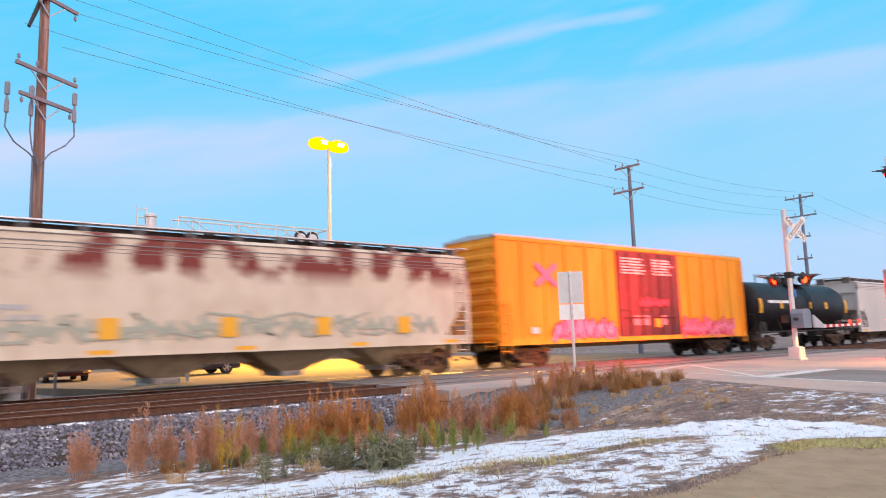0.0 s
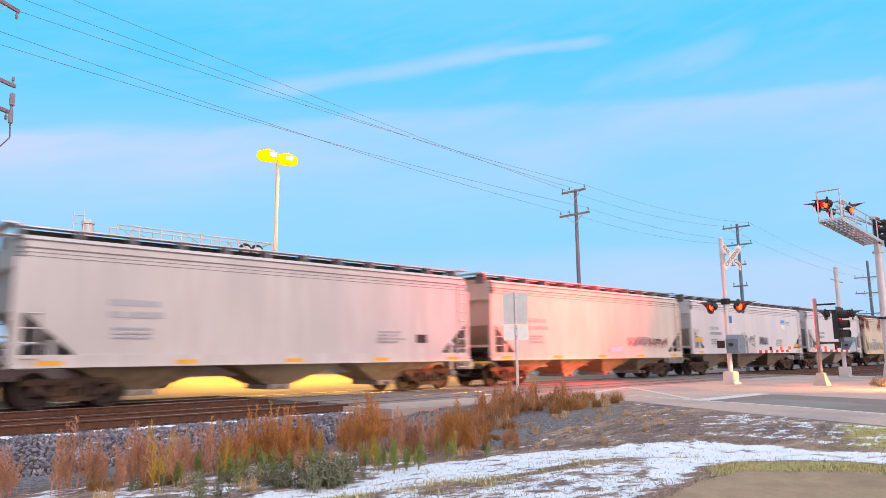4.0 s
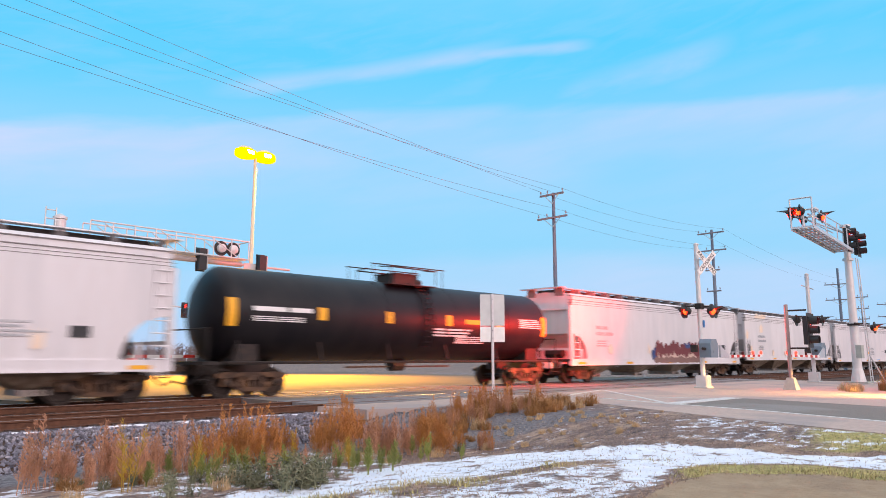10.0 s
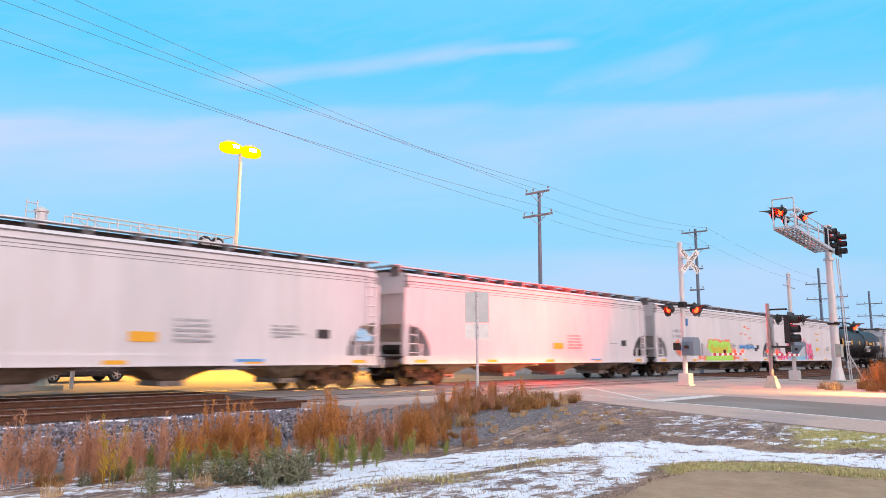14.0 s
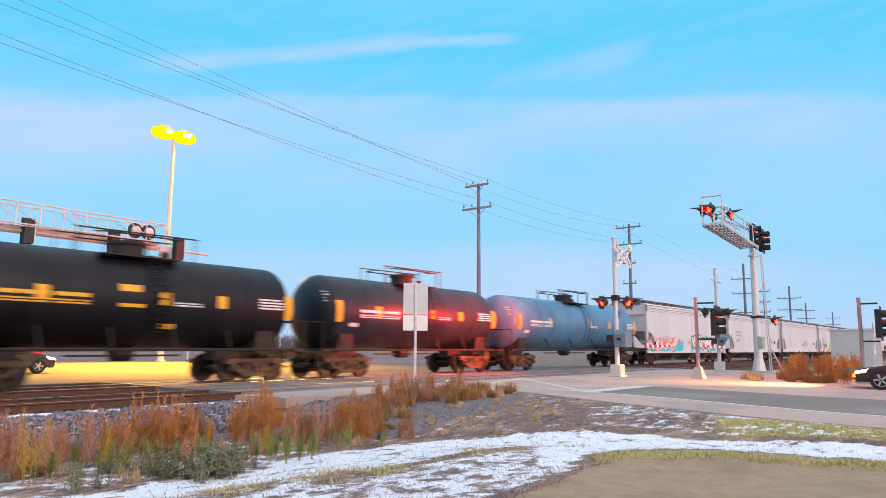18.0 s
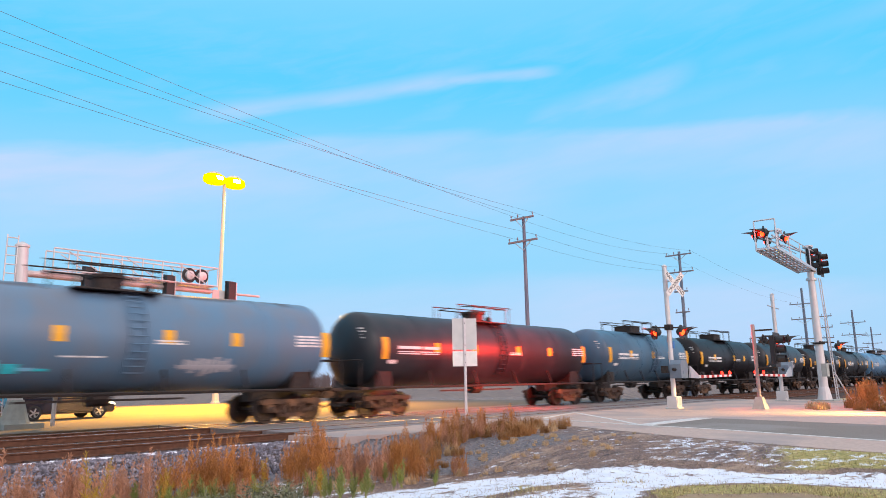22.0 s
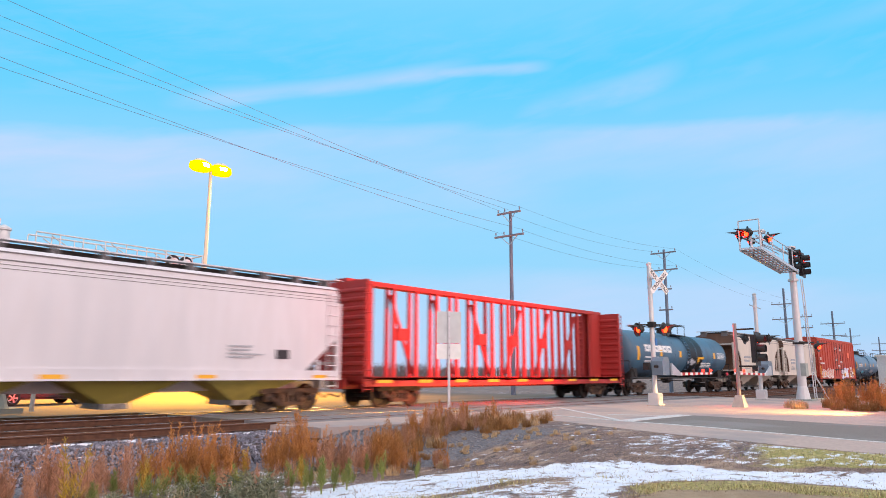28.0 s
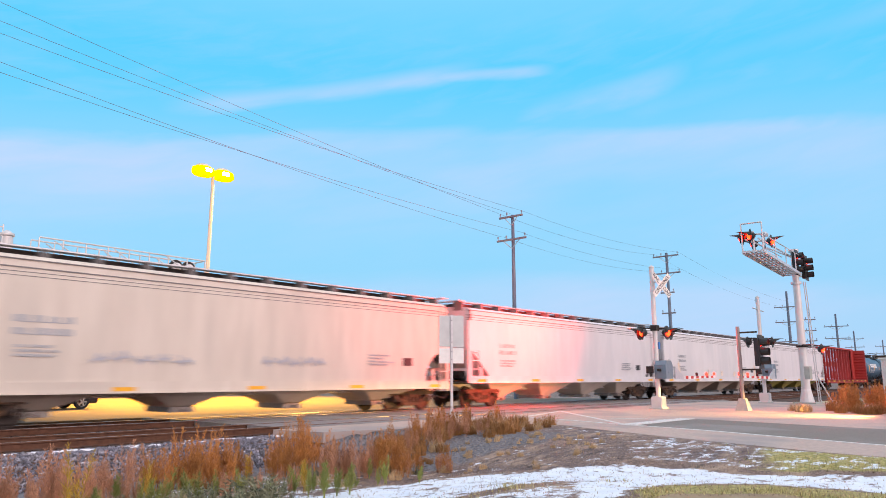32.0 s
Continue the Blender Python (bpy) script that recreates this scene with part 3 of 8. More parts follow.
def scrawl(car, xa, xb, za, zb, mat, seed=0, y=SIDE - 0.016):
    """A thin sprayed line that loops about."""
    rnd = random.Random(seed)
    bm = bmesh.new()
    n = 34
    pts = []
    for i in range(n):
        u = i / (n - 1)
        pts.append((xa + (xb - xa) * u + math.sin(i * 1.5) * (xb - xa) * 0.05, (za + zb) / 2 + math.sin(i * 1.25 + rnd.uniform(0, 0.9)) * (zb - za) / 2))
    prev = None
    for i, (px, pz) in enumerate(pts):
        q = pts[min(i + 1, n - 1)]
        p = pts[max(i - 1, 0)]
        d = Vector((q[0] - p[0], q[1] - p[1])).normalized() * 0.038
        ring = [bm.verts.new((px - d.y * k, yy, pz + d.x * k)) for k, yy in ((-1, y), (1, y), (1, y + 0.01), (-1, y + 0.01))]
        if prev:
            for k in range(4):
                bm.faces.new((prev[k], ring[k], ring[(k + 1) % 4], prev[(k + 1) % 4]))
        prev = ring
    part("graffiti", bm, mat, car)


def stain(car, xa, xb, za, zb, seed=0):
    """A faded rust stain on the paint."""
    patch(car, xa, xb, za, zb, RUST_STAIN, seed, SIDE - 0.008, 0.5, "rust_stain")


TANK_R = 1.47


def tank_patch(car, xa, xb, a0, a1, mat, r, zc, name="marking"):
    """A flat mark that follows the tank's round side; angles above the level of its axis, in degrees."""
    bm = bmesh.new()
    n = max(2, int(abs(a1 - a0) / 6))
    rows = []
    for rr in (r + 0.006, r - 0.02):
        rows.append([[bm.verts.new((x, -math.cos(radians(a0 + (a1 - a0) * i / n)) * rr, zc + math.sin(radians(a0 + (a1 - a0) * i / n)) * rr)) for x in (xa, xb)] for i in range(n + 1)])
    for row in rows:
        for p, q in zip(row, row[1:]):
            bm.faces.new((p[0], p[1], q[1], q[0]))
    for i in (0, n):
        bm.faces.new((rows[0][i][0], rows[0][i][1], rows[1][i][1], rows[1][i][0]))
    return part(name, bm, mat, car)


def tank_lines(car, x, wide, a0, a1, rows, mat, r, zc, seed=0):
    rnd = random.Random(seed)
    for i in range(rows):
        s = a0 + (a1 - a0) * i / rows
        xx = x
        while xx < x + wide * 0.92:
            w = min(wide * rnd.uniform(0.3, 0.6), x + wide - xx)
            tank_patch(car, xx, xx + w, s, s + (a1 - a0) / rows * 0.55, mat, r, zc, "lettering")
            xx += w + wide * 0.05


def tank_blot(car, xa, xb, a0, a1, mat, r, zc, seed):
    """A sprayed scrawl on a tank's side: narrow strokes of uneven height, crossed by one long stroke."""
    rnd = random.Random(seed)
    x = xa
    while x < xb:
        w = rnd.uniform(0.10, 0.20)
        m = (a0 + a1) / 2 + rnd.uniform(-3, 3)
        h = (a1 - a0) / 2 * math.sqrt(max(0.1, 1 - ((x - (xa + xb) / 2) / (xb - xa) * 1.9) ** 2)) * rnd.uniform(0.6, 1.1)
        tank_patch(car, x, x + w, m - h, m + h, mat, r, zc, "graffiti")
        x += w * rnd.uniform(0.9, 1.35)
    m = (a0 + a1) / 2
    tank_patch(car, xa - 0.1, xb + 0.15, m - 2.5, m + 1.5, mat, r + 0.003, zc, "graffiti")


def tank_car(name, length, paint, label, radius=TANK_R, dome="box", marks=(), stripes=(), rail=True, band=None, cap_mat=None, inset=0.75, group="tank cars"):
    car = thing(name, pose(0, TRACK_FAR, 0), label, "tank car", group)
    zc = radius + 1.12
    half = length / 2 - inset
    bm = bmesh.new()
    head = radius * 0.42
    prof = []
    for i in range(9):
        a = i / 8 * math.pi / 2
        prof.append((max(0.02, radius * math.sin(a)), -half + head * (1 - math.cos(a))))
    prof += [(radius, -half + head + (2 * half - 2 * head) * k / 4) for k in range(1, 4)]
    prof += [(r, -h) for r, h in prof[8::-1]]
    lathe(bm, prof, 40, "x", (0, 0, zc))
    part("tank", bm, paint, car, smooth=True)
    # weld bands
    for x in (-half * 0.62, -half * 0.2, half * 0.24, half * 0.62):
        bm = bmesh.new()
        lathe(bm, [(radius - 0.02, x - 0.03), (radius + 0.008, x - 0.03), (radius + 0.008, x + 0.03), (radius - 0.02, x + 0.03)], 40, "x", (0, 0, zc))
        part("weld_band", bm, paint, car, smooth=True)
    # saddles, side walks and stub sills
    for e in (-1, 1):
        bm = bmesh.new()
        prism(bm, [(e * (half - 1.6), 1.0), (e * (half - 0.7), 1.0), (e * (half - 0.8), zc - 0.75), (e * (half - 1.5), zc - 0.75)], -1.15, 1.15)
        part("saddle", bm, steel_dark, car)
        bm = bmesh.new()
        box(bm, *sorted((e * (half - 2.6), e * (length / 2 - 0.45))), -0.3, 0.3, 0.72, 1.12)
        box(bm, *sorted((e * (half - 0.15), e * (length / 2 - 0.4))), -1.5, 1.5, 1.02, 1.12)
        part("stub_sill", bm, steel_dark, car)
        bm = bmesh.new()
        x = e * (length / 2 - 0.45)
        for s in (-1, 1):
            rod(bm, (x, s * 1.45, 1.1), (x, s * 1.45, 2.1), 0.025)
            ladder(bm, x, s * 1.42, 0.5, 1.1, 0.4)
        rod(bm, (x, -1.45, 2.1), (x, 1.45, 2.1), 0.025)
        part("end_rail", bm, steel_dark, car)
    bm = bmesh.new()
    for s in (-1, 1):
        rod(bm, (-half + 0.3, s * 1.42, 1.08), (half - 0.3, s * 1.42, 1.08), 0.05)
        for i in range(6):
            x = -half + 0.8 + (2 * half - 1.6) * i / 5
            beam(bm, (x, s * 1.42, 1.08), (x, s * radius * 0.80, zc - radius * 0.58), 0.05, 0.05)
    part("side_rail", bm, steel_dark, car)
    # manway, platform and its railing
    top = zc + radius
    bm = bmesh.new()
    if dome == "box":
        box(bm, -0.62, 0.62, -0.55, 0.55, top - 0.1, top + 0.34)
        box(bm, -0.66, 0.66, -0.6, 0.6, top + 0.33, top + 0.37)
    else:
        lathe(bm, [(0.5, top - 0.12), (0.5, top + 0.3), (0.58, top + 0.3), (0.58, top + 0.4), (0.2, top + 0.46)], 16, "z")
    lathe(bm, [(0.14, top - 0.1), (0.14, top + 0.2), (0.08, top + 0.26)], 10, "z", (1.3, 0.1, 0))
    part("manway", bm, cap_mat or steel_dark, car)
    bm = bmesh.new()
    for s in (-1, 1):
        box(bm, -1.25, 1.25, *sorted((s * 0.62, s * 1.05)), top - 0.14, top - 0.10)
    part("platform", bm, steel_dark, car)
    if rail:
        for s in (-1, 1):
            bm = bmesh.new()
            for x in (-1.2, 0, 1.2):
                rod(bm, (x, s * 1.02, top - 0.1), (x, s * 1.02, top + 0.52), 0.02)
            rod(bm, (-1.25, s * 1.02, top + 0.52), (1.25, s * 1.02, top + 0.52), 0.026)
            for x in (-1.2, 1.2):
                rod(bm, (x, s * 1.02, top + 0.52), (x, s * 0.35, top + 0.58), 0.022)
            part("railing", bm, steel_dark, car)
    bm = bmesh.new()
    out = radius + 0.09
    turns = [radians(-38 + k * 8) for k in range(15)]
    for x in (0.15, 0.6):
        rings = [[bm.verts.new((x + dx, -math.cos(a) * (out + dr), zc + math.sin(a) * (out + dr))) for dx, dr in ((-0.02, -0.02), (0.02, -0.02), (0.02, 0.02), (-0.02, 0.02))] for a in turns]
        for p, q in zip(rings, rings[1:]):
            for i in range(4):
                bm.faces.new((p[i], p[(i + 1) % 4], q[(i + 1) % 4], q[i]))
        bm.faces.new(rings[0][::-1])
        bm.faces.new(rings[-1])
    rails = part("ladder", bm, paint, car)
    for a in turns[:-1]:
        bm = bmesh.new()
        y, z = -math.cos(a) * out, zc + math.sin(a) * out
        rod(bm, (0.15, y, z), (0.6, y, z), 0.02)
        part("rung", bm, paint, rails)
    if band:
        bm = bmesh.new()
        lathe(bm, [(radius - 0.02, band[0]), (radius + 0.006, band[0]), (radius + 0.006, band[1]), (radius - 0.02, band[1])], 40, "x", (0, 0, zc))
        part("dark_band", bm, band[2], car, smooth=True)
    # a long grab rail on posts over the platform
    for s in (-1, 1):
        bm = bmesh.new()
        rod(bm, (-1.95, s * 0.75, top + 0.6), (1.95, s * 0.75, top + 0.64), 0.022)
        bar = part("grab_rail", bm, steel_dark, car)
        for x in (-1.85, 1.85):
            bm = bmesh.new()
            rod(bm, (x, s * 0.75, top - 0.25), (x, s * 0.75, top + 0.62), 0.018)
            part("rail_post", bm, steel_dark, bar)
    for x in stripes or [-half + 0.55, -half * 0.52, half * 0.1, half * 0.45, half - 0.4]:
        big = abs(x) > half - 1.3
        tank_patch(car, x - (0.16 if big else 0.17), x + (0.16 if big else 0.17), -17 if big else -6, 16 if big else 10, yellow_mark, radius, zc)
    for args in marks:
        tank_lines(car, *args, radius, zc)
    bm = bmesh.new()
    rod(bm, (-0.3, 0, 1.0), (0.3, 0, 1.0), 0.28, n=12)
    box(bm, -half * 0.3, half * 0.35, -0.06, 0.0, 0.86, 0.92)
    part("bottom_outlet", bm, steel_dark, car)
    running_gear(car, length, length / 2 - 2.2)
    return car


def boxcar(name, length, paint, door_paint, label, high=5.05, marks=(), end_paint=None, door=(-1.2, 1.9), roof_paint=None, ribs=14):
    car = thing(name, pose(0, TRACK_FAR, 0), label, "freight car", "boxcars")
    half, wide = length / 2 - 0.85, -SIDE - 0.06
    bm = bmesh.new()
    box(bm, -half, half, -wide, wide, 1.05, high - 0.12)
    part("body", bm, paint, car)
    bm = bmesh.new()
    prism_y = [(-wide - 0.04, high - 0.14), (-wide - 0.04, high - 0.05), (0, high + 0.06), (wide + 0.04, high - 0.05), (wide + 0.04, high - 0.14)]
    f = [[bm.verts.new((x, y, z)) for y, z in prism_y] for x in (-half - 0.05, half + 0.05)]
    for i in range(5):
        bm.faces.new((f[0][i], f[0][(i + 1) % 5], f[1][(i + 1) % 5], f[1][i]))
    bm.faces.new(f[0])
    bm.faces.new(f[1][::-1])
    for i in range(15):
        x = -half + 2 * half * (i + 0.5) / 15
        for s in (-1, 1):
            beam(bm, (x, s * wide, high - 0.04), (x, 0, high + 0.075), 0.07, 0.05)
    part("roof", bm, roof_paint or galv, car)
    for s in (-1, 1):
        bm = bmesh.new()
        box(bm, -half, half, *sorted((s * (wide - 0.05), s * (wide + 0.07))), 0.92, 1.16)
        box(bm, -half, half, *sorted((s * (wide - 0.05), s * (wide + 0.05))), high - 0.26, high - 0.12)
        part("side_sill", bm, paint, car)
        for i in range(ribs + 1):
            x = -half + 0.05 + (2 * half - 0.1) * i / ribs
            if door[0] - 0.12 < x < door[1] + 0.12:
                continue
            bm = bmesh.new()
            prism(bm, [(x - 0.07, 1.16), (x + 0.07, 1.16), (x + 0.07, high - 0.26), (x - 0.07, high - 0.26)], s * wide, s * (wide + 0.06))
            part("side_post", bm, paint, car)
        # plug or sliding doors with lock bars
        for a, b in ((door[0], (door[0] + door[1]) / 2 - 0.02), ((door[0] + door[1]) / 2 + 0.02, door[1])):
            bm = bmesh.new()
            box(bm, a, b, *sorted((s * wide, s * (wide + 0.09))), 1.12, high - 0.3)
            d = part("door", bm, door_paint, car)
            for k in range(4):
                bm = bmesh.new()
                z = 1.3 + (high - 2.0) * k / 3.4
                box(bm, a + 0.06, b - 0.06, *sorted((s * (wide + 0.09), s * (wide + 0.115))), z, z + 0.09)
                part("door_rib", bm, door_paint, d)
            bm = bmesh.new()
            for u in (0.3, 0.7):
                x = a + (b - a) * u
                rod(bm, (x, s * (wide + 0.14), 1.15), (x, s * (wide + 0.14), high - 0.35), 0.025)
            box(bm, a + 0.3, b - 0.3, *sorted((s * (wide + 0.12), s * (wide + 0.15))), 1.9, 1.98)
            part("lock_bar", bm, steel_dark if s < 0 else door_paint, d)
    for e in (-1, 1):
        for k in range(9):
            z = 1.25 + (high - 1.7) * k / 8.0
            bm = bmesh.new()
            prism(bm, [(e * half, z - 0.14), (e * (half + 0.07), z - 0.06), (e * (half + 0.07), z + 0.06), (e * half, z + 0.14)], -wide + 0.1, wide - 0.1)
            part("end_rib", bm, end_paint or paint, car)
        for s in (-1, 1):
            bm = bmesh.new()
            ladder(bm, e * (half - 0.3), s * (wide + 0.1), 0.6, high - 0.3 if s * e < 0 else 2.6)
            part("ladder", bm, paint, car)
        bm = bmesh.new()
        ladder(bm, e * (half + 0.12), -wide + 0.35, 0.8, high - 0.2, along="y")
        box(bm, *sorted((e * half, e * (half + 0.5))), -1.2, 1.2, 1.05, 1.1)
        part("end_ladder", bm, end_paint or paint, car)
    centre_sill(car, length, steel_dark)
    running_gear(car, length, length / 2 - 3.0)
    for xa, xb, za, zb, mat in marks:
        stencil(car, xa, xb, za, zb, mat, -wide - 0.07)
    return car


def centerbeam(name, length, paint, label):
    car = thing(name, pose(0, TRACK_FAR, 0), label, "flat car", "flat cars")
    half, wide, high = length / 2 - 0.7, 1.5, 4.85
    bm = bmesh.new()
    box(bm, -half, half, -wide, wide, 1.02, 1.14)
    for s in (-1, 1):
        box(bm, -half, half, *sorted((s * wide, s * (wide - 0.12))), 0.80, 1.16)
    for i in range(17):
        x = -half + 0.4 + (2 * half - 0.8) * i / 16
        box(bm, x - 0.06, x + 0.06, -wide, wide, 0.88, 1.02)
    part("deck", bm, paint, car)
    for e in (-1, 1):
        bm = bmesh.new()
        x0, x1 = sorted((e * half, e * (half - 0.14)))
        box(bm, x0, x1, -wide, wide, 1.1, high)
        wall = part("bulkhead", bm, paint, car)
        for k in range(10):
            z = 1.3 + k * 0.35
            bm = bmesh.new()
            prism(bm, [(e * (half - 0.14), z - 0.1), (e * (half - 0.2), z - 0.04), (e * (half - 0.2), z + 0.04), (e * (half - 0.14), z + 0.1)], -wide + 0.1, wide - 0.1)
            prism(bm, [(e * half, z - 0.1), (e * (half + 0.06), z - 0.04), (e * (half + 0.06), z + 0.04), (e * half, z + 0.1)], -wide + 0.1, wide - 0.1)
            part("bulkhead_rib", bm, paint, wall)
        for s in (-1, 1):
            bm = bmesh.new()
            box(bm, *sorted((e * (half + 0.02), e * (half - 1.2))), *sorted((s * 0.14, s * 0.26)), 1.1, high)
            part("bulkhead_gusset", bm, paint, car)
        bm = bmesh.new()
        ladder(bm, e * (half - 0.07), -wide - 0.04, 0.6, high - 0.1, 0.4)
        part("ladder", bm, paint, car)
    bm = bmesh.new()
    box(bm, -half, half, -0.28, 0.28, high - 0.04, high + 0.14)
    part("top_chord", bm, paint, car)
    n = 15
    for i in range(1, n):
        x = -half + 2 * half * i / n
        bm = bmesh.new()
        for s in (-1, 1):
            prism(bm, [(x - 0.09, 1.14), (x + 0.09, 1.14), (x + 0.06, high), (x - 0.06, high)], s * 0.14, s * 0.27)
        part("upright", bm, paint, car)
    for i in range(n):
        xa, xb = -half + 2 * half * i / n, -half + 2 * half * (i + 1) / n
        if i in (0, n - 1):
            continue
        bm = bmesh.new()
        a, b = ((xa, high - 0.3), (xb, 1.3)) if i < n / 2 else ((xa, 1.3), (xb, high - 0.3))
        if i % 2 == 0:
            beam(bm, (a[0], 0, a[1]), (b[0], 0, b[1]), 0.12, 0.12)
            mx, mz = (a[0] + b[0]) / 2, (a[1] + b[1]) / 2
            box(bm, mx - 0.3, mx + 0.3, -0.12, 0.12, mz - 0.25, mz + 0.25)
            part("diagonal", bm, paint, car)
    for i in range(9):
        x = -half + 1 + (2 * half - 2) * i / 8
        stencil(car, x - 0.4, x + 0.4, 0.93, 1.05, yellow_mark, -wide - 0.006)
    centre_sill(car, length, paint, 0.7, 1.0)
    running_gear(car, length, length / 2 - 3.0)
    return car

# ---- the cars, from the head of what is seen to its tail ----
WHITE = car_paint("hopper_white", (0.70, 0.67, 0.69), amount=0.12, third=(0.62, 0.60, 0.62))
PALE = car_paint("hopper_pale_grey", (0.62, 0.58, 0.56), amount=0.2)
CREAM = car_paint("hopper_cream", (0.68, 0.60, 0.52), amount=0.2)
RUSTY = material("rust_stained_hopper_paint", (0.68, 0.58, 0.46), 0.75, 0.0, second=(0.46, 0.33, 0.22), scale=2.4, amount=0.4, bump=0.1, stretch=(0.7, 1, 0.55), third=(0.19, 0.035, 0.025), third_scale=1.5, third_cut=(0.46, 0.535), top=(2.95, 3.5))
# bay colour holds grime plus the shade under the sill
BAY = car_paint("bay_grime_and_shade", (0.42, 0.34, 0.26), dirt=(0.10, 0.07, 0.05), amount=0.8)
BAY_YELLOW = car_paint("bay_olive_yellow", (0.50, 0.43, 0.10), dirt=(0.2, 0.15, 0.06), amount=0.5)
END_RUST = car_paint("end_sheet_rust", (0.20, 0.10, 0.06), dirt=(0.10, 0.05, 0.035), amount=0.6)
BAY_TAN = car_paint("bay_tan_grime", (0.42, 0.34, 0.22), dirt=(0.14, 0.09, 0.05), amount=0.7)
ORANGE = car_paint("boxcar_orange", (0.90, 0.33, 0.008), dirt=(0.55, 0.17, 0.02), amount=0.35, third=(0.82, 0.38, 0.02))
BROWN = car_paint("boxcar_oxide_red", (0.52, 0.07, 0.035), dirt=(0.32, 0.05, 0.03), amount=0.4)
BEAM_RED = car_paint("flatcar_red", (0.44, 0.035, 0.03), dirt=(0.2, 0.03, 0.02), amount=0.4)
TANK_BLACK = material("tank_black", (0.004, 0.004, 0.007), 0.45, 0.0, second=(0.016, 0.014, 0.015), gloss=0.3, scale=1.6, amount=0.6, bump=0.05, bump_scale=8, stretch=(1, 1, 0.4))
TANK_DUSTY = material("tank_dusty_black", (0.012, 0.022, 0.030), 0.42, 0.0, gloss=0.4, second=(0.035, 0.035, 0.04), scale=1.4, amount=0.6, bump=0.05, bump_scale=8, stretch=(1, 1, 0.4), third=(0.009, 0.011, 0.016), third_scale=0.5)
TANK_GREY = material("tank_slate_grey", (0.052, 0.135, 0.22), 0.42, 0.0, second=(0.08, 0.115, 0.15), scale=1.4, amount=0.6, bump=0.05, bump_scale=8, stretch=(1, 1, 0.4), third=(0.045, 0.085, 0.14), third_scale=0.5)
TANK_BLUE = material("tank_blue_grey", (0.09, 0.25, 0.42), 0.36, 0.0, second=(0.10, 0.14, 0.2), scale=1.4, amount=0.6, bump=0.05, bump_scale=8, stretch=(1, 1, 0.4), third=(0.07, 0.14, 0.24), third_scale=0.5)
TANK_PALE = material("tank_pale_blue_grey", (0.09, 0.19, 0.30), 0.40, 0.0, second=(0.17, 0.16, 0.17), scale=1.4, amount=0.6, bump=0.05, bump_scale=8, stretch=(1, 1, 0.4), third=(0.07, 0.045, 0.055), third_scale=1.1, third_cut=(0.47, 0.52), top=(3.85, 3.95))
RUST_STAIN = material("faded_rust_stain", (0.80, 0.60, 0.44), 0.7, 0.0, second=(0.82, 0.72, 0.64), scale=1.6, amount=0.9, bump=0.0)
DOOR_BLACK = car_paint("door_black", (0.035, 0.033, 0.035), dirt=(0.12, 0.06, 0.05), amount=0.5)


def spray(name, c):
    return material("spray_" + name, c, 0.6, 0.0, second=tuple(v * 0.75 for v in c), scale=5, amount=0.5, bump=0.0)


S_PINK, S_WHITE, S_BLACK = spray("pink", (0.90, 0.20, 0.36)), spray("white", (0.86, 0.84, 0.84)), spray("black", (0.03, 0.03, 0.04))
S_BLUE, S_CYAN, S_GREEN = spray("blue", (0.10, 0.34, 0.72)), spray("cyan", (0.05, 0.62, 0.72)), spray("lime", (0.42, 0.80, 0.12))
S_RED, S_MAROON, S_YELLOW, S_GREY = spray("red", (0.78, 0.06, 0.10)), spray("maroon", (0.17, 0.03, 0.035)), spray("yellow", (0.78, 0.48, 0.04)), spray("grey", (0.25, 0.26, 0.29))
S_LAVENDER, S_CORAL, S_SKY = spray("lavender", (0.62, 0.58, 0.85)), spray("coral", (0.90, 0.22, 0.12)), spray("sky", (0.25, 0.58, 0.80))
S_DEEP = spray("deep_blue", (0.025, 0.15, 0.36))
S_PALE = spray("pale_grey", (0.44, 0.44, 0.48))
S_MOSS = spray("moss", (0.40, 0.41, 0.33))
S_TAN, S_BROWN = spray("tan", (0.66, 0.50, 0.42)), spray("brown", (0.24, 0.13, 0.11))
S_MAGENTA, S_NAVY, S_TEAL = spray("magenta", (0.80, 0.04, 0.22)), spray("navy", (0.04, 0.07, 0.22)), spray("teal", (0.07, 0.26, 0.30))

# (place of the joint ahead of the car at the clip's start, in metres along the track)
JOINTS = [70.6, 52.0, 38.0, 17.78, -0.8, -14.38, -32.25, -49.22, -66.3, -83.35, -104.3, -124.65, -145.85, -164.2, -183.95, -204.25, -224.7, -244.8, -263.8, -280.9, -293.7, -306.5, -319.05, -332.3, -345.05, -362.3, -378.6, -397.5, -409.9, -423.1, -440.9, -462.7, -483.2, -503.8, -523.8, -543.9]


def size(i):
    return JOINTS[i] - JOINTS[i + 1]


def plain_marks(L, mat=grey_mark):
    return [(L * 0.5 - 3.4, L * 0.5 - 2.9, 1.75, 2.05, black_mark), (L * 0.5 - 4.6, L * 0.5 - 3.9, 1.85, 1.9, mat)]


def hopper_lettering(car, L, mat=grey_mark, seed=0, rows=2):
    lines(car, -L / 2 + 2.9, 2.35, 1.7, 0.62, rows, mat, seed=seed)
    lines(car, -L / 2 + 3.0, 1.8, 1.2, 0.35, 3, mat, seed=seed + 1)
    lines(car, L / 2 - 5.2, 1.75, 1.1, 0.45, 4, mat, seed=seed + 2)


CARS = []


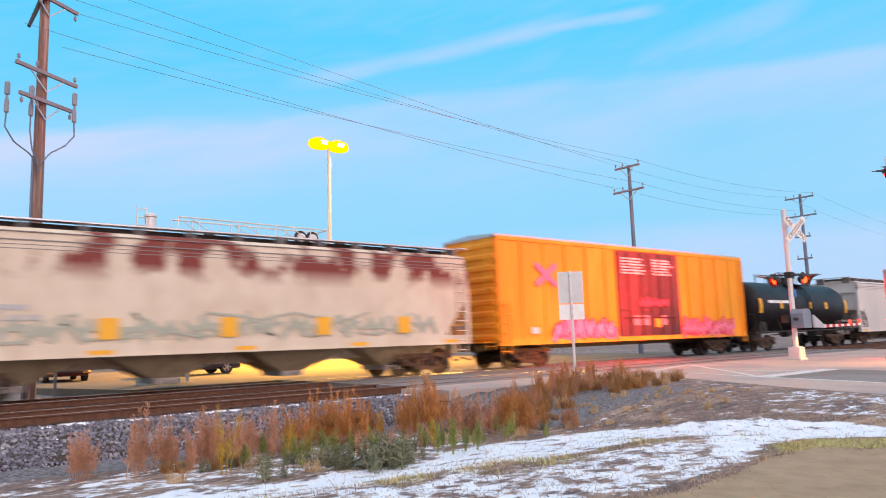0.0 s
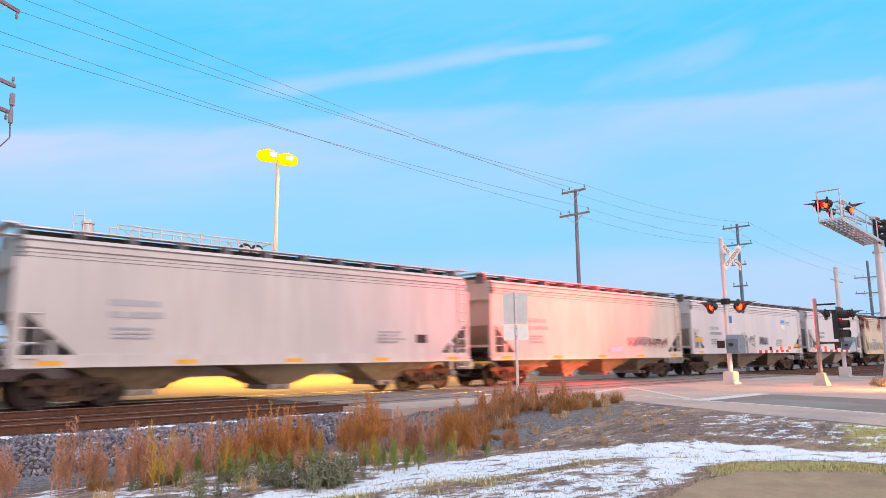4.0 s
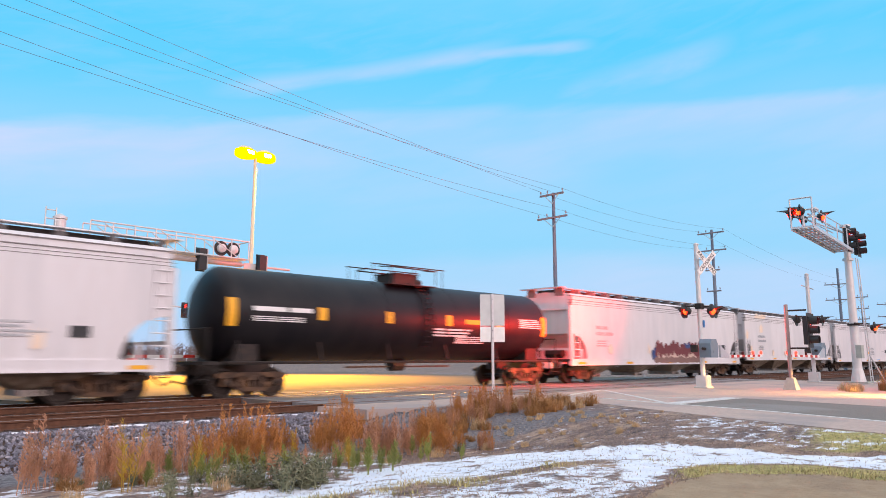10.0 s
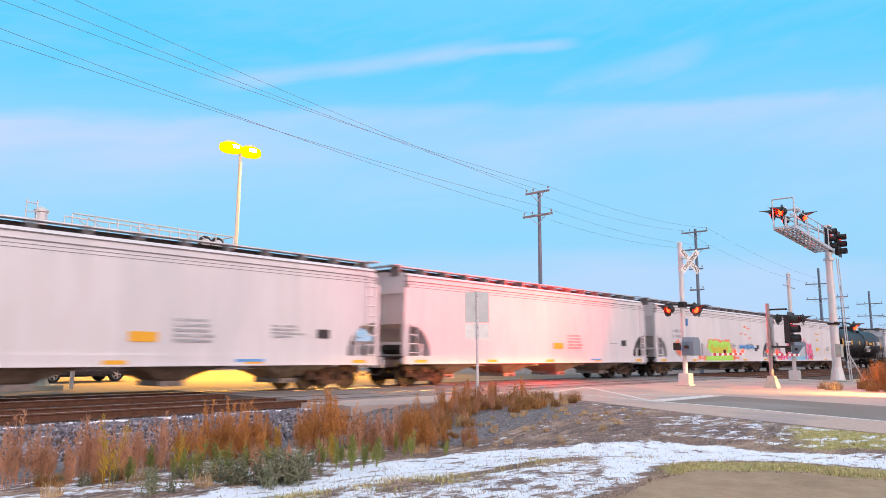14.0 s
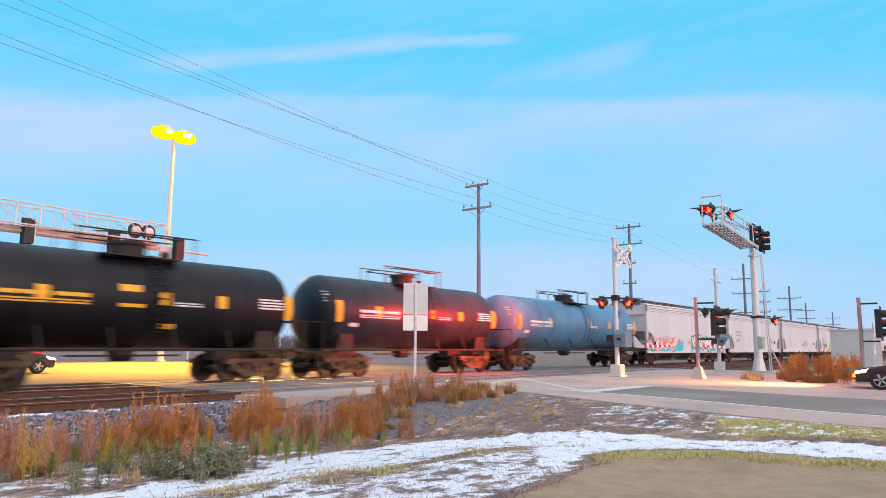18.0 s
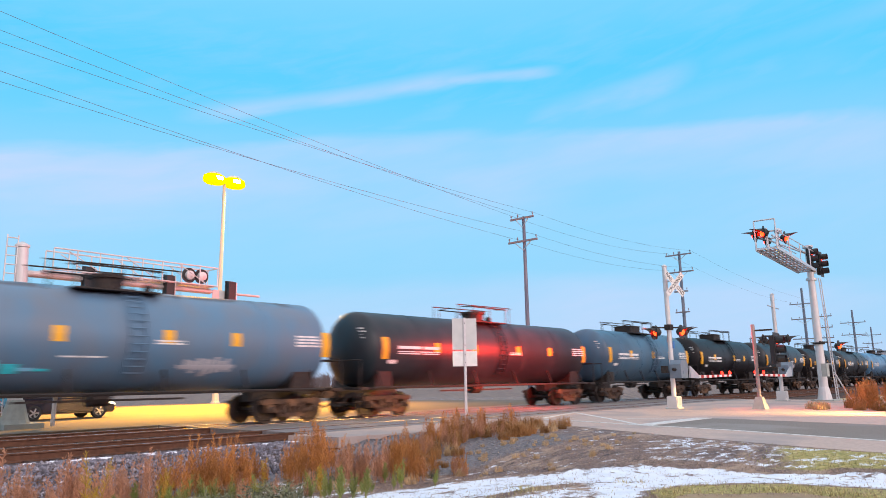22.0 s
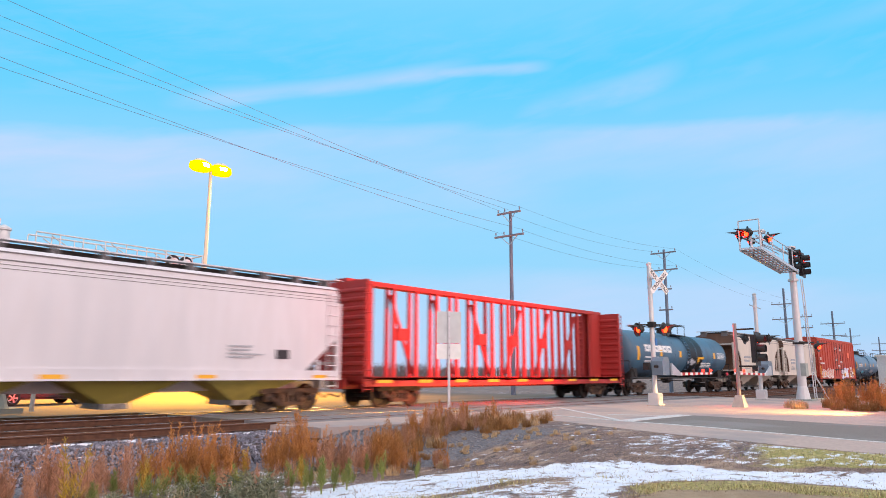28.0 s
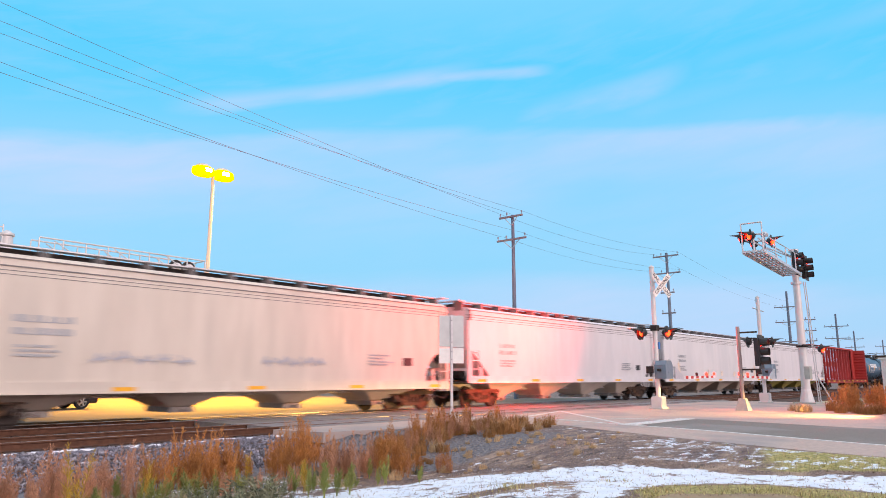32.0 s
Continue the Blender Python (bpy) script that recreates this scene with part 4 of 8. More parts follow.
def make_cars():
    L = size(0)
    CARS.append(covered_hopper("covered_hopper", L, PALE, BAY, 3, "pale grey covered hopper car rolling on the far track"))
    L = size(1)
    CARS.append(tank_car("tank_car", L, TANK_BLACK, "black tank car with white lettering rolling on the far track", marks=[(-L / 2 + 2.2, 2.6, 6, 18, 1, white_mark)]))
    L = size(2)  # orange
    c = boxcar("boxcar", L, ORANGE, DOOR_BLACK, "orange ribbed boxcar with black double doors and pink graffiti", high=5.29, door=(-1.87, 2.94), marks=[(-L / 2 + 2.6, -L / 2 + 3.0, 1.35, 1.6, white_mark)])
    CARS.append(c)
    patch(c, -6.2, -2.1, 1.0, 1.95, S_PINK, 3, SIDE - 0.012, rag=0.6)
    graffiti(c, -6.2, -2.1, 1.05, 1.95, [S_RED, S_PINK, S_LAVENDER], 3, SIDE - 0.03, 6)
    patch(c, 3.1, 7.9, 0.98, 1.8, S_RED, 4, SIDE - 0.012, rag=0.5)
    graffiti(c, 3.1, 7.9, 1.0, 1.9, [S_RED, S_PINK, S_CORAL], 5, SIDE - 0.03, 7)
    patch(c, -0.6, 1.9, 2.45, 2.95, S_RED, 8, SIDE - 0.09, rag=0.7)
    for x in (-0.9, -0.2, 1.2):
        stencil(c, x, x + 0.5, 1.6, 2.05, S_GREY, SIDE - 0.075)
    stencil(c, 0.75, 1.2, 1.5, 1.9, yellow_mark, SIDE - 0.08)
    for s in (-1, 1):
        bm = bmesh.new()
        beam(bm, (-6.55 - s * 0.6, SIDE - 0.02 - 0.006 * s, 3.3), (-6.55 + s * 0.6, SIDE - 0.02 - 0.006 * s, 4.15), 0.02, 0.24)
        part("graffiti", bm, S_PINK, c)
    for dx in (-1.6, 0.8):
        lines(c, dx, 3.95, 1.8, 0.8, 6, white_mark, SIDE - 0.075, seed=int(dx * 7))
    L = size(3)  # rusty hopper
    c = covered_hopper("covered_hopper", L, RUSTY, BAY_TAN, 4, "tan covered hopper car, its upper sides streaked with dark red rust", high=4.55, cut=1.0, cut_top=2.6, arched=False, wide_bays=True)
    CARS.append(c)
    lines(c, -6.6, 2.0, 1.4, 0.5, 2, grey_mark, seed=5)
    graffiti(c, -7.4, 7.0, 1.4, 2.15, [S_MOSS], 4, letters=15, stroke=0.2, spiky=0.4)
    scrawl(c, -7.2, 6.5, 1.45, 2.2, S_MOSS, 9)
    for x in (-3.95, -0.75, 2.3, 5.4):
        stencil(c, x, x + 0.5, 1.5, 2.05, yellow_mark, SIDE - 0.03)
    L = size(4)  # short white
    c = covered_hopper("covered_hopper", L, WHITE, CREAM, 2, "short white covered hopper car with two discharge bays", high=4.62, cut=1.95, cut_top=3.0, arched=False, wide_bays=True, low=1.28)
    CARS.append(c)
    hopper_lettering(c, L, seed=2)
    stencil(c, 3.2, 3.45, 1.6, 1.85, red_mark)
    L = size(5)
    c = covered_hopper("covered_hopper", L, WHITE, BAY, 3, "white covered hopper car with sprayed grey lines along its side", cut=1.35, cut_top=2.7, arched=False, wide_bays=True, low=1.24)
    CARS.append(c)
    hopper_lettering(c, L, seed=3)
    scrawl(c, 0.9, 2.25, 1.78, 2.3, S_GREY, 3)
    graffiti(c, -3.7, 0.3, 1.5, 2.5, [S_GREY, S_TAN], 3, SIDE - 0.012, letters=5, stroke=0.16)
    scrawl(c, -3.4, 0.2, 1.6, 2.4, S_TEAL, 5)
    stencil(c, 4.62, 5.3, 3.22, 3.5, S_BLUE)
    patch(c, 4.62, 5.3, 2.86, 3.2, S_WHITE, 6, SIDE - 0.012)
    stencil(c, 4.72, 5.2, 3.28, 3.33, white_mark, SIDE - 0.012)
    lines(c, 5.5, 3.15, 0.85, 0.3, 2, grey_mark, seed=9)
    stencil(c, -7.9, -7.1, 1.95, 2.2, yellow_mark, SIDE - 0.012)
    stencil(c, 6.9, 7.5, 1.65, 1.85, yellow_mark, SIDE - 0.012)
    for i, (paint, bays, text) in enumerate((
            (CREAM, 4, "cream covered hopper car with faded lettering"), (PALE, 3, "grimy pale grey covered hopper car"),
            (CREAM, 3, "cream covered hopper car with dusty bays"))):
        L = size(6 + i)
        c = covered_hopper("covered_hopper", L, paint, BAY_TAN, bays, text, marks=plain_marks(L), cut=1.35, cut_top=2.5, arched=False, wide_bays=bays == 3)
        CARS.append(c)
        hopper_lettering(c, L, seed=20 + i)
        if i == 0:
            scrawl(c, 2.3, 4.2, 1.65, 2.1, S_GREY, 71)
            patch(c, 4.2, 6.3, 1.6, 2.05, S_TAN, 72, rag=0.5)
            patch(c, 0.6, 1.9, 1.36, 1.68, S_SKY, 73, rag=0.5)
            graffiti(c, 4.3, 6.3, 1.6, 2.1, [S_BROWN], 74, letters=5, stroke=0.16)
    L = size(9)
    c = covered_hopper("covered_hopper", L, WHITE, BAY, 4, "long white covered hopper car with a yellow placard", marks=plain_marks(L))
    CARS.append(c)
    placard(c)
    L = size(10)
    c = covered_hopper("covered_hopper", L, WHITE, BAY, 4, "long white covered hopper car with small yellow marks", marks=plain_marks(L), cut=1.35, cut_top=2.5, arched=False)
    CARS.append(c)
    hopper_lettering(c, L, seed=31)
    for k, (xa, xb, za, zb) in enumerate(((-7.7, -5.6, 4.0, 4.4), (-9.4, -9.05, 2.5, 3.3), (-6.9, -6.3, 3.0, 3.7), (-8.7, -8.4, 1.4, 2.2), (-4.7, -4.3, 1.36, 1.85), (-2.2, -1.95, 1.36, 1.8), (0.3, 0.6, 1.36, 1.85), (2.6, 2.85, 1.36, 1.8), (5.3, 5.6, 1.36, 1.8))):
        stain(c, xa, xb, za, zb, 300 + k)
    lines(c, -1.0, 1.96, 1.5, 0.09, 1, S_PINK, seed=8)
    L = size(11)
    c = covered_hopper("covered_hopper", L, WHITE, BAY, 4, "white covered hopper car with a maroon graffito near its sill", marks=plain_marks(L))
    CARS.append(c)
    hopper_lettering(c, L, seed=33)
    patch(c, -1.9, 4.6, 0.93, 2.0, S_TAN, 10, rag=0.3)
    patch(c, -1.9, 4.5, 0.93, 1.35, S_BROWN, 9, SIDE - 0.022, rag=0.4)
    patch(c, -2.1, -1.5, 1.1, 1.85, S_NAVY, 13, SIDE - 0.02, rag=0.4)
    graffiti(c, -1.6, 4.5, 1.4, 2.08, [S_MAROON], 11, SIDE - 0.026, letters=8, stroke=0.5)
    graffiti(c, 2.0, 2.8, 1.75, 2.15, [S_NAVY], 12, SIDE - 0.032, letters=1, stroke=0.4)
    for k, (xa, xb, za, zb) in enumerate(((-6.6, -6.2, 1.4, 2.0), (-2.5, -2.2, 1.4, 2.1), (6.0, 6.2, 1.4, 2.0))):
        stain(c, xa, xb, za, zb, 320 + k)
    L = size(12)
    c = tank_car("tank_car", L, TANK_BLACK, "glossy black tank car with white lettering and yellow stripes", radius=1.52, dome="box", stripes=[-8.0, -4.65, -1.65, 1.5, 4.55, 7.75], marks=[(-L / 2 + 1.9, 2.2, 2, 12, 1, white_mark), (-L / 2 + 1.9, 1.9, -10, -3, 3, white_mark), (2.0, 1.7, -33, -20, 4, white_mark)])
    tank_patch(c, 2.45, 3.6, -2, 5, yellow_mark, 1.52, 2.64)
    CARS.append(c)
    tank_lines(c, L / 2 - 3.2, 1.5, -4, 12, 5, white_mark, 1.52, 2.64, 4)
    tank_lines(c, 0.6, 2.2, -22, -8, 3, white_mark, 1.52, 2.64, 9)
    L = size(13)
    c = covered_hopper("covered_hopper", L, WHITE, BAY, 4, "white covered hopper car with blue and pink graffiti", marks=plain_marks(L))
    CARS.append(c)
    hopper_lettering(c, L, seed=40)
    patch(c, -8.95, -5.2, 0.93, 1.75, S_MAGENTA, 12, rag=0.9)
    patch(c, -1.6, 0.5, 0.93, 1.5, S_MAGENTA, 28, rag=0.9)
    patch(c, -6.4, -0.9, 0.93, 1.5, S_SKY, 13, SIDE - 0.019, rag=0.3)
    graffiti(c, -6.3, -4.9, 1.3, 2.5, [S_MAGENTA, S_PINK], 14, SIDE - 0.022, letters=2, spiky=0.7)
    graffiti(c, -4.6, -0.9, 1.5, 2.6, [S_MAGENTA, S_PINK], 29, SIDE - 0.022, letters=4, spiky=0.6)
    graffiti(c, -1.7, 0.3, 1.15, 2.3, [S_MAGENTA, S_PINK], 19, SIDE - 0.022, letters=2, spiky=0.7)
    graffiti(c, -5.6, -1.5, 1.3, 2.25, [S_SKY, S_BLUE, S_SKY], 15, SIDE - 0.034, letters=5, spiky=0.45, stroke=0.34)
    for x, w, z, h in ((1.6, 0.7, 3.18, 0.12), (1.6, 0.7, 2.62, 0.14), (1.55, 0.75, 1.72, 0.3), (2.6, 0.2, 3.2, 0.1), (3.65, 0.2, 3.3, 0.1), (3.6, 0.2, 2.75, 0.1)):
        stencil(c, x, x + w, z, z + h, yellow_mark)
    for k, x in enumerate((-4.2, -0.6, 2.5, 4.0, 5.6)):
        stain(c, x, x + 0.3, 1.4, 2.1, 340 + k)
    L = size(14)
    c = covered_hopper("covered_hopper", L, WHITE, BAY, 4, "white covered hopper car with lime and blue graffiti", marks=plain_marks(L))
    CARS.append(c)
    hopper_lettering(c, L, seed=42)
    for k, (mat, grow) in enumerate(((S_CORAL, 0.13), (S_GREEN, 0.0))):
        rnd = random.Random(16 + k)
        edge_pts = [(-2.0 + 3.45 * i / 14, 2.22 + grow + rnd.uniform(-0.1, 0.12)) for i in range(15)]
        bm = bmesh.new()
        prism(bm, [(-2.65 - grow * 2, 0.93), (2.1 + grow * 3, 0.93)] + edge_pts[::-1], SIDE - 0.016 - 0.007 * k, SIDE - 0.004)
        part("graffiti_ground", bm, mat, c)
    patch(c, -3.8, -2.4, 0.93, 1.35, S_CORAL, 118, SIDE - 0.013, rag=0.9)
    patch(c, 1.9, 3.2, 0.93, 1.4, S_CORAL, 18, SIDE - 0.013, rag=0.9)
    graffiti(c, -1.7, 1.2, 1.35, 2.05, [S_GREEN, S_YELLOW], 20, SIDE - 0.03, letters=6, stroke=0.2)
    lines(c, 1.65, 1.55, 1.2, 0.6, 6, grey_mark, seed=5)
    stencil(c, 6.4, 6.85, 1.6, 1.86, black_mark)
    graffiti(c, -6.2, -4.35, 1.4, 2.05, [S_BLUE], 17, letters=5, stroke=0.18)
    graffiti(c, -6.85, -6.3, 1.35, 2.05, [S_CORAL], 27, letters=1, stroke=0.5)
    graffiti(c, 3.3, 6.3, 1.72, 2.1, [S_BLUE], 18, letters=7, stroke=0.2)
    for x, z in ((4.35, 3.3), (5.0, 3.2), (4.4, 2.75), (3.6, 2.8), (5.2, 2.5)):
        stencil(c, x, x + 0.4, z, z + 0.11, S_CORAL)
    L = size(15)
    c = covered_hopper("covered_hopper", L, WHITE, BAY, 4, "clean white covered hopper car with a yellow placard", marks=plain_marks(L))
    CARS.append(c)
    placard(c)
    L = size(16)
    c = covered_hopper("covered_hopper", L, WHITE, BAY, 4, "white covered hopper car with grey stencilled lettering", marks=plain_marks(L))
    CARS.append(c)
    placard(c)
    hopper_lettering(c, L, seed=45)
    L = size(17)
    c = covered_hopper("covered_hopper", L, WHITE, BAY, 4, "white covered hopper car with wide cyan and red graffiti", marks=plain_marks(L))
    CARS.append(c)
    patch(c, -3.5, -1.8, 0.93, 1.95, S_CYAN, 23, rag=0.5)
    patch(c, -9.0, -3.4, 0.93, 1.45, S_CYAN, 24, rag=0.9)
    patch(c, -2.9, -2.4, 1.45, 2.0, S_CORAL, 64, SIDE - 0.019, rag=0.3)
    graffiti(c, -8.9, -3.4, 1.1, 2.0, [S_RED, S_WHITE, S_RED], 21, SIDE - 0.022, letters=5, spiky=0.2, stroke=0.32)
    stencil(c, -0.75, 0.05, 1.55, 1.82, yellow_mark)
    patch(c, 0.0, 0.8, 0.93, 2.0, S_CYAN, 26, rag=0.5)
    for k, (xa, xb, za, zb) in enumerate(((1.3, 1.7, 2.0, 2.3), (1.9, 2.3, 0.95, 1.6), (3.2, 3.7, 1.95, 2.25), (4.5, 5.1, 0.95, 1.3), (5.4, 6.1, 1.0, 1.5), (5.0, 5.5, 1.9, 2.15))):
        patch(c, xa, xb, za, zb, S_CYAN, 62 + k, SIDE - 0.034, rag=0.6)
    graffiti(c, 0.3, 5.9, 1.15, 2.2, [S_BLACK, S_WHITE], 22, SIDE - 0.022, letters=6, spiky=0.15, stroke=0.42)
    tanks = ((18, TANK_BLUE, "blue-grey tank car with yellow side stripes", "round", 1.44), (19, TANK_DUSTY, "dusty black tank car with yellow side stripes", "round", 1.44),
             (20, TANK_BLACK, "black tank car with ochre lettering", "round", 1.42), (21, TANK_DUSTY, "black tank car with a boxed manway and white lettering", "box", 1.50),
             (22, TANK_BLACK, "black tank car with a box manway and white lettering", "box", 1.48), (23, TANK_GREY, "slate grey tank car with white lettering", "box", 1.49),
             (24, TANK_DUSTY, "long dusty black tank car with worn lettering", "round", 1.45), (25, TANK_PALE, "pale blue-grey tank car streaked with dirt", "round", 1.48))
    STRIPES = {23: (-4.9, -2.5, 0.3, 2.6, 5.2), 24: (-6.9, -4.0, -1.62, 1.55, 4.15, 7.3), 25: (-6.9, -4.4, -1.67, 1.3, 3.5, 7.0)}
    for i, paint, text, dome, r in tanks:
        L = size(i)
        zc = r + 1.12
        ochre = yellow_mark if i == 20 else white_mark
        c = tank_car("tank_car", L, paint, text, radius=r, dome=dome, cap_mat=rust_steel if i == 21 else None, stripes=STRIPES.get(i, ()),
                     marks=[(-L / 2 + 2.4, 2.3, -1, 7, 1, ochre), (-L / 2 + 2.4, 2.3, -9, -3, 2, ochre), (L / 2 - 2.4, 1.0, -4, 12, 4, white_mark), (0.9, 0.9, -6, 0, 2, white_mark)])
        tank_lines(c, -L / 2 + 1.9, 0.45, -24, -13, 1, white_mark, r, zc, i)
        # stencilled lines on the tank's rear head
        for k in range(4):
            bm = bmesh.new()
            a = 0.75 - 0.12 * k
            box(bm, -L / 2 + 0.75 + r * 0.42 * (1 - math.sqrt(1 - 0.55)) - 0.02, -L / 2 + 0.75 + r * 0.3, -0.95 - 0.1 * (k % 2), -0.45, zc + a - 0.04, zc + a)
            part("lettering", bm, white_mark, c)
        if i == 20:
            for xa, xb, za, zb in ((-0.85, -0.2, 2.75, 2.95), (-0.85, -0.1, 2.3, 2.4), (0.5, 1.0, 1.7, 1.85)):
                b0, b1 = (math.degrees(math.asin(max(-1, min(1, (z - zc) / r)))) for z in (za, zb))
                tank_patch(c, xa, xb, b0, b1, yellow_mark, r, zc)
        if i == 25:
            tank_blot(c, 1.75, 3.4, -42, -20, S_PALE, r, zc, 91)
            tank_lines(c, -1.6, 1.2, -22, -19, 1, white_mark, r, zc, 92)
            for k, xa in enumerate((-3.4, -2.9, -2.5, -2.2)):
                tank_patch(c, xa, xa + 0.4, -44 + 3 * k, -26 - 4 * k, S_CYAN if k % 2 else S_SKY, r, zc, "graffiti")
        if i == 21:
            tank_blot(c, 1.0, 2.1, -34, -8, S_PALE, r, zc, 93)
        CARS.append(c)
    L = size(26)
    c = boxcar("boxcar", L, BROWN, BROWN, "oxide red boxcar with double doors and white graffiti", high=5.34, door=(-2.25, 2.85), roof_paint=BROWN, ribs=16)
    CARS.append(c)
    patch(c, 1.2, 4.6, 1.0, 1.95, S_WHITE, 30, SIDE - 0.035, rag=0.35)
    graffiti(c, 1.2, 4.3, 1.05, 2.0, [S_LAVENDER, S_WHITE], 31, SIDE - 0.045, 3, stroke=0.5)
    patch(c, 5.2, 7.2, 1.0, 1.75, S_WHITE, 33, SIDE - 0.035, rag=0.6)
    scrawl(c, 5.3, 7.1, 1.1, 1.7, S_BROWN, 35, SIDE - 0.045)
    stencil(c, 4.0, 4.9, 1.9, 2.13, S_WHITE, SIDE - 0.035)
    stencil(c, 2.55, 3.0, 1.2, 1.55, yellow_mark, SIDE - 0.075)
    stencil(c, 5.15, 5.5, 1.05, 1.5, yellow_mark, SIDE - 0.05)
    stencil(c, 7.5, 7.95, 1.3, 2.1, yellow_mark, SIDE - 0.05)
    patch(c, -7.6, -5.9, 0.95, 1.6, S_WHITE, 36, SIDE - 0.03, rag=0.8)
    patch(c, -5.5, -2.5, 0.95, 1.75, S_WHITE, 38, SIDE - 0.03, rag=0.7)
    graffiti(c, -7.6, -2.5, 1.05, 2.0, [S_WHITE, S_TAN, S_CORAL], 32, SIDE - 0.04, 6)
    stencil(c, -8.3, -8.0, 1.33, 2.3, yellow_mark, SIDE - 0.05)
    stencil(c, -8.2, -7.7, 1.07, 1.22, yellow_mark, SIDE - 0.05)
    stencil(c, -6.5, -6.2, 1.2, 1.62, yellow_mark, SIDE - 0.05)
    stencil(c, -8.1, -7.5, 2.9, 3.2, S_TAN, SIDE - 0.03)
    lines(c, -8.1, 2.48, 2.1, 0.3, 1, white_mark, SIDE - 0.02, 3)
    for x, z in ((-1.6, 4.15), (0.7, 4.1), (-1.5, 2.9), (0.9, 2.7), (-0.4, 2.2)):
        lines(c, x, z, 1.1, 0.32, 2, white_mark, SIDE - 0.08, int(x * 3))
    lines(c, 5.8, 1.75, 1.4, 0.6, 4, white_mark, SIDE - 0.02, 6)
    stencil(c, 5.0, 5.8, 3.35, 3.98, S_CORAL, SIDE - 0.03)
    stencil(c, 6.6, 7.2, 1.45, 1.75, white_mark, SIDE - 0.05)
    L = size(27)
    c = covered_hopper("covered_hopper", L, CREAM, CREAM, 2, "short cream covered hopper car with two discharge bays", cut=1.4, cut_top=3.6, end_paint=END_RUST, wide_bays=True, high=4.72, low=1.28, plain=True)
    CARS.append(c)
    hopper_lettering(c, L, seed=51)
    L = size(28)
    c = covered_hopper("covered_hopper", L, CREAM, CREAM, 2, "short cream covered hopper car with a blue graffito", cut=1.4, cut_top=3.6, end_paint=END_RUST, wide_bays=True, high=4.72, low=1.28, plain=True)
    CARS.append(c)
    hopper_lettering(c, L, seed=52)
    for k in range(4):
        x = -0.45 + 0.61 * k
        graffiti(c, x, x + 0.52, 1.82, 2.34, [S_DEEP], 33 + k, letters=1, stroke=0.42)
        stencil(c, x, x + 0.2, 1.82, 2.33, S_DEEP)
    for x in (-2.4, -1.9):
        stencil(c, x, x + 0.36, 1.62, 1.85, S_CORAL if x > -2 else S_TAN)
    for k in range(2):
        stencil(c, 2.1 + 0.75 * k, 2.35 + 0.95 * k, 1.6, 1.85, white_mark if k else S_TAN)
    stencil(c, 2.95, 3.1, 1.64, 1.82, black_mark, SIDE - 0.014)
    L = size(29)
    r = 1.5
    c = tank_car("tank_car", L, TANK_GREY, "blue-grey tank car with broad white lettering and a black band", radius=r, dome="round", band=(0.3, 3.1, TANK_BLACK), inset=0.5, stripes=(-7.2, -3.92, -0.84, 5.41), marks=[(-6.3, 2.6, -11, -5, 1, white_mark), (-6.3, 2.2, -22, -16, 2, white_mark)])
    CARS.append(c)
    for k in range(6):
        x = -6.25 + k * 0.67
        tank_patch(c, x, x + 0.61, 4, 21, white_mark, r, r + 1.12, "lettering")
        if k != 3:
            tank_patch(c, x + 0.2, x + 0.42, 10, 16, TANK_GREY, r + 0.004, r + 1.12, "letter_gap")
    for xa, xb, a0, a1, mat in ((2.2, 3.35, -9, -3, yellow_mark), (2.2, 2.5, -20, -9, yellow_mark), (2.9, 4.9, -32, -16, white_mark)):
        if mat is white_mark:
            tank_lines(c, xa, xb - xa, a0, a1, 3, mat, r, r + 1.12, int(xa * 10))
        else:
            tank_patch(c, xa, xb, a0, a1, mat, r, r + 1.12)
    tank_blot(c, 0.5, 1.7, -26, -8, S_PALE, r, r + 1.12, 78)
    tank_lines(c, 6.0, 1.5, -6, 12, 5, white_mark, r, r + 1.12, 77)
    bm = bmesh.new()
    prism(bm, [(7.9 + 0.16 * math.cos(k * math.pi / 2), 1.35 + 0.16 * math.sin(k * math.pi / 2)) for k in range(4)], -1.5, -1.46)
    part("warning_placard", bm, S_RED, c)
    L = size(30)
    CARS.append(centerbeam("centerbeam_flat_car", L, BEAM_RED, "empty red centerbeam flat car with ribbed bulkheads"))
    for i, text in enumerate(("white covered hopper car with olive-yellow discharge bays", "white covered hopper car with faint rust stains", "clean white covered hopper car with blue outlets")):
        L = size(31 + i)
        c = covered_hopper("covered_hopper", L, WHITE, CREAM if i else BAY_YELLOW, 4, text, marks=plain_marks(L), cut=1.35, cut_top=2.5, arched=False)
        CARS.append(c)
        hopper_lettering(c, L, seed=60 + i)
        if i == 1:
            for k, (x, z) in enumerate(((7.65, 2.4), (5.0, 1.95), (-7.6, 2.6), (-2.4, 1.9), (0.2, 1.9), (2.8, 1.85))):
                stain(c, x, x + 0.38, 1.4, z, 360 + k)
    L = size(34)
    c = covered_hopper("covered_hopper", L, CREAM, CREAM, 4, "cream covered hopper car with grey sprayed lines", marks=plain_marks(L))
    CARS.append(c)
    hopper_lettering(c, L, seed=66)
    graffiti(c, -5.2, -2.2, 1.62, 2.0, [S_PALE], 41, letters=5, stroke=0.16)
    graffiti(c, 0.2, 2.8, 1.62, 2.05, [S_PALE], 42, letters=5, stroke=0.16)


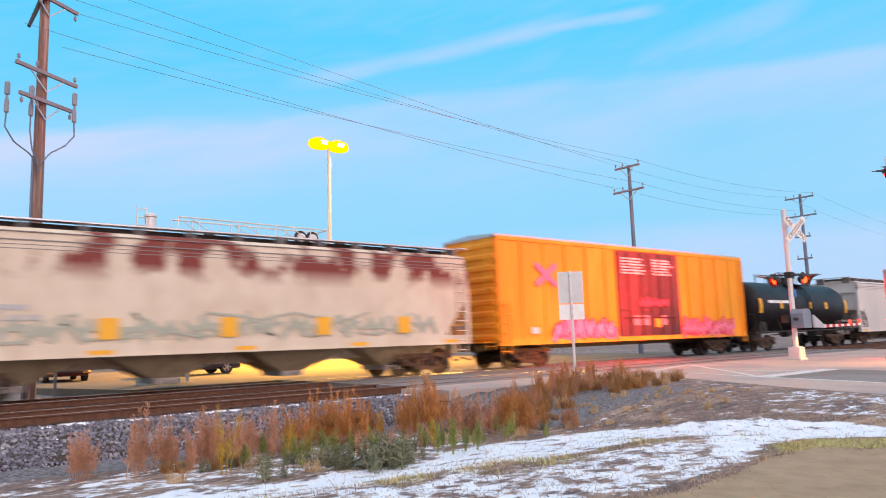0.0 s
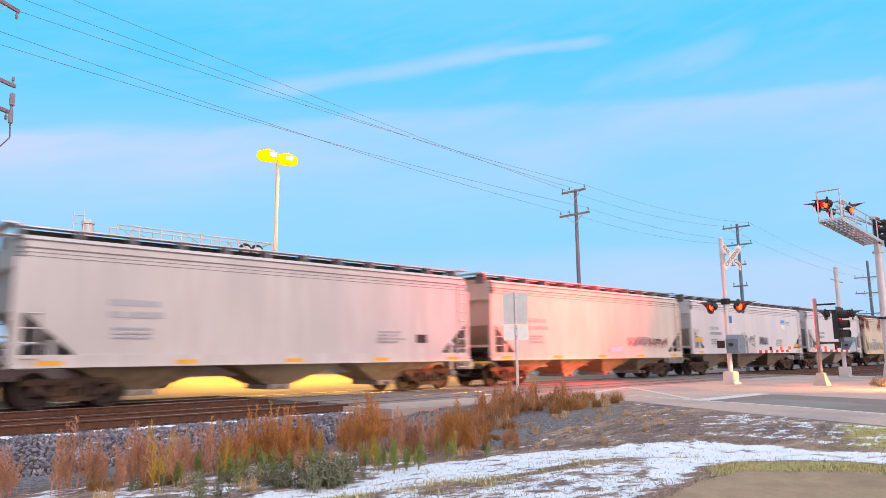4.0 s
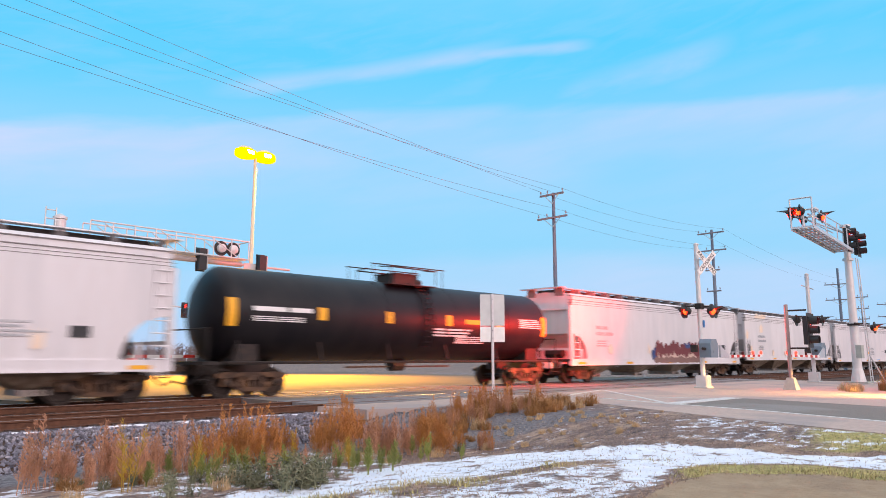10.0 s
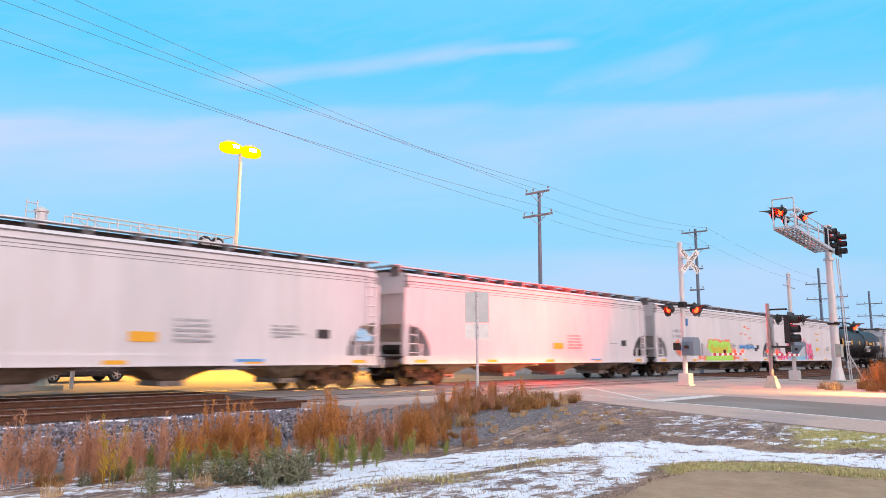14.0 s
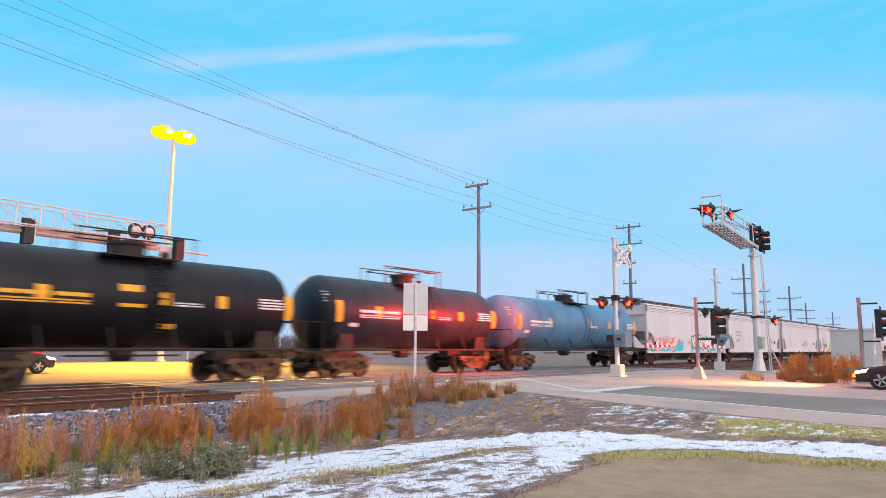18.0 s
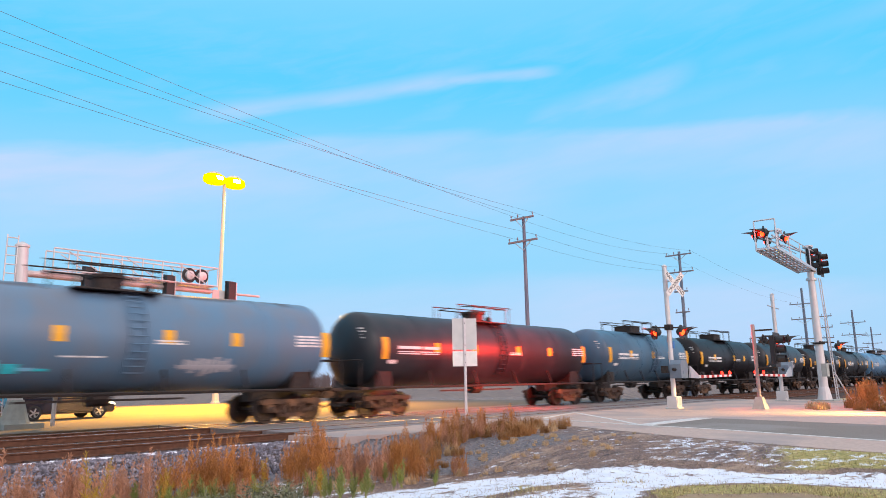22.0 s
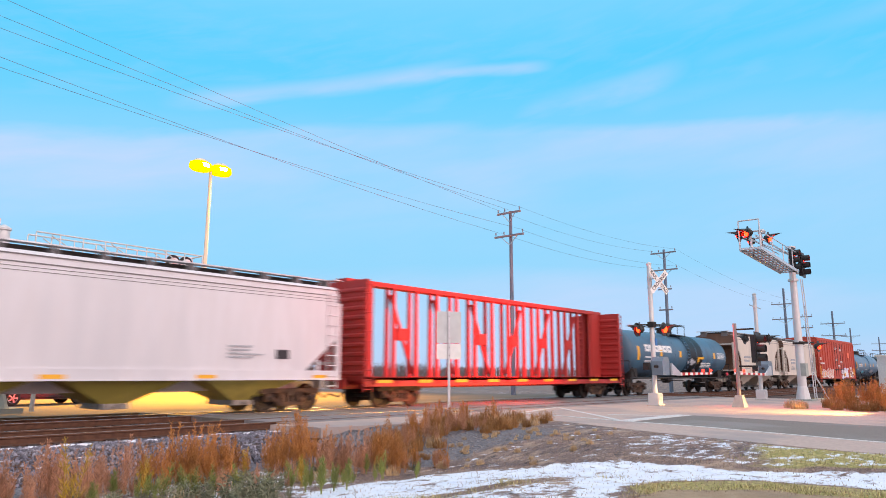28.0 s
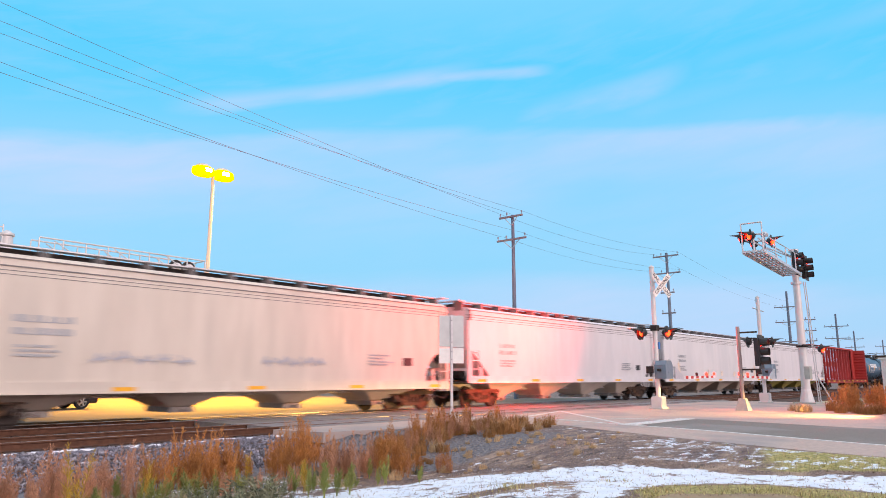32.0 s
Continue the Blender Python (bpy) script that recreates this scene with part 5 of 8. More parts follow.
def placard(c):
    stencil(c, 0.34, 1.13, 1.54, 1.82, yellow_mark)
    lines(c, 1.6, 1.55, 1.5, 0.75, 5, grey_mark, seed=12)
    stencil(c, 3.6, 4.6, 0.98, 1.06, S_BLUE, SIDE - 0.018)


make_cars()


def along(t):
    """How far the train has rolled by t seconds, in metres."""
    return 17.51 * t - 0.0129 * t * t


def motions():
    for i, car in enumerate(CARS):
        mid = (JOINTS[i] + JOINTS[i + 1]) / 2
        walk(car, [(t, pose(mid + along(t), TRACK_FAR, 0)) for t in range(0, 33, 2)])

# ---- ground, tracks, road ----
# the near kerbless edge of the paving: (y, x)
VERGE = ((-60, 14.9), (2.0, 14.9), (5.5, 15.5), (9.2, 16.6), (11.3, 17.5), (12.6, 15.5), (13.6, 11.2), (15.3, 11.0))


def smooth(a, b, v):
    u = min(1.0, max(0.0, (v - a) / (b - a)))
    return u * u * (3 - 2 * u)


# edges round the camera, as turn from straight across the track (degrees) and distance
FAR_EDGE = ((20, 9.6), (37, 10.4), (40, 11.8), (48, 12.8), (58, 13.9), (66, 13.7), (90, 13.7))
RIDGE = ((20, 7.4), (41, 8.7), (47, 9.2), (51, 10.2), (57, 11.3), (62, 12.0), (90, 12.4))
PATH_EDGE = ((0, 2.5), (25, 4.6), (40, 5.6), (50, 6.6), (57, 7.6), (61, 8.5), (63, 9.6), (66, 10.6), (72, 11.1), (90, 11.1))


def edge(points, turn):
    return float(np.interp(turn, [p[0] for p in points], [p[1] for p in points]))


def road_z(x, y):
    return -0.02 - 0.16 * (1 - smooth(0, 12, y)) - 0.10 * smooth(26, 45, y)


def ground_z(x, y):
    """The lie of the land: a low verge by the camera, the ditch beside the ballast, made-up ground by the road."""
    z = -0.33
    road = smooth(10.5, 14.5, x)
    z += road * smooth(1.0, 11.0, y) * 0.20
    z += (1 - road) * (-0.20 * smooth(6.5, 9.5, y))
    r, turn = math.hypot(x, y), math.degrees(math.atan2(x, y))
    if 20 < turn < 90:
        dip = r - (edge(FAR_EDGE, turn) + edge(RIDGE, turn)) / 2
        z -= 0.07 * math.exp(-dip * dip / 1.2)
    # the verge rises to the paving's edge, and the bed falls away under the paving and the ballast
    lip = -1e6
    if y < 15:
        lip = float(np.interp(y, [p[0] for p in VERGE], [p[1] for p in VERGE]))
        rise = smooth(lip - 2.2, lip - 0.1, x) * (1 - smooth(13.2, 13.9, y))
        z = z * (1 - rise) + (road_z(x, y) - 0.015) * rise
        z = z * (1 - smooth(lip + 0.05, lip + 0.6, x)) + -0.7 * smooth(lip + 0.05, lip + 0.6, x)
        if x > lip + 30 and y > -30:
            z = -0.25
    if y > 12.4 and x < lip + 0.05:
        rim = smooth(lip - 2.0, lip - 0.2, x)
        z = rim * z + (1 - rim) * (z * (1 - smooth(12.4, 14, y)) - 0.8 * smooth(12.4, 14, y))
    elif y > 12.4:
        z = z * (1 - smooth(12.4, 14, y)) + -0.8 * smooth(12.4, 14, y)
    if y > 24:
        z = -0.8 + 0.45 * smooth(24, 25.5, y)
    n = noise.noise((x * 0.6, y * 0.6, 0)) * 0.03 + noise.noise((x * 2.3, y * 2.3, 5)) * 0.014
    return z + n * (1 - smooth(60, 120, abs(x)))


def graded(lo, hi, fine_lo, fine_hi, step, grow=1.25):
    out, v = [], fine_lo
    while v < fine_hi:
        out.append(v)
        v += step
    d = step
    while v < hi:
        out.append(v)
        d *= grow
        v += d
    out.append(hi)
    d, v = step, fine_lo - step
    left = []
    while v > lo:
        left.append(v)
        d *= grow
        v -= d
    left.append(lo)
    return left[::-1] + out


def make_ground():
    xs = graded(-3500, 3500, 1.0, 22.0, 0.14, 1.12)
    ys = graded(-3500, 3500, 0.5, 15.0, 0.14, 1.12)
    verts = [(x, y, ground_z(x, y)) for y in ys for x in xs]
    nx = len(xs)
    faces = [(j * nx + i, j * nx + i + 1, (j + 1) * nx + i + 1, (j + 1) * nx + i) for j in range(len(ys) - 1) for i in range(nx - 1)]
    me = bpy.data.meshes.new("ground")
    me.from_pydata(verts, [], faces)
    me.shade_smooth()
    # how much snow, bare earth, green grass and gravel lie where
    vals = {k: np.zeros(len(verts), dtype=np.float32) for k in ("snow", "earth", "green", "stones")}
    for i, (x, y, z) in enumerate(verts):
        if abs(x) > 60 or abs(y) > 60:
            continue
        vals["earth"][i], vals["snow"][i], vals["green"][i], vals["stones"][i] = cover(x, y)
    for k, v in vals.items():
        me.attributes.new(k, "FLOAT", "POINT").data.foreach_set("value", v)
    ob = new("ground", me)
    me.materials.append(ground_material())
    return tagged(ob, "frosty verge of dead grass, bare earth and thin snow", "ground", kind="structure")


def cover(x, y):
    w = noise.noise((x * 0.5, y * 0.5, 3)) * 0.6 + noise.noise((x * 1.7, y * 1.7, 8)) * 0.3
    r, turn = math.hypot(x, y), math.degrees(math.atan2(x, y))
    if y < -1 or x < -6:
        return (0.9 if r < 9 else 0.0), 0.25, 0.2, 0.0
    far, ridge, path = edge(FAR_EDGE, turn), edge(RIDGE, turn), edge(PATH_EDGE, turn)
    q = r + w * 0.55
    earth = 1 - smooth(path - 0.35, path + 0.25, q)
    right = smooth(62, 66, turn)
    # snow: a nearly whole sheet in the dip, a strip of grass, then broken snow to the path
    snow = 0.545 * smooth(ridge - 0.1, ridge + 0.35, q) * (1 - smooth(far - 0.3, far + 0.25, q))
    near = smooth(path - 0.1, path + 0.5, q) * (1 - 0.3 * smooth(ridge - 0.5, ridge - 0.1, q))
    snow = max(snow, (1 - right) * 0.475 * near)
    if turn > 55:
        snow = max(snow, 0.55 * smooth(55, 60, turn) * smooth(path + 0.7, path + 1.3, q) * (1 - smooth(far - 0.3, far + 0.2, q)))
    snow = max(snow, (0.31 + 0.10 * smooth(60, 66, turn) + 0.04 * (1 - smooth(52, 60, turn))) * smooth(far, far + 0.5, q))
    if right > 0:
        snow *= 1 - right * (1 - smooth(path + 0.7, path + 1.1, q))
    if turn < 45:
        snow = max(snow, 0.43 * (1 - smooth(41, 47, turn)) * (1 - smooth(10.9, 12.0, y)))
    green = max(right * smooth(path - 0.2, path + 0.1, q) * (1 - smooth(path + 0.8, path + 1.2, q)), 0.6 * smooth(68, 76, turn) * smooth(far, far + 0.4, q))
    stones = max(smooth(10.8, 12.0, y + w), 0.75 * smooth(8.9, 10.0, y + w) * smooth(9.0, 11.0, x)) * (1 - smooth(14.5, 16.5, x))
    if r > far:
        snow *= 1 - 0.45 * stones
    return earth, snow, green, stones


def ground_material():
    m = bpy.data.materials.new("frosty_verge")
    m.use_nodes = True
    nt = m.node_tree
    p = nt.nodes["Principled BSDF"]
    p.inputs["Roughness"].default_value = 0.92
    tc = nt.nodes.new("ShaderNodeTexCoord")

    def nz(scale, detail=6.0, stretch=None, rough=0.6):
        n = nt.nodes.new("ShaderNodeTexNoise")
        n.inputs["Scale"].default_value, n.inputs["Detail"].default_value, n.inputs["Roughness"].default_value = scale, detail, rough
        src = tc.outputs["Object"]
        if stretch:
            mp = nt.nodes.new("ShaderNodeMapping")
            mp.inputs["Scale"].default_value = stretch
            mp.inputs["Rotation"].default_value[2] = radians(58)
            nt.links.new(src, mp.inputs[0])
            src = mp.outputs[0]
        nt.links.new(src, n.inputs["Vector"])
        return n.outputs[0]

    def mix(fac, a, b):
        n = nt.nodes.new("ShaderNodeMix")
        n.data_type = "RGBA"
        for i, v in ((0, fac), (6, a), (7, b)):
            if isinstance(v, tuple):
                n.inputs[i].default_value = (*v, 1)
            else:
                nt.links.new(v, n.inputs[i])
        return n.outputs[2]

    def mask(name, scale, spread, stretch=None):
        """Breaks the edge of a layer up with noise."""
        a = nt.nodes.new("ShaderNodeAttribute")
        a.attribute_name = name
        s = nt.nodes.new("ShaderNodeMath")
        s.operation = "ADD"
        nt.links.new(a.outputs["Fac"], s.inputs[0])
        nt.links.new(nz(scale, 8.0, stretch, rough=0.7), s.inputs[1])
        return ramp(nt, s.outputs[0], [(1.0 - spread, (0, 0, 0)), (1.0, (1, 1, 1))])

    grass = mix(ramp(nt, nz(9, 8.0, (1.0, 2.2, 1)), [(0.3, (0, 0, 0)), (0.7, (1, 1, 1))]), (0.05, 0.036, 0.038), (0.38, 0.26, 0.21))
    grass = mix(ramp(nt, nz(0.7, 4), [(0.45, (0, 0, 0)), (0.65, (0.7, 0.7, 0.7))]), grass, (0.10, 0.075, 0.085))
    grass = mix(ramp(nt, nz(1.7, 6, (0.6, 1.5, 1)), [(0.5, (0, 0, 0)), (0.66, (0.75, 0.75, 0.75))]), grass, (0.46, 0.33, 0.24))
    grass = mix(ramp(nt, nz(2.6, 6, (0.6, 1.6, 1)), [(0.56, (0, 0, 0)), (0.68, (0.8, 0.8, 0.8))]), grass, (0.035, 0.028, 0.034))
    lawn = mix(ramp(nt, nz(12, 8.0), [(0.35, (0, 0, 0)), (0.65, (1, 1, 1))]), (0.20, 0.20, 0.05), (0.52, 0.42, 0.16))
    col = mix(mask("green", 1.2, 0.25), grass, lawn)
    pebbles = mix(ramp(nt, nz(16, 4), [(0.35, (0, 0, 0)), (0.65, (1, 1, 1))]), (0.055, 0.05, 0.058), (0.25, 0.235, 0.25))
    col = mix(mask("stones", 1.5, 0.3), col, pebbles)
    soil = mix(ramp(nt, nz(4, 7), [(0.3, (0, 0, 0)), (0.7, (1, 1, 1))]), (0.31, 0.215, 0.13), (0.40, 0.29, 0.185))
    soil = mix(ramp(nt, nz(1.1, 3), [(0.5, (0, 0, 0)), (0.7, (0.6, 0.6, 0.6))]), soil, (0.23, 0.16, 0.105))
    col = mix(mask("earth", 2.5, 0.2), col, soil)
    snow = mix(ramp(nt, nz(3, 5), [(0.35, (0, 0, 0)), (0.7, (1, 1, 1))]), (0.84, 0.87, 0.93), (0.70, 0.75, 0.86))
    col = mix(mask("snow", 3.0, 0.08, (0.8, 1.25, 1)), col, snow)
    nt.links.new(col, p.inputs["Base Color"])
    b = nt.nodes.new("ShaderNodeBump")
    b.inputs["Strength"].default_value, b.inputs["Distance"].default_value = 0.7, 0.05
    nt.links.new(nz(11, 8.0), b.inputs["Height"])
    nt.links.new(b.outputs[0], p.inputs["Normal"])
    return m


make_ground()


def ballast_bed():
    bm = bmesh.new()
    xs = graded(-600, 1500, -4, 60, 1.0, 1.4)
    prof = [(12.6, -0.62), (13.2, -0.45), (14.55, -0.2), (15.3, -0.185), (18.9, -0.185), (19.0, -0.2), (22.6, -0.185), (23.4, -0.2), (24.6, -0.5), (25.0, -0.65)]
    rows = [[bm.verts.new((x, y + noise.noise((x, y, 1)) * 0.05, z + noise.noise((x * 1.7, y, 4)) * 0.02)) for y, z in prof] for x in xs]
    for a, b in zip(rows, rows[1:]):
        for i in range(len(prof) - 1):
            bm.faces.new((a[i], b[i], b[i + 1], a[i + 1]))
    ob = part("ballast_bed", bm, gravel_bed)
    tagged(ob, "grey stone ballast under the two tracks", "ballast", kind="structure")


gravel_bed = material("ballast_bed", (0.075, 0.045, 0.034), 0.95, 0.0, second=(0.022, 0.014, 0.012), scale=26, amount=0.95, bump=0.9, bump_scale=22, third=(0.10, 0.045, 0.026), third_scale=0.5)
ballast_bed()


def rail(bm, y, x0, x1):
    out = [(y - 0.075, -0.185), (y + 0.075, -0.185), (y + 0.075, -0.165), (y + 0.012, -0.145), (y + 0.012, -0.05), (y + 0.037, -0.035), (y + 0.037, -0.008), (y - 0.037, -0.008), (y - 0.037, -0.035), (y - 0.012, -0.05), (y - 0.012, -0.145), (y - 0.075, -0.165)]
    a = [bm.verts.new((x0, yy, z)) for yy, z in out]
    b = [bm.verts.new((x1, yy, z)) for yy, z in out]
    for i in range(len(out)):
        bm.faces.new((a[i], a[(i + 1) % 12], b[(i + 1) % 12], b[i]))


def make_tracks():
    for centre, text in ((TRACK_NEAR, "empty near track of rusty rails on wooden ties"), (TRACK_FAR, "far track of worn rails on wooden ties, under the train")):
        track = thing("track", pose(0, centre, 0), text, "railway track", kind="structure")
        for y in (-0.755, 0.755):
            bm = bmesh.new()
            rail(bm, y, -600, 1500)
            r = part("rail", bm, rail_side, track)
            bm = bmesh.new()
            box(bm, -600, 1500, y - 0.030, y + 0.030, -0.0075, 0.0)
            part("rail_head", bm, rail_top, r)

        def build_tie(bm):
            box(bm, -0.115, 0.115, -1.3, 1.3, -0.36, -0.172)
            for y in (-0.755, 0.755):
                box(bm, -0.09, 0.09, y - 0.18, y + 0.18, -0.1725, -0.163)

        tie = shared("tie", build_tie, tie_wood)
        for i in range(100):
            x = -12 + i * 0.52
            if 11.3 < x < 42:
                continue
            part("tie", tie, tie_wood, track, at=pose(x + 0.04 * math.sin(i * 7.3), 0.03 * math.sin(i * 3.1), 0, 0, 0, math.sin(i * 5.7)))
        bm = bmesh.new()
        for i in range(300):
            box(bm, 42 + i * 0.52, 42.23 + i * 0.52, -1.3, 1.3, -0.36, -0.172)
        tagged(part("tie_row", bm, tie_wood, track), kind="stuff")


make_tracks()


def sheet(name, outline, mat, label, z=None, thick=0.25, category="road", lift=0.0):
    """Paving over convex outlines in plan; z(x, y) is its top."""
    bm = bmesh.new()
    for piece in outline:
        bm.faces.new([bm.verts.new((x, y, 0)) for x, y in piece])
    bmesh.ops.triangulate(bm, faces=bm.faces[:])
    for k in range(6):
        bmesh.ops.subdivide_edges(bm, edges=[e for e in bm.edges if e.calc_length() > (1.2 if abs(e.verts[0].co.y) < 20 else 5.0)], cuts=1)
        bmesh.ops.triangulate(bm, faces=bm.faces[:])
    top = z or road_z
    for v in bm.verts:
        v.co.z = top(v.co.x, v.co.y) + lift
    if thick:
        low = bmesh.ops.extrude_face_region(bm, geom=bm.faces[:], use_keep_orig=True)["geom"]
        for v in low:
            if isinstance(v, bmesh.types.BMVert):
                v.co.z -= thick
    ob = part(name, bm, mat)
    return tagged(ob, label, category, kind="structure")


# pavement on this side: wide apron with a darker lane along its near edge
sheet("road_apron", [((22.8, -60), (60, -60), (46, 2), (42.5, 9.3), (22.95, 9.3)), ((17.5, 11.3), (18.7, 9.6), (22.95, 9.3), (42.5, 9.3), (42.5, 15.35), (17.5, 15.35)), ((15.5, 12.6), (17.5, 11.3), (17.5, 15.35), (15.5, 15.35)), ((11.0, 15.35), (11.2, 13.6), (15.5, 12.6), (15.5, 15.35))], concrete, "pale worn concrete apron of the level crossing", category="pavement")
sheet("road", [((16.6, -60), (22.8, -60), (22.82, -2), (17.2, -2)), ((17.2, -2), (22.82, -2), (22.85, 3.4), (17.6, 3.4)), ((17.6, 3.4), (22.85, 3.4), (22.9, 7.1), (18.5, 7.1)), ((18.5, 7.1), (22.9, 7.1), (22.95, 9.3), (18.7, 9.6))], asphalt, "worn asphalt lane leading to the level crossing")
sheet("road_shoulder", [((14.9, -60), (16.6, -60), (17.2, -2), (14.9, -2)), ((14.9, -2), (17.2, -2), (17.6, 3.4), (15.1, 3.4)), ((15.1, 3.4), (17.6, 3.4), (18.5, 7.1), (15.9, 7.1)), ((15.9, 7.1), (18.5, 7.1), (18.7, 9.6), (16.75, 9.6)), ((16.75, 9.6), (18.7, 9.6), (17.5, 11.3))], concrete, "pale worn concrete shoulder beside the lane", category="pavement")
far_asphalt = material("far_road_concrete", (0.17, 0.125, 0.085), 0.85, 0.0, second=(0.12, 0.09, 0.06), scale=6, amount=0.6, third=(0.13, 0.10, 0.07), third_scale=0.3)
sheet("road_far", [((6.5, 23.6), (42.5, 23.6), (44.4, 58), (0.2, 58))], far_asphalt, "pale road beyond the tracks, lit by a sodium lamp", z=lambda x, y: -0.03 - 0.12 * smooth(24, 34, y), category="road")


def crossing_panels():
    for c in (TRACK_NEAR, TRACK_FAR):
        for a, b in ((c - 1.42, c - 0.82), (c - 0.66, c + 0.66), (c + 0.82, c + 1.42)):
            for i in range(13):
                bm = bmesh.new()
                x = 11.6 + i * 2.44
                box(bm, x + 0.012, x + 2.43, a, b, -0.2, -0.014)
                part("crossing_panel", bm, panel_conc, panels)
    for a, b in ((TRACK_NEAR + 1.44, TRACK_FAR - 1.44), (TRACK_FAR + 1.44, 23.62)):
        bm = bmesh.new()
        box(bm, 11.6, 43.3, a, b, -0.2, -0.022)
        part("filler_strip", bm, asphalt, panels)


panels = thing("level_crossing", pose(0, 0, 0), "grey concrete crossing panels between and beside the rails", "level crossing", kind="structure")
crossing_panels()


def stripe(points, width, mat=line_paint, lift=0.008, name="road_marking", z=None):
    bm = bmesh.new()
    top = z or road_z
    for (x0, y0), (x1, y1) in zip(points, points[1:]):
        n = max(1, int(math.hypot(x1 - x0, y1 - y0) / 1.0))
        d = Vector((x1 - x0, y1 - y0)).normalized()
        s = Vector((-d.y, d.x)) * width / 2
        prev = None
        # a thin slab let into the paving
        for i in range(n + 1):
            x, y = x0 + (x1 - x0) * i / n, y0 + (y1 - y0) * i / n
            pair = [bm.verts.new((x + k * s.x, y + k * s.y, top(x, y) + dz)) for k, dz in ((-1, lift), (1, lift), (1, -0.03), (-1, -0.03))]
            if prev:
                for q in range(4):
                    bm.faces.new((prev[q], pair[q], pair[(q + 1) % 4], prev[(q + 1) % 4]))
            prev = pair
    return tagged(part(name, bm, mat), "worn white road line", "road marking", kind="structure")


stripe([(18.75, 9.5), (22.9, 9.45)], 0.5)
stripe([(24.5, 15.3), (18.9, 9.75)], 0.16)
stripe([(19.9, 13.8), (19.2, 11.5), (18.62, 9.6), (18.4, 7.1), (17.6, 3.4), (17.1, -2), (16.6, -50)], 0.14, lift=0.012)
stripe([(20.0, 13.9), (24.4, 15.25)], 0.14)
stripe([(21.2, 11.3), (21.9, 9.72)], 0.12)

# ---- poles, wires and lamps ----
def wood_pole(at, high, arms, label, r=0.16, lean=(0, 0), braces=True, arm_dir=-math.pi / 2):
    """A tapered pole with crossarms: (height, half-length, insulators up or down)."""
    pole = thing("utility_pole", pose(at[0], at[1], at[2], lean[0], lean[1], 0), label, "utility pole", "utility poles")
    bm = bmesh.new()
    rod(bm, (0, 0, -0.6), (0, 0, high), r * 1.15, r * 0.72, n=12)
    part("shaft", bm, pole_wood, pole)
    ca, sa = math.cos(arm_dir), math.sin(arm_dir)

    def turn(u, v, z):
        return (u * ca - v * sa, u * sa + v * ca, z)

    for z, half, pins in arms:
        bm = bmesh.new()
        beam(bm, turn(-half, -r - 0.06, z), turn(half, -r - 0.06, z), 0.10, 0.13)
        arm = part("crossarm", bm, arm_wood, pole)
        if braces and half > 0.8:
            bm = bmesh.new()
            for s in (-1, 1):
                beam(bm, turn(s * half * 0.55, -r - 0.06, z - 0.05), turn(0, -r - 0.02, z - 0.65), 0.03, 0.05)
            part("brace", bm, galv, arm)
        for u in ((-0.92, -0.35, 0.92) if half > 0.8 else (-0.85, 0.85)):
            bm = bmesh.new()
            x, y, _ = turn(u * half, -r - 0.06, 0)
            k = pins
            lathe(bm, [(0.02, z + 0.05 * k), (0.02, z + 0.16 * k), (0.06, z + 0.18 * k), (0.05, z + 0.24 * k), (0.06, z + 0.27 * k), (0.03, z + 0.34 * k)], 8, "z", (x, y, 0))
            part("insulator", bm, porcelain, arm)
    return pole


POLE_Y = 28.3
pole_a = wood_pole((4.45, POLE_Y, -0.3), 15.6, [(14.5, 1.25, -1), (11.6, 1.35, 1), (10.55, 1.15, -1)], "tall weathered wooden utility pole with three crossarms", r=0.21, arm_dir=radians(34))
brown_wood = material("brown_pole_wood", (0.26, 0.15, 0.12), 0.9, 0.0, second=(0.12, 0.07, 0.06), scale=5, amount=0.8, stretch=(6, 6, 0.35), bump=0.4, third=(0.42, 0.27, 0.23), third_scale=1.0)
for piece in pole_a.children:
    if piece.name.startswith("shaft"):
        piece.data.materials[0] = brown_wood
pole_b = wood_pole((39.9, POLE_Y, -0.3), 13.0, [(12.85, 1.0, 1), (11.2, 1.25, 1)], "grey wooden utility pole with two crossarms", r=0.15)
pole_c = wood_pole((65.8, POLE_Y, -0.3), 13.75, [(13.4, 1.3, 1), (11.7, 1.4, 1), (9.8, 0.7, 1), (7.8, 0.7, 1)], "grey wooden utility pole with four crossarms", r=0.17)
pole_d = wood_pole((105.5, POLE_Y, -0.3), 13.6, [(11.4, 1.7, 1), (9.3, 1.7, 1), (6.6, 1.7, 1)], "dark utility pole with three crossarms beside the tracks", r=0.2)
pole_e = wood_pole((133, POLE_Y, -0.3), 12.3, [(10.2, 1.9, 1), (8.2, 1.9, 1), (6.0, 1.9, 1)], "dark utility pole with three crossarms beside the tracks", r=0.2)
pole_f = wood_pole((178, 34.6, -0.3), 12.0, [(10.2, 1.9, 1), (8.4, 1.9, 1), (6.4, 1.9, 1)], "distant utility pole with three crossarms", r=0.2)
pole_g = wood_pole((225, 37, -0.3), 12.0, [(10.2, 1.9, 1), (8.4, 1.9, 1)], "distant utility pole with two crossarms", r=0.2)
pole_h = wood_pole((105.6, 25.8, -0.3), 11.0, [(9.5, 0.9, 1), (8.0, 0.9, 1), (6.6, 0.9, 1)], "thin utility pole beside the tracks", r=0.11)

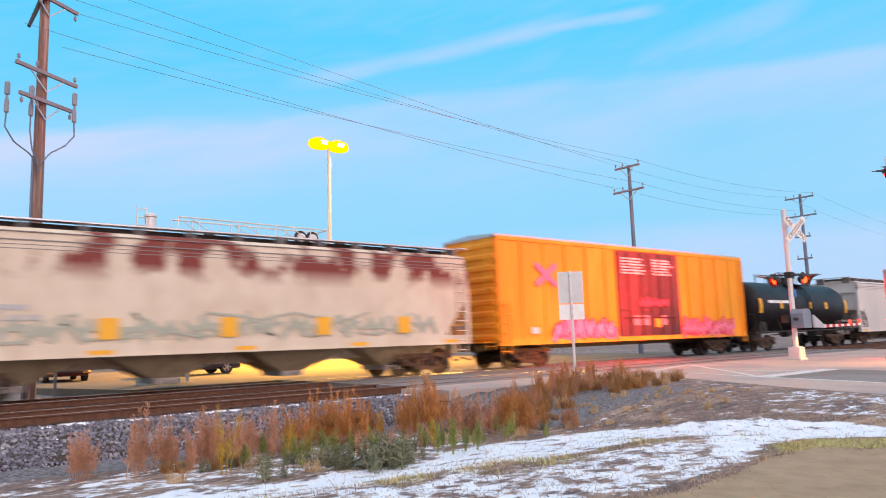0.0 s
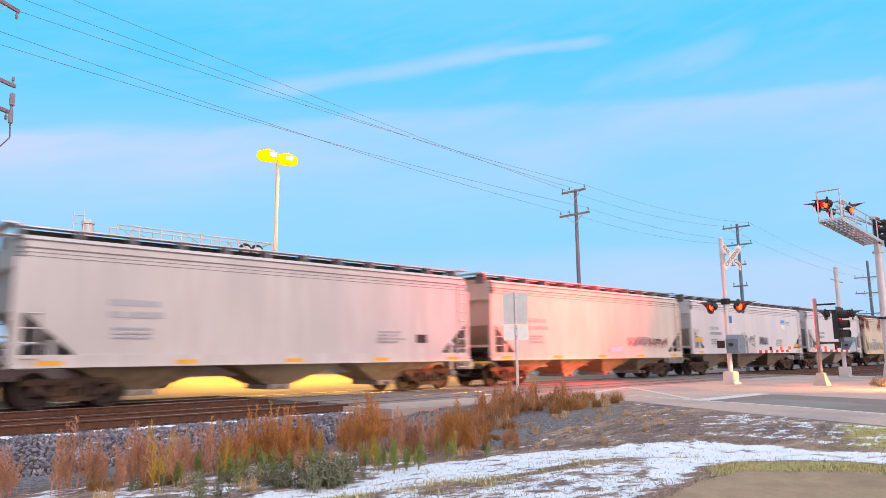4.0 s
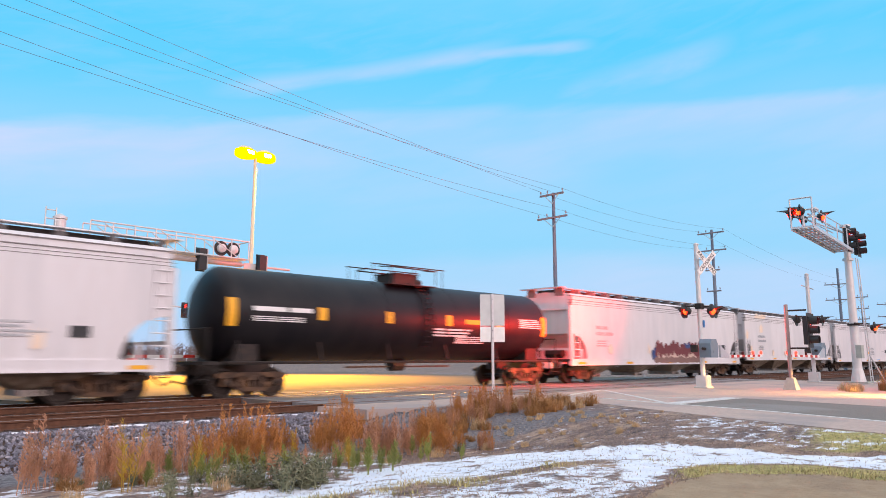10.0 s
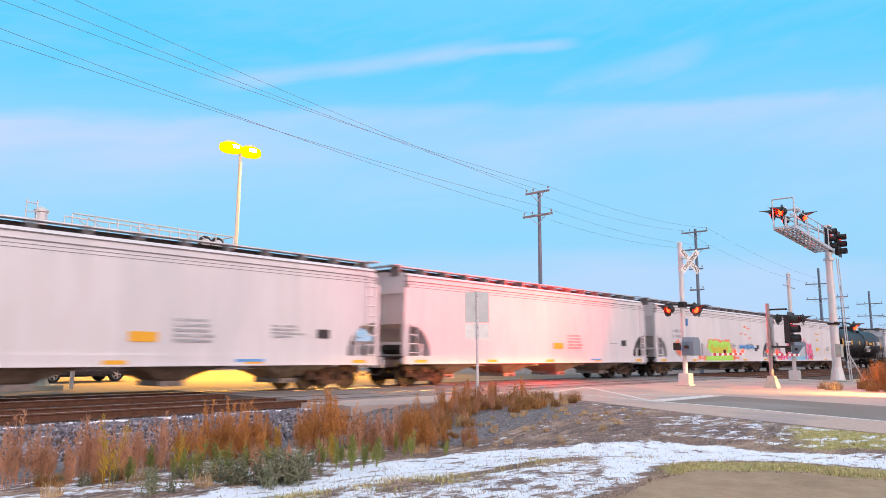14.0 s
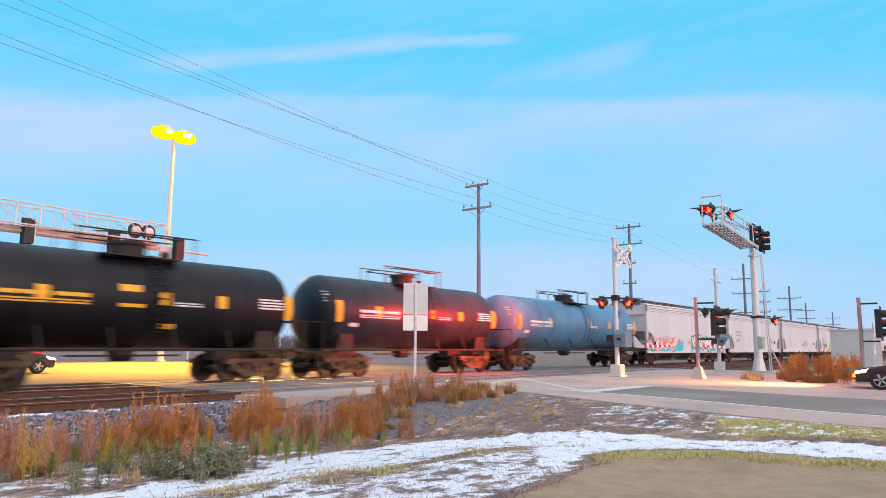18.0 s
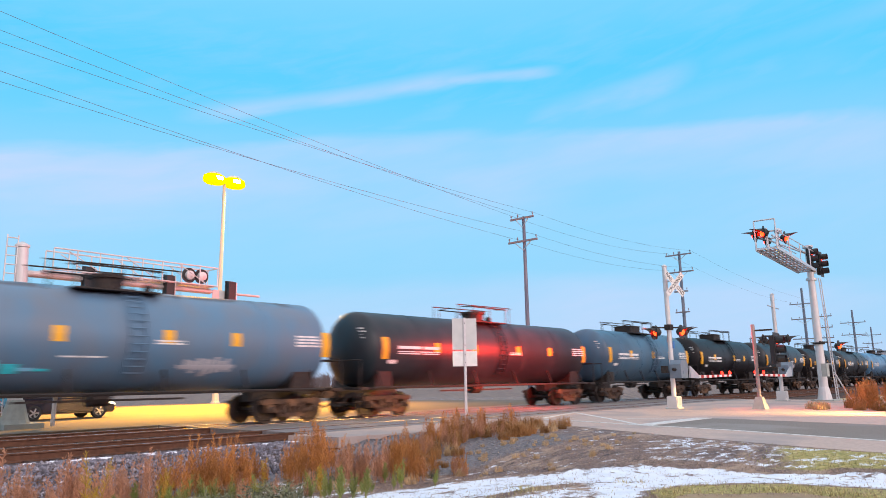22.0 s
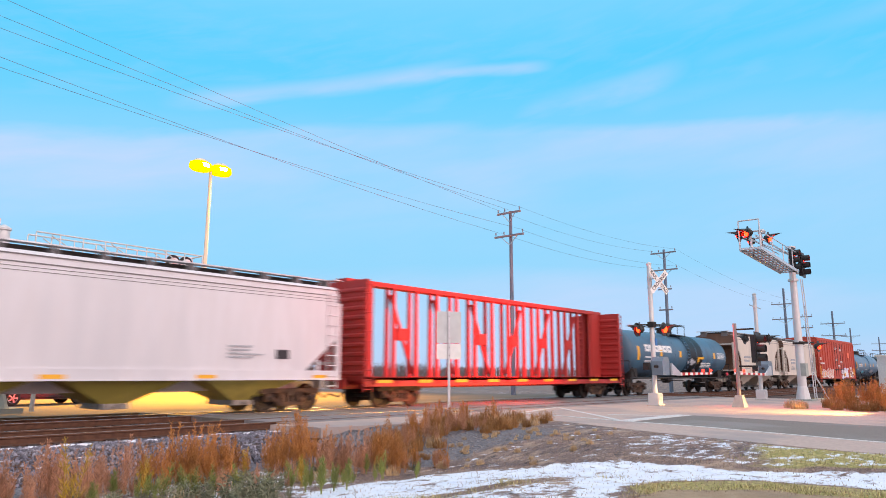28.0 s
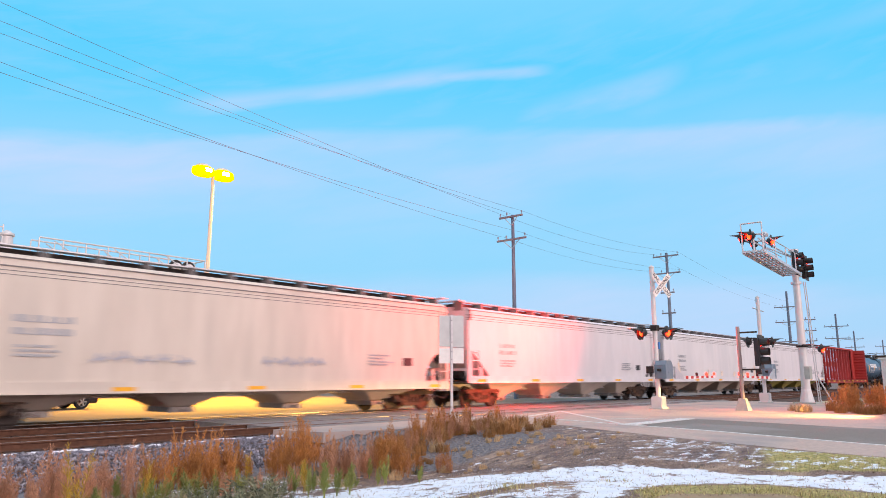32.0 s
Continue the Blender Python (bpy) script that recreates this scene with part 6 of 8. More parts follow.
# fuses, transformer cut-outs and hanging cables of the tall pole
for x in (-1.1, -0.35, 1.05):
    bm = bmesh.new()
    lathe(bm, [(0.05, 10.55), (0.09, 10.6), (0.09, 11.0), (0.05, 11.05)], 8, "z", (x, -0.3, 0))
    part("cutout_fuse", bm, porcelain, pole_a)
    bm = bmesh.new()
    lathe(bm, [(0.04, 9.9), (0.08, 9.95), (0.08, 10.3), (0.03, 10.55)], 8, "z", (x, -0.3, 0))
    part("hanging_insulator", bm, porcelain, pole_a)
bm = bmesh.new()
for x, zb in ((-1.1, 8.8), (-0.35, 8.6), (1.05, 8.9)):
    pts = [(x, -0.3, 9.9), (x * 1.02, -0.3, 9.4), (x * 0.75, -0.3, zb + 0.1), (x * 0.3, -0.28, zb - 0.25), (0.0, -0.26, zb - 0.7)]
    for p, q in zip(pts, pts[1:]):
        rod(bm, p, q, 0.025)
rod(bm, (-0.2, -0.18, 8.5), (-0.22, -0.2, 0), 0.045)
part("cable_drop", bm, wire_mat, pole_a)
bm = bmesh.new()
rod(bm, (-0.1, -0.2, 14.6), (-0.55, -0.4, 13.2), 0.09, 0.06, n=8)
part("arrester", bm, black_metal, pole_a)


def wire(name, points, r=0.012, label="thin overhead wire strung between utility poles"):
    """One unbroken round wire through the points."""
    bm = bmesh.new()
    rings = []
    for i, p in enumerate(points):
        d = (Vector(points[min(i + 1, len(points) - 1)]) - Vector(points[max(i - 1, 0)])).normalized()
        u = d.cross(Vector((0, 0, 1))).normalized()
        w = u.cross(d)
        rings.append([bm.verts.new(Vector(p) + (u * math.cos(k * math.pi / 2) + w * math.sin(k * math.pi / 2)) * r) for k in range(4)])
    for p, q in zip(rings, rings[1:]):
        for k in range(4):
            bm.faces.new((p[k], p[(k + 1) % 4], q[(k + 1) % 4], q[k]))
    return tagged(part(name, bm, wire_mat), label, "overhead wire", "overhead wires")


def sagging(a, b, sag, n=22):
    return [(a[0] + (b[0] - a[0]) * u, a[1] + (b[1] - a[1]) * u, a[2] + (b[2] - a[2]) * u - 4 * sag * u * (1 - u)) for u in (i / n for i in range(n + 1))]


def span(xa, ya, za, xb, yb, zb, sag, r=0.009):
    wire("overhead_wire", sagging((xa, POLE_Y + ya, za), (xb, POLE_Y + yb, zb), sag), r)


# the long first span, then on from pole to pole
for ya, za, yb, sag in ((-0.6, 15.2, 0.9, 0.25), (-0.2, 14.55, 0.2, 0.32), (0.6, 14.3, -0.9, 0.35)):
    span(4.45 + ya * 1.4, ya, za, 39.9, yb, 12.85, sag)
for ya, za in ((-0.5, 12.95), (0.5, 12.75)):
    span(4.45 + ya * 1.4, ya, za, 39.9, -ya * 2, 11.25, 0.35)
for y in (-0.9, 0.9):
    span(39.9, y, 12.85, 65.8, y * 1.3, 13.4, 0.5, 0.008)
    span(39.9, y, 11.25, 65.8, y * 1.3, 11.7, 0.5, 0.008)
    span(65.8, y * 1.3, 13.4, 105.5, y * 1.6, 11.4, 0.7, 0.008)
    span(-40, y, 14.6, 4.45, y * 0.7, 14.6, 0.6)


def sodium_lamp():
    lamp = thing("street_lamp", pose(LAMP[0], LAMP[1], -0.15) @ Matrix.Scale(1.61, 4), "tall pale street lamp with two glowing yellow sodium heads", "street lamp")
    bm = bmesh.new()
    rod(bm, (0, 0, 0), (0, 0, 12.0), 0.14, 0.075, n=12)
    lathe(bm, [(0.26, 0), (0.26, 0.08), (0.18, 0.1), (0.16, 0.5)], 12)
    part("pole", bm, sodium_paint, lamp)
    for s in (-1, 1):
        bm = bmesh.new()
        prev = None
        for i in range(7):
            u = i / 6
            p = (s * 0.28 * u, 0, 11.9 + 0.22 * math.sin(u * 1.6))
            if prev:
                rod(bm, prev, p, 0.04, n=8)
            prev = p
        part("arm", bm, sodium_paint, lamp)
        bm = bmesh.new()
        lathe(bm, [(0.04, 12.32), (0.22, 12.28), (0.30, 12.2), (0.30, 12.14)], 16, "z", (s * 0.6, 0, 0))
        for v in bm.verts:
            v.co.x = s * 0.6 + (v.co.x - s * 0.6) * 1.35
        head = part("head", bm, sodium_paint, lamp, smooth=True)
        # oversized glass: its yellow rim takes the place of bloom
        bm = bmesh.new()
        lathe(bm, [(0.30, 12.16), (0.44, 12.08), (0.47, 11.92), (0.46, 11.76), (0.36, 11.66), (0.04, 11.62)], 18, "z", (s * 0.6, 0, 0))
        for v in bm.verts:
            v.co.x = s * 0.6 + (v.co.x - s * 0.6) * 1.35
        part("refractor", bm, sodium_glow, head, "yellow lamp glass, enlarged to include its bloom", smooth=True)
        # white band added for the overexposed middle of the glare
        bm = bmesh.new()
        lathe(bm, [(0.40, 12.06), (0.482, 11.99), (0.49, 11.92), (0.482, 11.82), (0.40, 11.74)], 18, "z", (s * 0.57, 0, 0))
        part("lens_band", bm, sodium_glare_core, head, "white band shaped as the core of the lamp's glare", smooth=True)


sodium_lamp()


# ---- crossing signals ----
def flasher(parent, at, facing, lens):
    """One round crossing light: backplate, body, hood and lens; facing is the way it shines, in degrees round z."""
    m = pose(*at, 0, 0, facing)
    bm = bmesh.new()
    lathe(bm, [(0.30, 0.0), (0.305, 0.012), (0.30, 0.025)], 24, "y")
    lathe(bm, [(0.17, 0.02), (0.15, 0.16), (0.06, 0.22)], 16, "y")
    plate = part("backplate", bm, black_metal, parent, at=m, smooth=True)
    bm = bmesh.new()
    n = 12
    ring = []
    for k in range(n + 1):
        a = math.pi * (-0.04 + 1.08 * k / n)
        ring.append([bm.verts.new((math.cos(a) * r, y, math.sin(a) * r)) for r, y in ((0.19, 0.0), (0.19, -0.56 + 0.46 * abs(math.cos(a)) ** 1.5), (0.182, -0.56 + 0.46 * abs(math.cos(a)) ** 1.5), (0.182, 0.0))])
    for a, b in zip(ring, ring[1:]):
        for i in range(3):
            bm.faces.new((a[i], b[i], b[i + 1], a[i + 1]))
    part("hood", bm, hood_black, plate)
    bm = bmesh.new()
    lathe(bm, [(0.158, -0.012), (0.145, -0.065), (0.08, -0.11), (0.01, -0.125)], 18, "y")
    part("lens", bm, lens, plate, "glowing red lens" if lens is red_lens or lens is amber_lens else "", smooth=True)


def text_mesh(name, body, size_, mat, parent, at, spacing=1.0):
    cu = bpy.data.curves.new(name, "FONT")
    cu.body, cu.size, cu.align_x, cu.align_y, cu.extrude = body, size_, "CENTER", "CENTER", 0.002
    cu.space_character = spacing
    tmp = bpy.data.objects.new(name, cu)
    scene.collection.objects.link(tmp)
    dg = bpy.context.evaluated_depsgraph_get()
    me = bpy.data.meshes.new_from_object(tmp.evaluated_get(dg))
    bpy.data.objects.remove(tmp)
    me.materials.clear()
    me.materials.append(mat)
    ob = new(name, me)
    ob.parent = parent
    ob.matrix_basis = at
    return ob


def crossbuck(parent, at, facing):
    m0 = pose(*at, 0, 0, facing)
    for k, (tilt, text) in enumerate(((-45, "RAIL   ROAD"), (45, "CROSSING"))):
        bm = bmesh.new()
        box(bm, -0.66, 0.66, -0.006 - 0.012 * k, 0.004 - 0.012 * k, -0.125, 0.125)
        m = m0 @ pose(0, 0, 0, 0, -tilt, 0)
        blade = part("crossbuck_blade", bm, white_paint, parent, "white blade with black lettering", at=m)
        text_mesh("lettering", text, 0.225, black_mark, blade, pose(0, -0.012 - 0.012 * k, 0, 90, 0, 0), 1.0)


def gate_arm(parent, base, tip, n):
    """A red and white striped arm with three small red lamps on top."""
    a, b = Vector(base), Vector(tip)
    for i in range(n):
        bm = bmesh.new()
        beam(bm, a.lerp(b, i / n), a.lerp(b, (i + 1) / n), 0.045, 0.13 - 0.04 * i / n)
        part("gate_stripe", bm, red_paint if i % 2 else white_paint, parent)
    for u in (0.42, 0.72, 0.97):
        bm = bmesh.new()
        p = a.lerp(b, u)
        lathe(bm, [(0.05, 0.0), (0.06, 0.02), (0.06, 0.12), (0.03, 0.15)], 8, "z", (p.x, p.y, p.z + 0.06))
        part("gate_lamp", bm, red_lens if u != 0.42 else dark_lens, parent)


def gate_box(parent, x, y, z):
    bm = bmesh.new()
    prism(bm, [(-0.34, -0.36), (0.34, -0.36), (0.36, 0.22), (0.22, 0.4), (-0.22, 0.4), (-0.36, 0.22)], -0.25, 0.25)
    for v in bm.verts:
        v.co += Vector((x, y, z))
    box(bm, x - 0.14, x + 0.14, y - 0.262, y - 0.25, z - 0.18, z - 0.05)
    gb = part("gate_mechanism", bm, grey_box, parent)
    bm = bmesh.new()
    rod(bm, (x - 0.55, y, z), (x + 0.55, y, z), 0.06, n=8)
    box(bm, x - 0.62, x - 0.44, y + 0.25, y + 0.5, z - 0.14, z + 0.16)
    part("counterweight", bm, steel_dark, gb)


grey_box = material("blue_grey_cabinet", (0.20, 0.26, 0.32), 0.5, 0.2, second=(0.15, 0.19, 0.24), scale=4, amount=0.5, bump=0.03)


def crossing_signal(x, y, high, label, full=True, arm=None, lights_z=3.4):
    sig = thing("crossing_signal", pose(0, 0, 0), label, "crossing signal", "crossing signals")
    bm = bmesh.new()
    rod(bm, (x, y, 0.25), (x, y, high), 0.10, n=14)
    lathe(bm, [(0.12, high), (0.12, high + 0.03), (0.05, high + 0.09)], 12, "z", (x, y, 0))
    part("mast", bm, alu, sig, smooth=True)
    bm = bmesh.new()
    box(bm, x - 0.24, x + 0.24, y - 0.24, y + 0.24, 0.05, 0.5)
    bmesh.ops.bevel(bm, geom=bm.edges[:], offset=0.03, segments=2, affect="EDGES")
    box(bm, x - 0.28, x + 0.28, y - 0.28, y + 0.28, 0.0, 0.05)
    base = part("base", bm, alu, sig)
    bm = bmesh.new()
    box(bm, x - 0.17, x + 0.17, y - 0.256, y - 0.24, 0.12, 0.44)
    part("cover_plate", bm, galv, base)
    bm = bmesh.new()
    box(bm, x - 0.3, x + 0.3, y - 0.3, y + 0.3, -0.2, 0.0)
    part("foundation", bm, found_conc, sig)
    # crossarm with two lights facing each way
    bm = bmesh.new()
    rod(bm, (x - 0.5, y + 0.5, lights_z), (x + 0.75, y - 0.42, lights_z), 0.035, n=8)
    box(bm, x - 0.16, x + 0.16, y - 0.13, y + 0.13, lights_z - 0.12, lights_z + 0.12)
    for dx, dy in ((-0.42, 0.40), (0.30, -0.40), (0.72, -0.38), (-0.2, 0.60)):
        rod(bm, (x + dx, y + dy, lights_z + 0.02), (x + dx, y + dy, lights_z - 0.2), 0.04, n=8)
    rod(bm, (x, y, lights_z), (x - 0.2, y + 0.62, lights_z), 0.03, n=8)
    part("light_arm", bm, steel_dark, sig)
    for dx, dy, way, lens in ((-0.42, 0.40, -146, amber_lens), (0.30, -0.42, 0, amber_lens), (0.72, -0.40, 8, dark_lens), (-0.2, 0.62, 180, red_lens)):
        if full or way > 0:
            flasher(sig, (x + dx, y + dy, lights_z - 0.2), way, lens if full else dark_lens)
    if full:
        for z in (high - 0.65, high - 1.05):
            bm = bmesh.new()
            lathe(bm, [(0.115, z - 0.03), (0.115, z + 0.03)], 12, "z", (x, y, 0))
            rod(bm, (x, y, z), (x, y - 0.32, z), 0.025)
            part("bracket", bm, galv, sig)
        crossbuck(sig, (x + 0.05, y - 0.40, high - 0.80), -22)
    else:
        bm = bmesh.new()
        rod(bm, (x - 0.9, y, high - 0.62), (x + 0.9, y, high - 0.70), 0.03, n=8)
        lathe(bm, [(0.07, high - 0.35), (0.11, high - 0.3), (0.11, high - 0.12), (0.04, high + 0.1)], 12, "z", (x, y, 0))
        part("bell", bm, galv, sig)
    gate_box(sig, x - 0.05, y - 0.32, 1.6)
    if arm:
        bm = bmesh.new()
        sgn = 1 if arm > x else -1
        prism(bm, [(x + sgn * 0.3, 1.75), (x + sgn * 0.3, 1.25), (x + sgn * 1.15, 1.22), (x + sgn * 1.15, 1.36)], y - 0.68, y - 0.60)
        part("arm_bracket", bm, galv, sig)
        gate_arm(sig, (x + sgn * 1.1, y - 0.64, 1.29), (arm, y - 0.64, 1.33), 13)
    bm = bmesh.new()
    box(bm, x - 0.02, x + 0.13, y - 0.15, y - 0.12, 2.5, 2.8)
    part("notice", bm, blue_sign, sig)
    return sig


blue_sign = material("blue_notice", (0.05, 0.20, 0.50), 0.5, 0.0, bump=0.0)
crossing_signal(29.08, 13.23, 6.05, "silver crossing signal with white crossbuck, red lights and lowered gate", arm=34.0)
crossing_signal(40.23, 12.3, 5.6, "silver crossing signal with a bell, red lights and lowered gate", full=False, arm=34.4)


def traffic_head(parent, at, facing=0, lit=0):
    """A black three-lamp traffic signal with tunnel visors; the lamp counted from the top glows red."""
    m = pose(*at, 0, 0, facing)
    bm = bmesh.new()
    box(bm, -0.19, 0.19, 0.0, 0.22, -0.56, 0.56)
    box(bm, -0.30, 0.30, 0.02, 0.035, -0.68, 0.68)
    head = part("signal_head", bm, black_metal, parent, at=m)
    for i in range(3):
        z = 0.37 - 0.37 * i
        bm = bmesh.new()
        ring = []
        for k in range(11):
            a = math.pi * (-0.3 + 1.6 * k / 10)
            ring.append([bm.verts.new((math.cos(a) * r, y, z + math.sin(a) * r)) for r, y in ((0.165, 0.0), (0.165, -0.30), (0.158, -0.30), (0.158, 0.0))])
        for a, b in zip(ring, ring[1:]):
            for j in range(3):
                bm.faces.new((a[j], b[j], b[j + 1], a[j + 1]))
        part("visor", bm, black_metal, head)
        bm = bmesh.new()
        lathe(bm, [(0.15, -0.005), (0.12, -0.03), (0.02, -0.045)], 16, "y", (0, 0, z))
        part("lamp_lens", bm, red_lens if i == lit else dark_lens, head, "glowing red lamp" if i == lit else "", smooth=True)
    return head


dull_steel = material("dull_brown_steel", (0.26, 0.22, 0.22), 0.6, 0.2, second=(0.36, 0.30, 0.30), scale=3, amount=0.5, bump=0.02)


def signal_post(x, y, z0, high, label, side=-0.62):
    post = thing("traffic_signal", pose(0, 0, 0), label, "traffic signal", "traffic signals")
    bm = bmesh.new()
    rod(bm, (x, y, z0 + 0.5), (x, y, z0 + high), 0.075, n=12)
    part("post", bm, dull_steel, post, smooth=True)
    bm = bmesh.new()
    t = [bm.verts.new((x + i * 0.13, y + j * 0.13, z0 + 0.5)) for i, j in ((-1, -1), (1, -1), (1, 1), (-1, 1))]
    b = [bm.verts.new((x + i * 0.26, y + j * 0.26, z0)) for i, j in ((-1, -1), (1, -1), (1, 1), (-1, 1))]
    for q in range(4):
        bm.faces.new((b[q], b[(q + 1) % 4], t[(q + 1) % 4], t[q]))
    bm.faces.new(t)
    bm.faces.new(b[::-1])
    part("pedestal", bm, found_conc, post)
    for z in (high - 0.25, high - 1.75):
        bm = bmesh.new()
        rod(bm, (x, y, z0 + z), (x, y + side, z0 + z), 0.035, n=8)
        part("mounting_arm", bm, steel_dark, post)
    traffic_head(post, (x + 0.05, y + side - 0.1, z0 + high - 1.05))
    return post


signal_post(29.95, 10.03, -0.05, 3.4, "galvanised post with a black traffic signal showing red", side=-0.75)
right_post = signal_post(32.6, 4.4, -0.12, 3.4, "dark post with a black traffic signal showing red and white signs", side=-0.65)
for z, h, w in ((1.75, 0.5, 0.6), (1.05, 0.6, 0.42)):
    bm = bmesh.new()
    box(bm, 32.75, 32.75 + w, 4.0, 4.02, z, z + h)
    pl = part("sign_plate", bm, white_paint, right_post)
    bm = bmesh.new()
    box(bm, 32.75 + w * 0.3, 32.75 + w * 0.62, 3.994, 4.0, z + h * 0.25, z + h * 0.4)
    box(bm, 32.75 + w * 0.5, 32.75 + w * 0.6, 3.994, 4.0, z + h * 0.4, z + h * 0.7)
    part("sign_symbol", bm, black_mark, pl)


def cantilever():
    c = thing("cantilever_signal", pose(0, 0, 0), "silver cantilever with red crossing lights, walkway and black traffic signals", "crossing signal", "crossing signals")
    x, y = 40.4, 10.3
    bm = bmesh.new()
    rod(bm, (x, y, 0.55), (x, y, 8.0), 0.22, 0.15, n=18)
    part("mast", bm, alu, c, smooth=True)
    bm = bmesh.new()
    lathe(bm, [(0.36, 0.0), (0.34, 0.1), (0.25, 0.6), (0.22, 0.7)], 14, "z", (x, y, 0))
    part("skirt", bm, alu, c)
    bm = bmesh.new()
    box(bm, x - 0.55, x + 0.55, y - 0.55, y + 0.55, -0.25, 0.04)
    part("foundation", bm, found_conc, c)
    tip = Vector((31.2, 9.55, 6.62))
    root = Vector((39.8, 10.3, 6.62))
    # walkway grating with its edge rails
    d = (tip - root).normalized()
    s = Vector((-d.y, d.x, 0)) * 0.42
    bm = bmesh.new()
    for k in (-1, 1):
        beam(bm, root + s * k, tip + s * k, 0.06, 0.14)
    for i in range(12):
        p = root.lerp(tip, i / 11)
        beam(bm, p - s, p + s, 0.05, 0.06)
    part("walkway_frame", bm, galv, c)
    bm = bmesh.new()
    for i in range(5):
        q = s * (-0.8 + 0.4 * i)
        beam(bm, root + q + Vector((0, 0, 0.05)), tip + q + Vector((0, 0, 0.05)), 0.11, 0.02)
    part("grating", bm, galv, c)
    bm = bmesh.new()
    for k in (-1, 1):
        beam(bm, Vector((x, y, 7.6)), tip + Vector((0, 0, 0.55)) + s * k * 0.6, 0.06, 0.06)
        for i in range(4):
            p = root.lerp(tip, 0.15 + i * 0.28) + s * k
            rod(bm, p, p + Vector((0, 0, 0.95 - 0.1 * i)), 0.025)
        rod(bm, root + s * k + Vector((0, 0, 1.0)), tip + s * k + Vector((0, 0, 0.75)), 0.025)
    rod(bm, tip + s, tip + s + Vector((0, 0, 1.25)), 0.03)
    rod(bm, tip - s, tip - s + Vector((0, 0, 1.25)), 0.03)
    rod(bm, tip + s + Vector((0, 0, 1.25)), tip - s + Vector((0, 0, 1.25)), 0.03)
    part("handrail", bm, galv, c)
    for k, (u, zz) in enumerate(((0.97, 0.78), (0.72, 0.86))):
        p = root.lerp(tip, u)
        bm = bmesh.new()
        rod(bm, p, p + Vector((0, 0, zz + 0.15)), 0.05, n=8)
        rod(bm, p + Vector((0, -0.5, zz)), p + Vector((0, 0.5, zz)), 0.04, n=8)
        part("light_stand", bm, galv, c)
        flasher(c, p + Vector((0.08, -0.3, zz - 0.05)) if k else p + Vector((-0.1, 0.1, zz - 0.05)), 5 if k else -152, amber_lens)
        flasher(c, p + Vector((0, 0.5, zz - 0.1)), 180, red_lens)
    bm = bmesh.new()
    lathe(bm, [(0.04, 0.0), (0.16, 0.05), (0.18, 0.14), (0.08, 0.25)], 14, "z", root.lerp(tip, 0.70) + Vector((0, 0, 1.05)))
    part("bell", bm, galv, c)
    traffic_head(c, (x - 0.55, y - 0.30, 7.25))
    traffic_head(c, (x + 0.35, y - 0.50, 7.05))
    for z in (6.7, 7.75):
        bm = bmesh.new()
        rod(bm, (x, y, z), (x - 0.55, y - 0.2, z), 0.035)
        rod(bm, (x, y, z - 0.1), (x + 0.35, y - 0.4, z - 0.1), 0.035)
        part("mounting_arm", bm, galv, c)
    for z in (6.25, 8.0):
        bm = bmesh.new()
        lathe(bm, [(0.18, z - 0.06), (0.26, z - 0.06), (0.26, z + 0.06), (0.18, z + 0.06)], 14, "z", (x, y, 0))
        part("collar", bm, galv, c)
    bm = bmesh.new()
    lathe(bm, [(0.29, 2.85), (0.29, 2.95)], 14, "z", (x, y, 0))
    rod(bm, (x - 0.6, y - 0.2, 2.95), (x + 0.9, y - 0.5, 2.95), 0.035)
    part("light_arm", bm, steel_dark, c)
    flasher(c, (x + 0.8, y - 0.75, 2.75), 0, amber_lens)
    bm = bmesh.new()
    box(bm, x - 0.85, x - 0.38, y - 0.45, y - 0.2, 1.2, 1.85)
    part("junction_box", bm, found_conc, c)
    bm = bmesh.new()
    for k in (-1, 1):
        rod(bm, (x + 0.45 + k * 0.2, y - 0.5, 0.0), (x + 0.22 + k * 0.18, y - 0.35, 6.3), 0.025)
    for i in range(18):
        z = 0.3 + i * 0.33
        u = z / 6.3
        rod(bm, (x + 0.45 - 0.2 - 0.21 * u, y - 0.5 + 0.15 * u, z), (x + 0.45 + 0.2 - 0.25 * u, y - 0.5 + 0.15 * u, z), 0.016)
    part("ladder", bm, galv, c)
    bm = bmesh.new()
    rod(bm, (x + 0.5, y - 0.45, 1.4), (x + 1.3, y - 0.9, 0.0), 0.04, n=8)
    part("conduit", bm, galv, c)


cantilever()


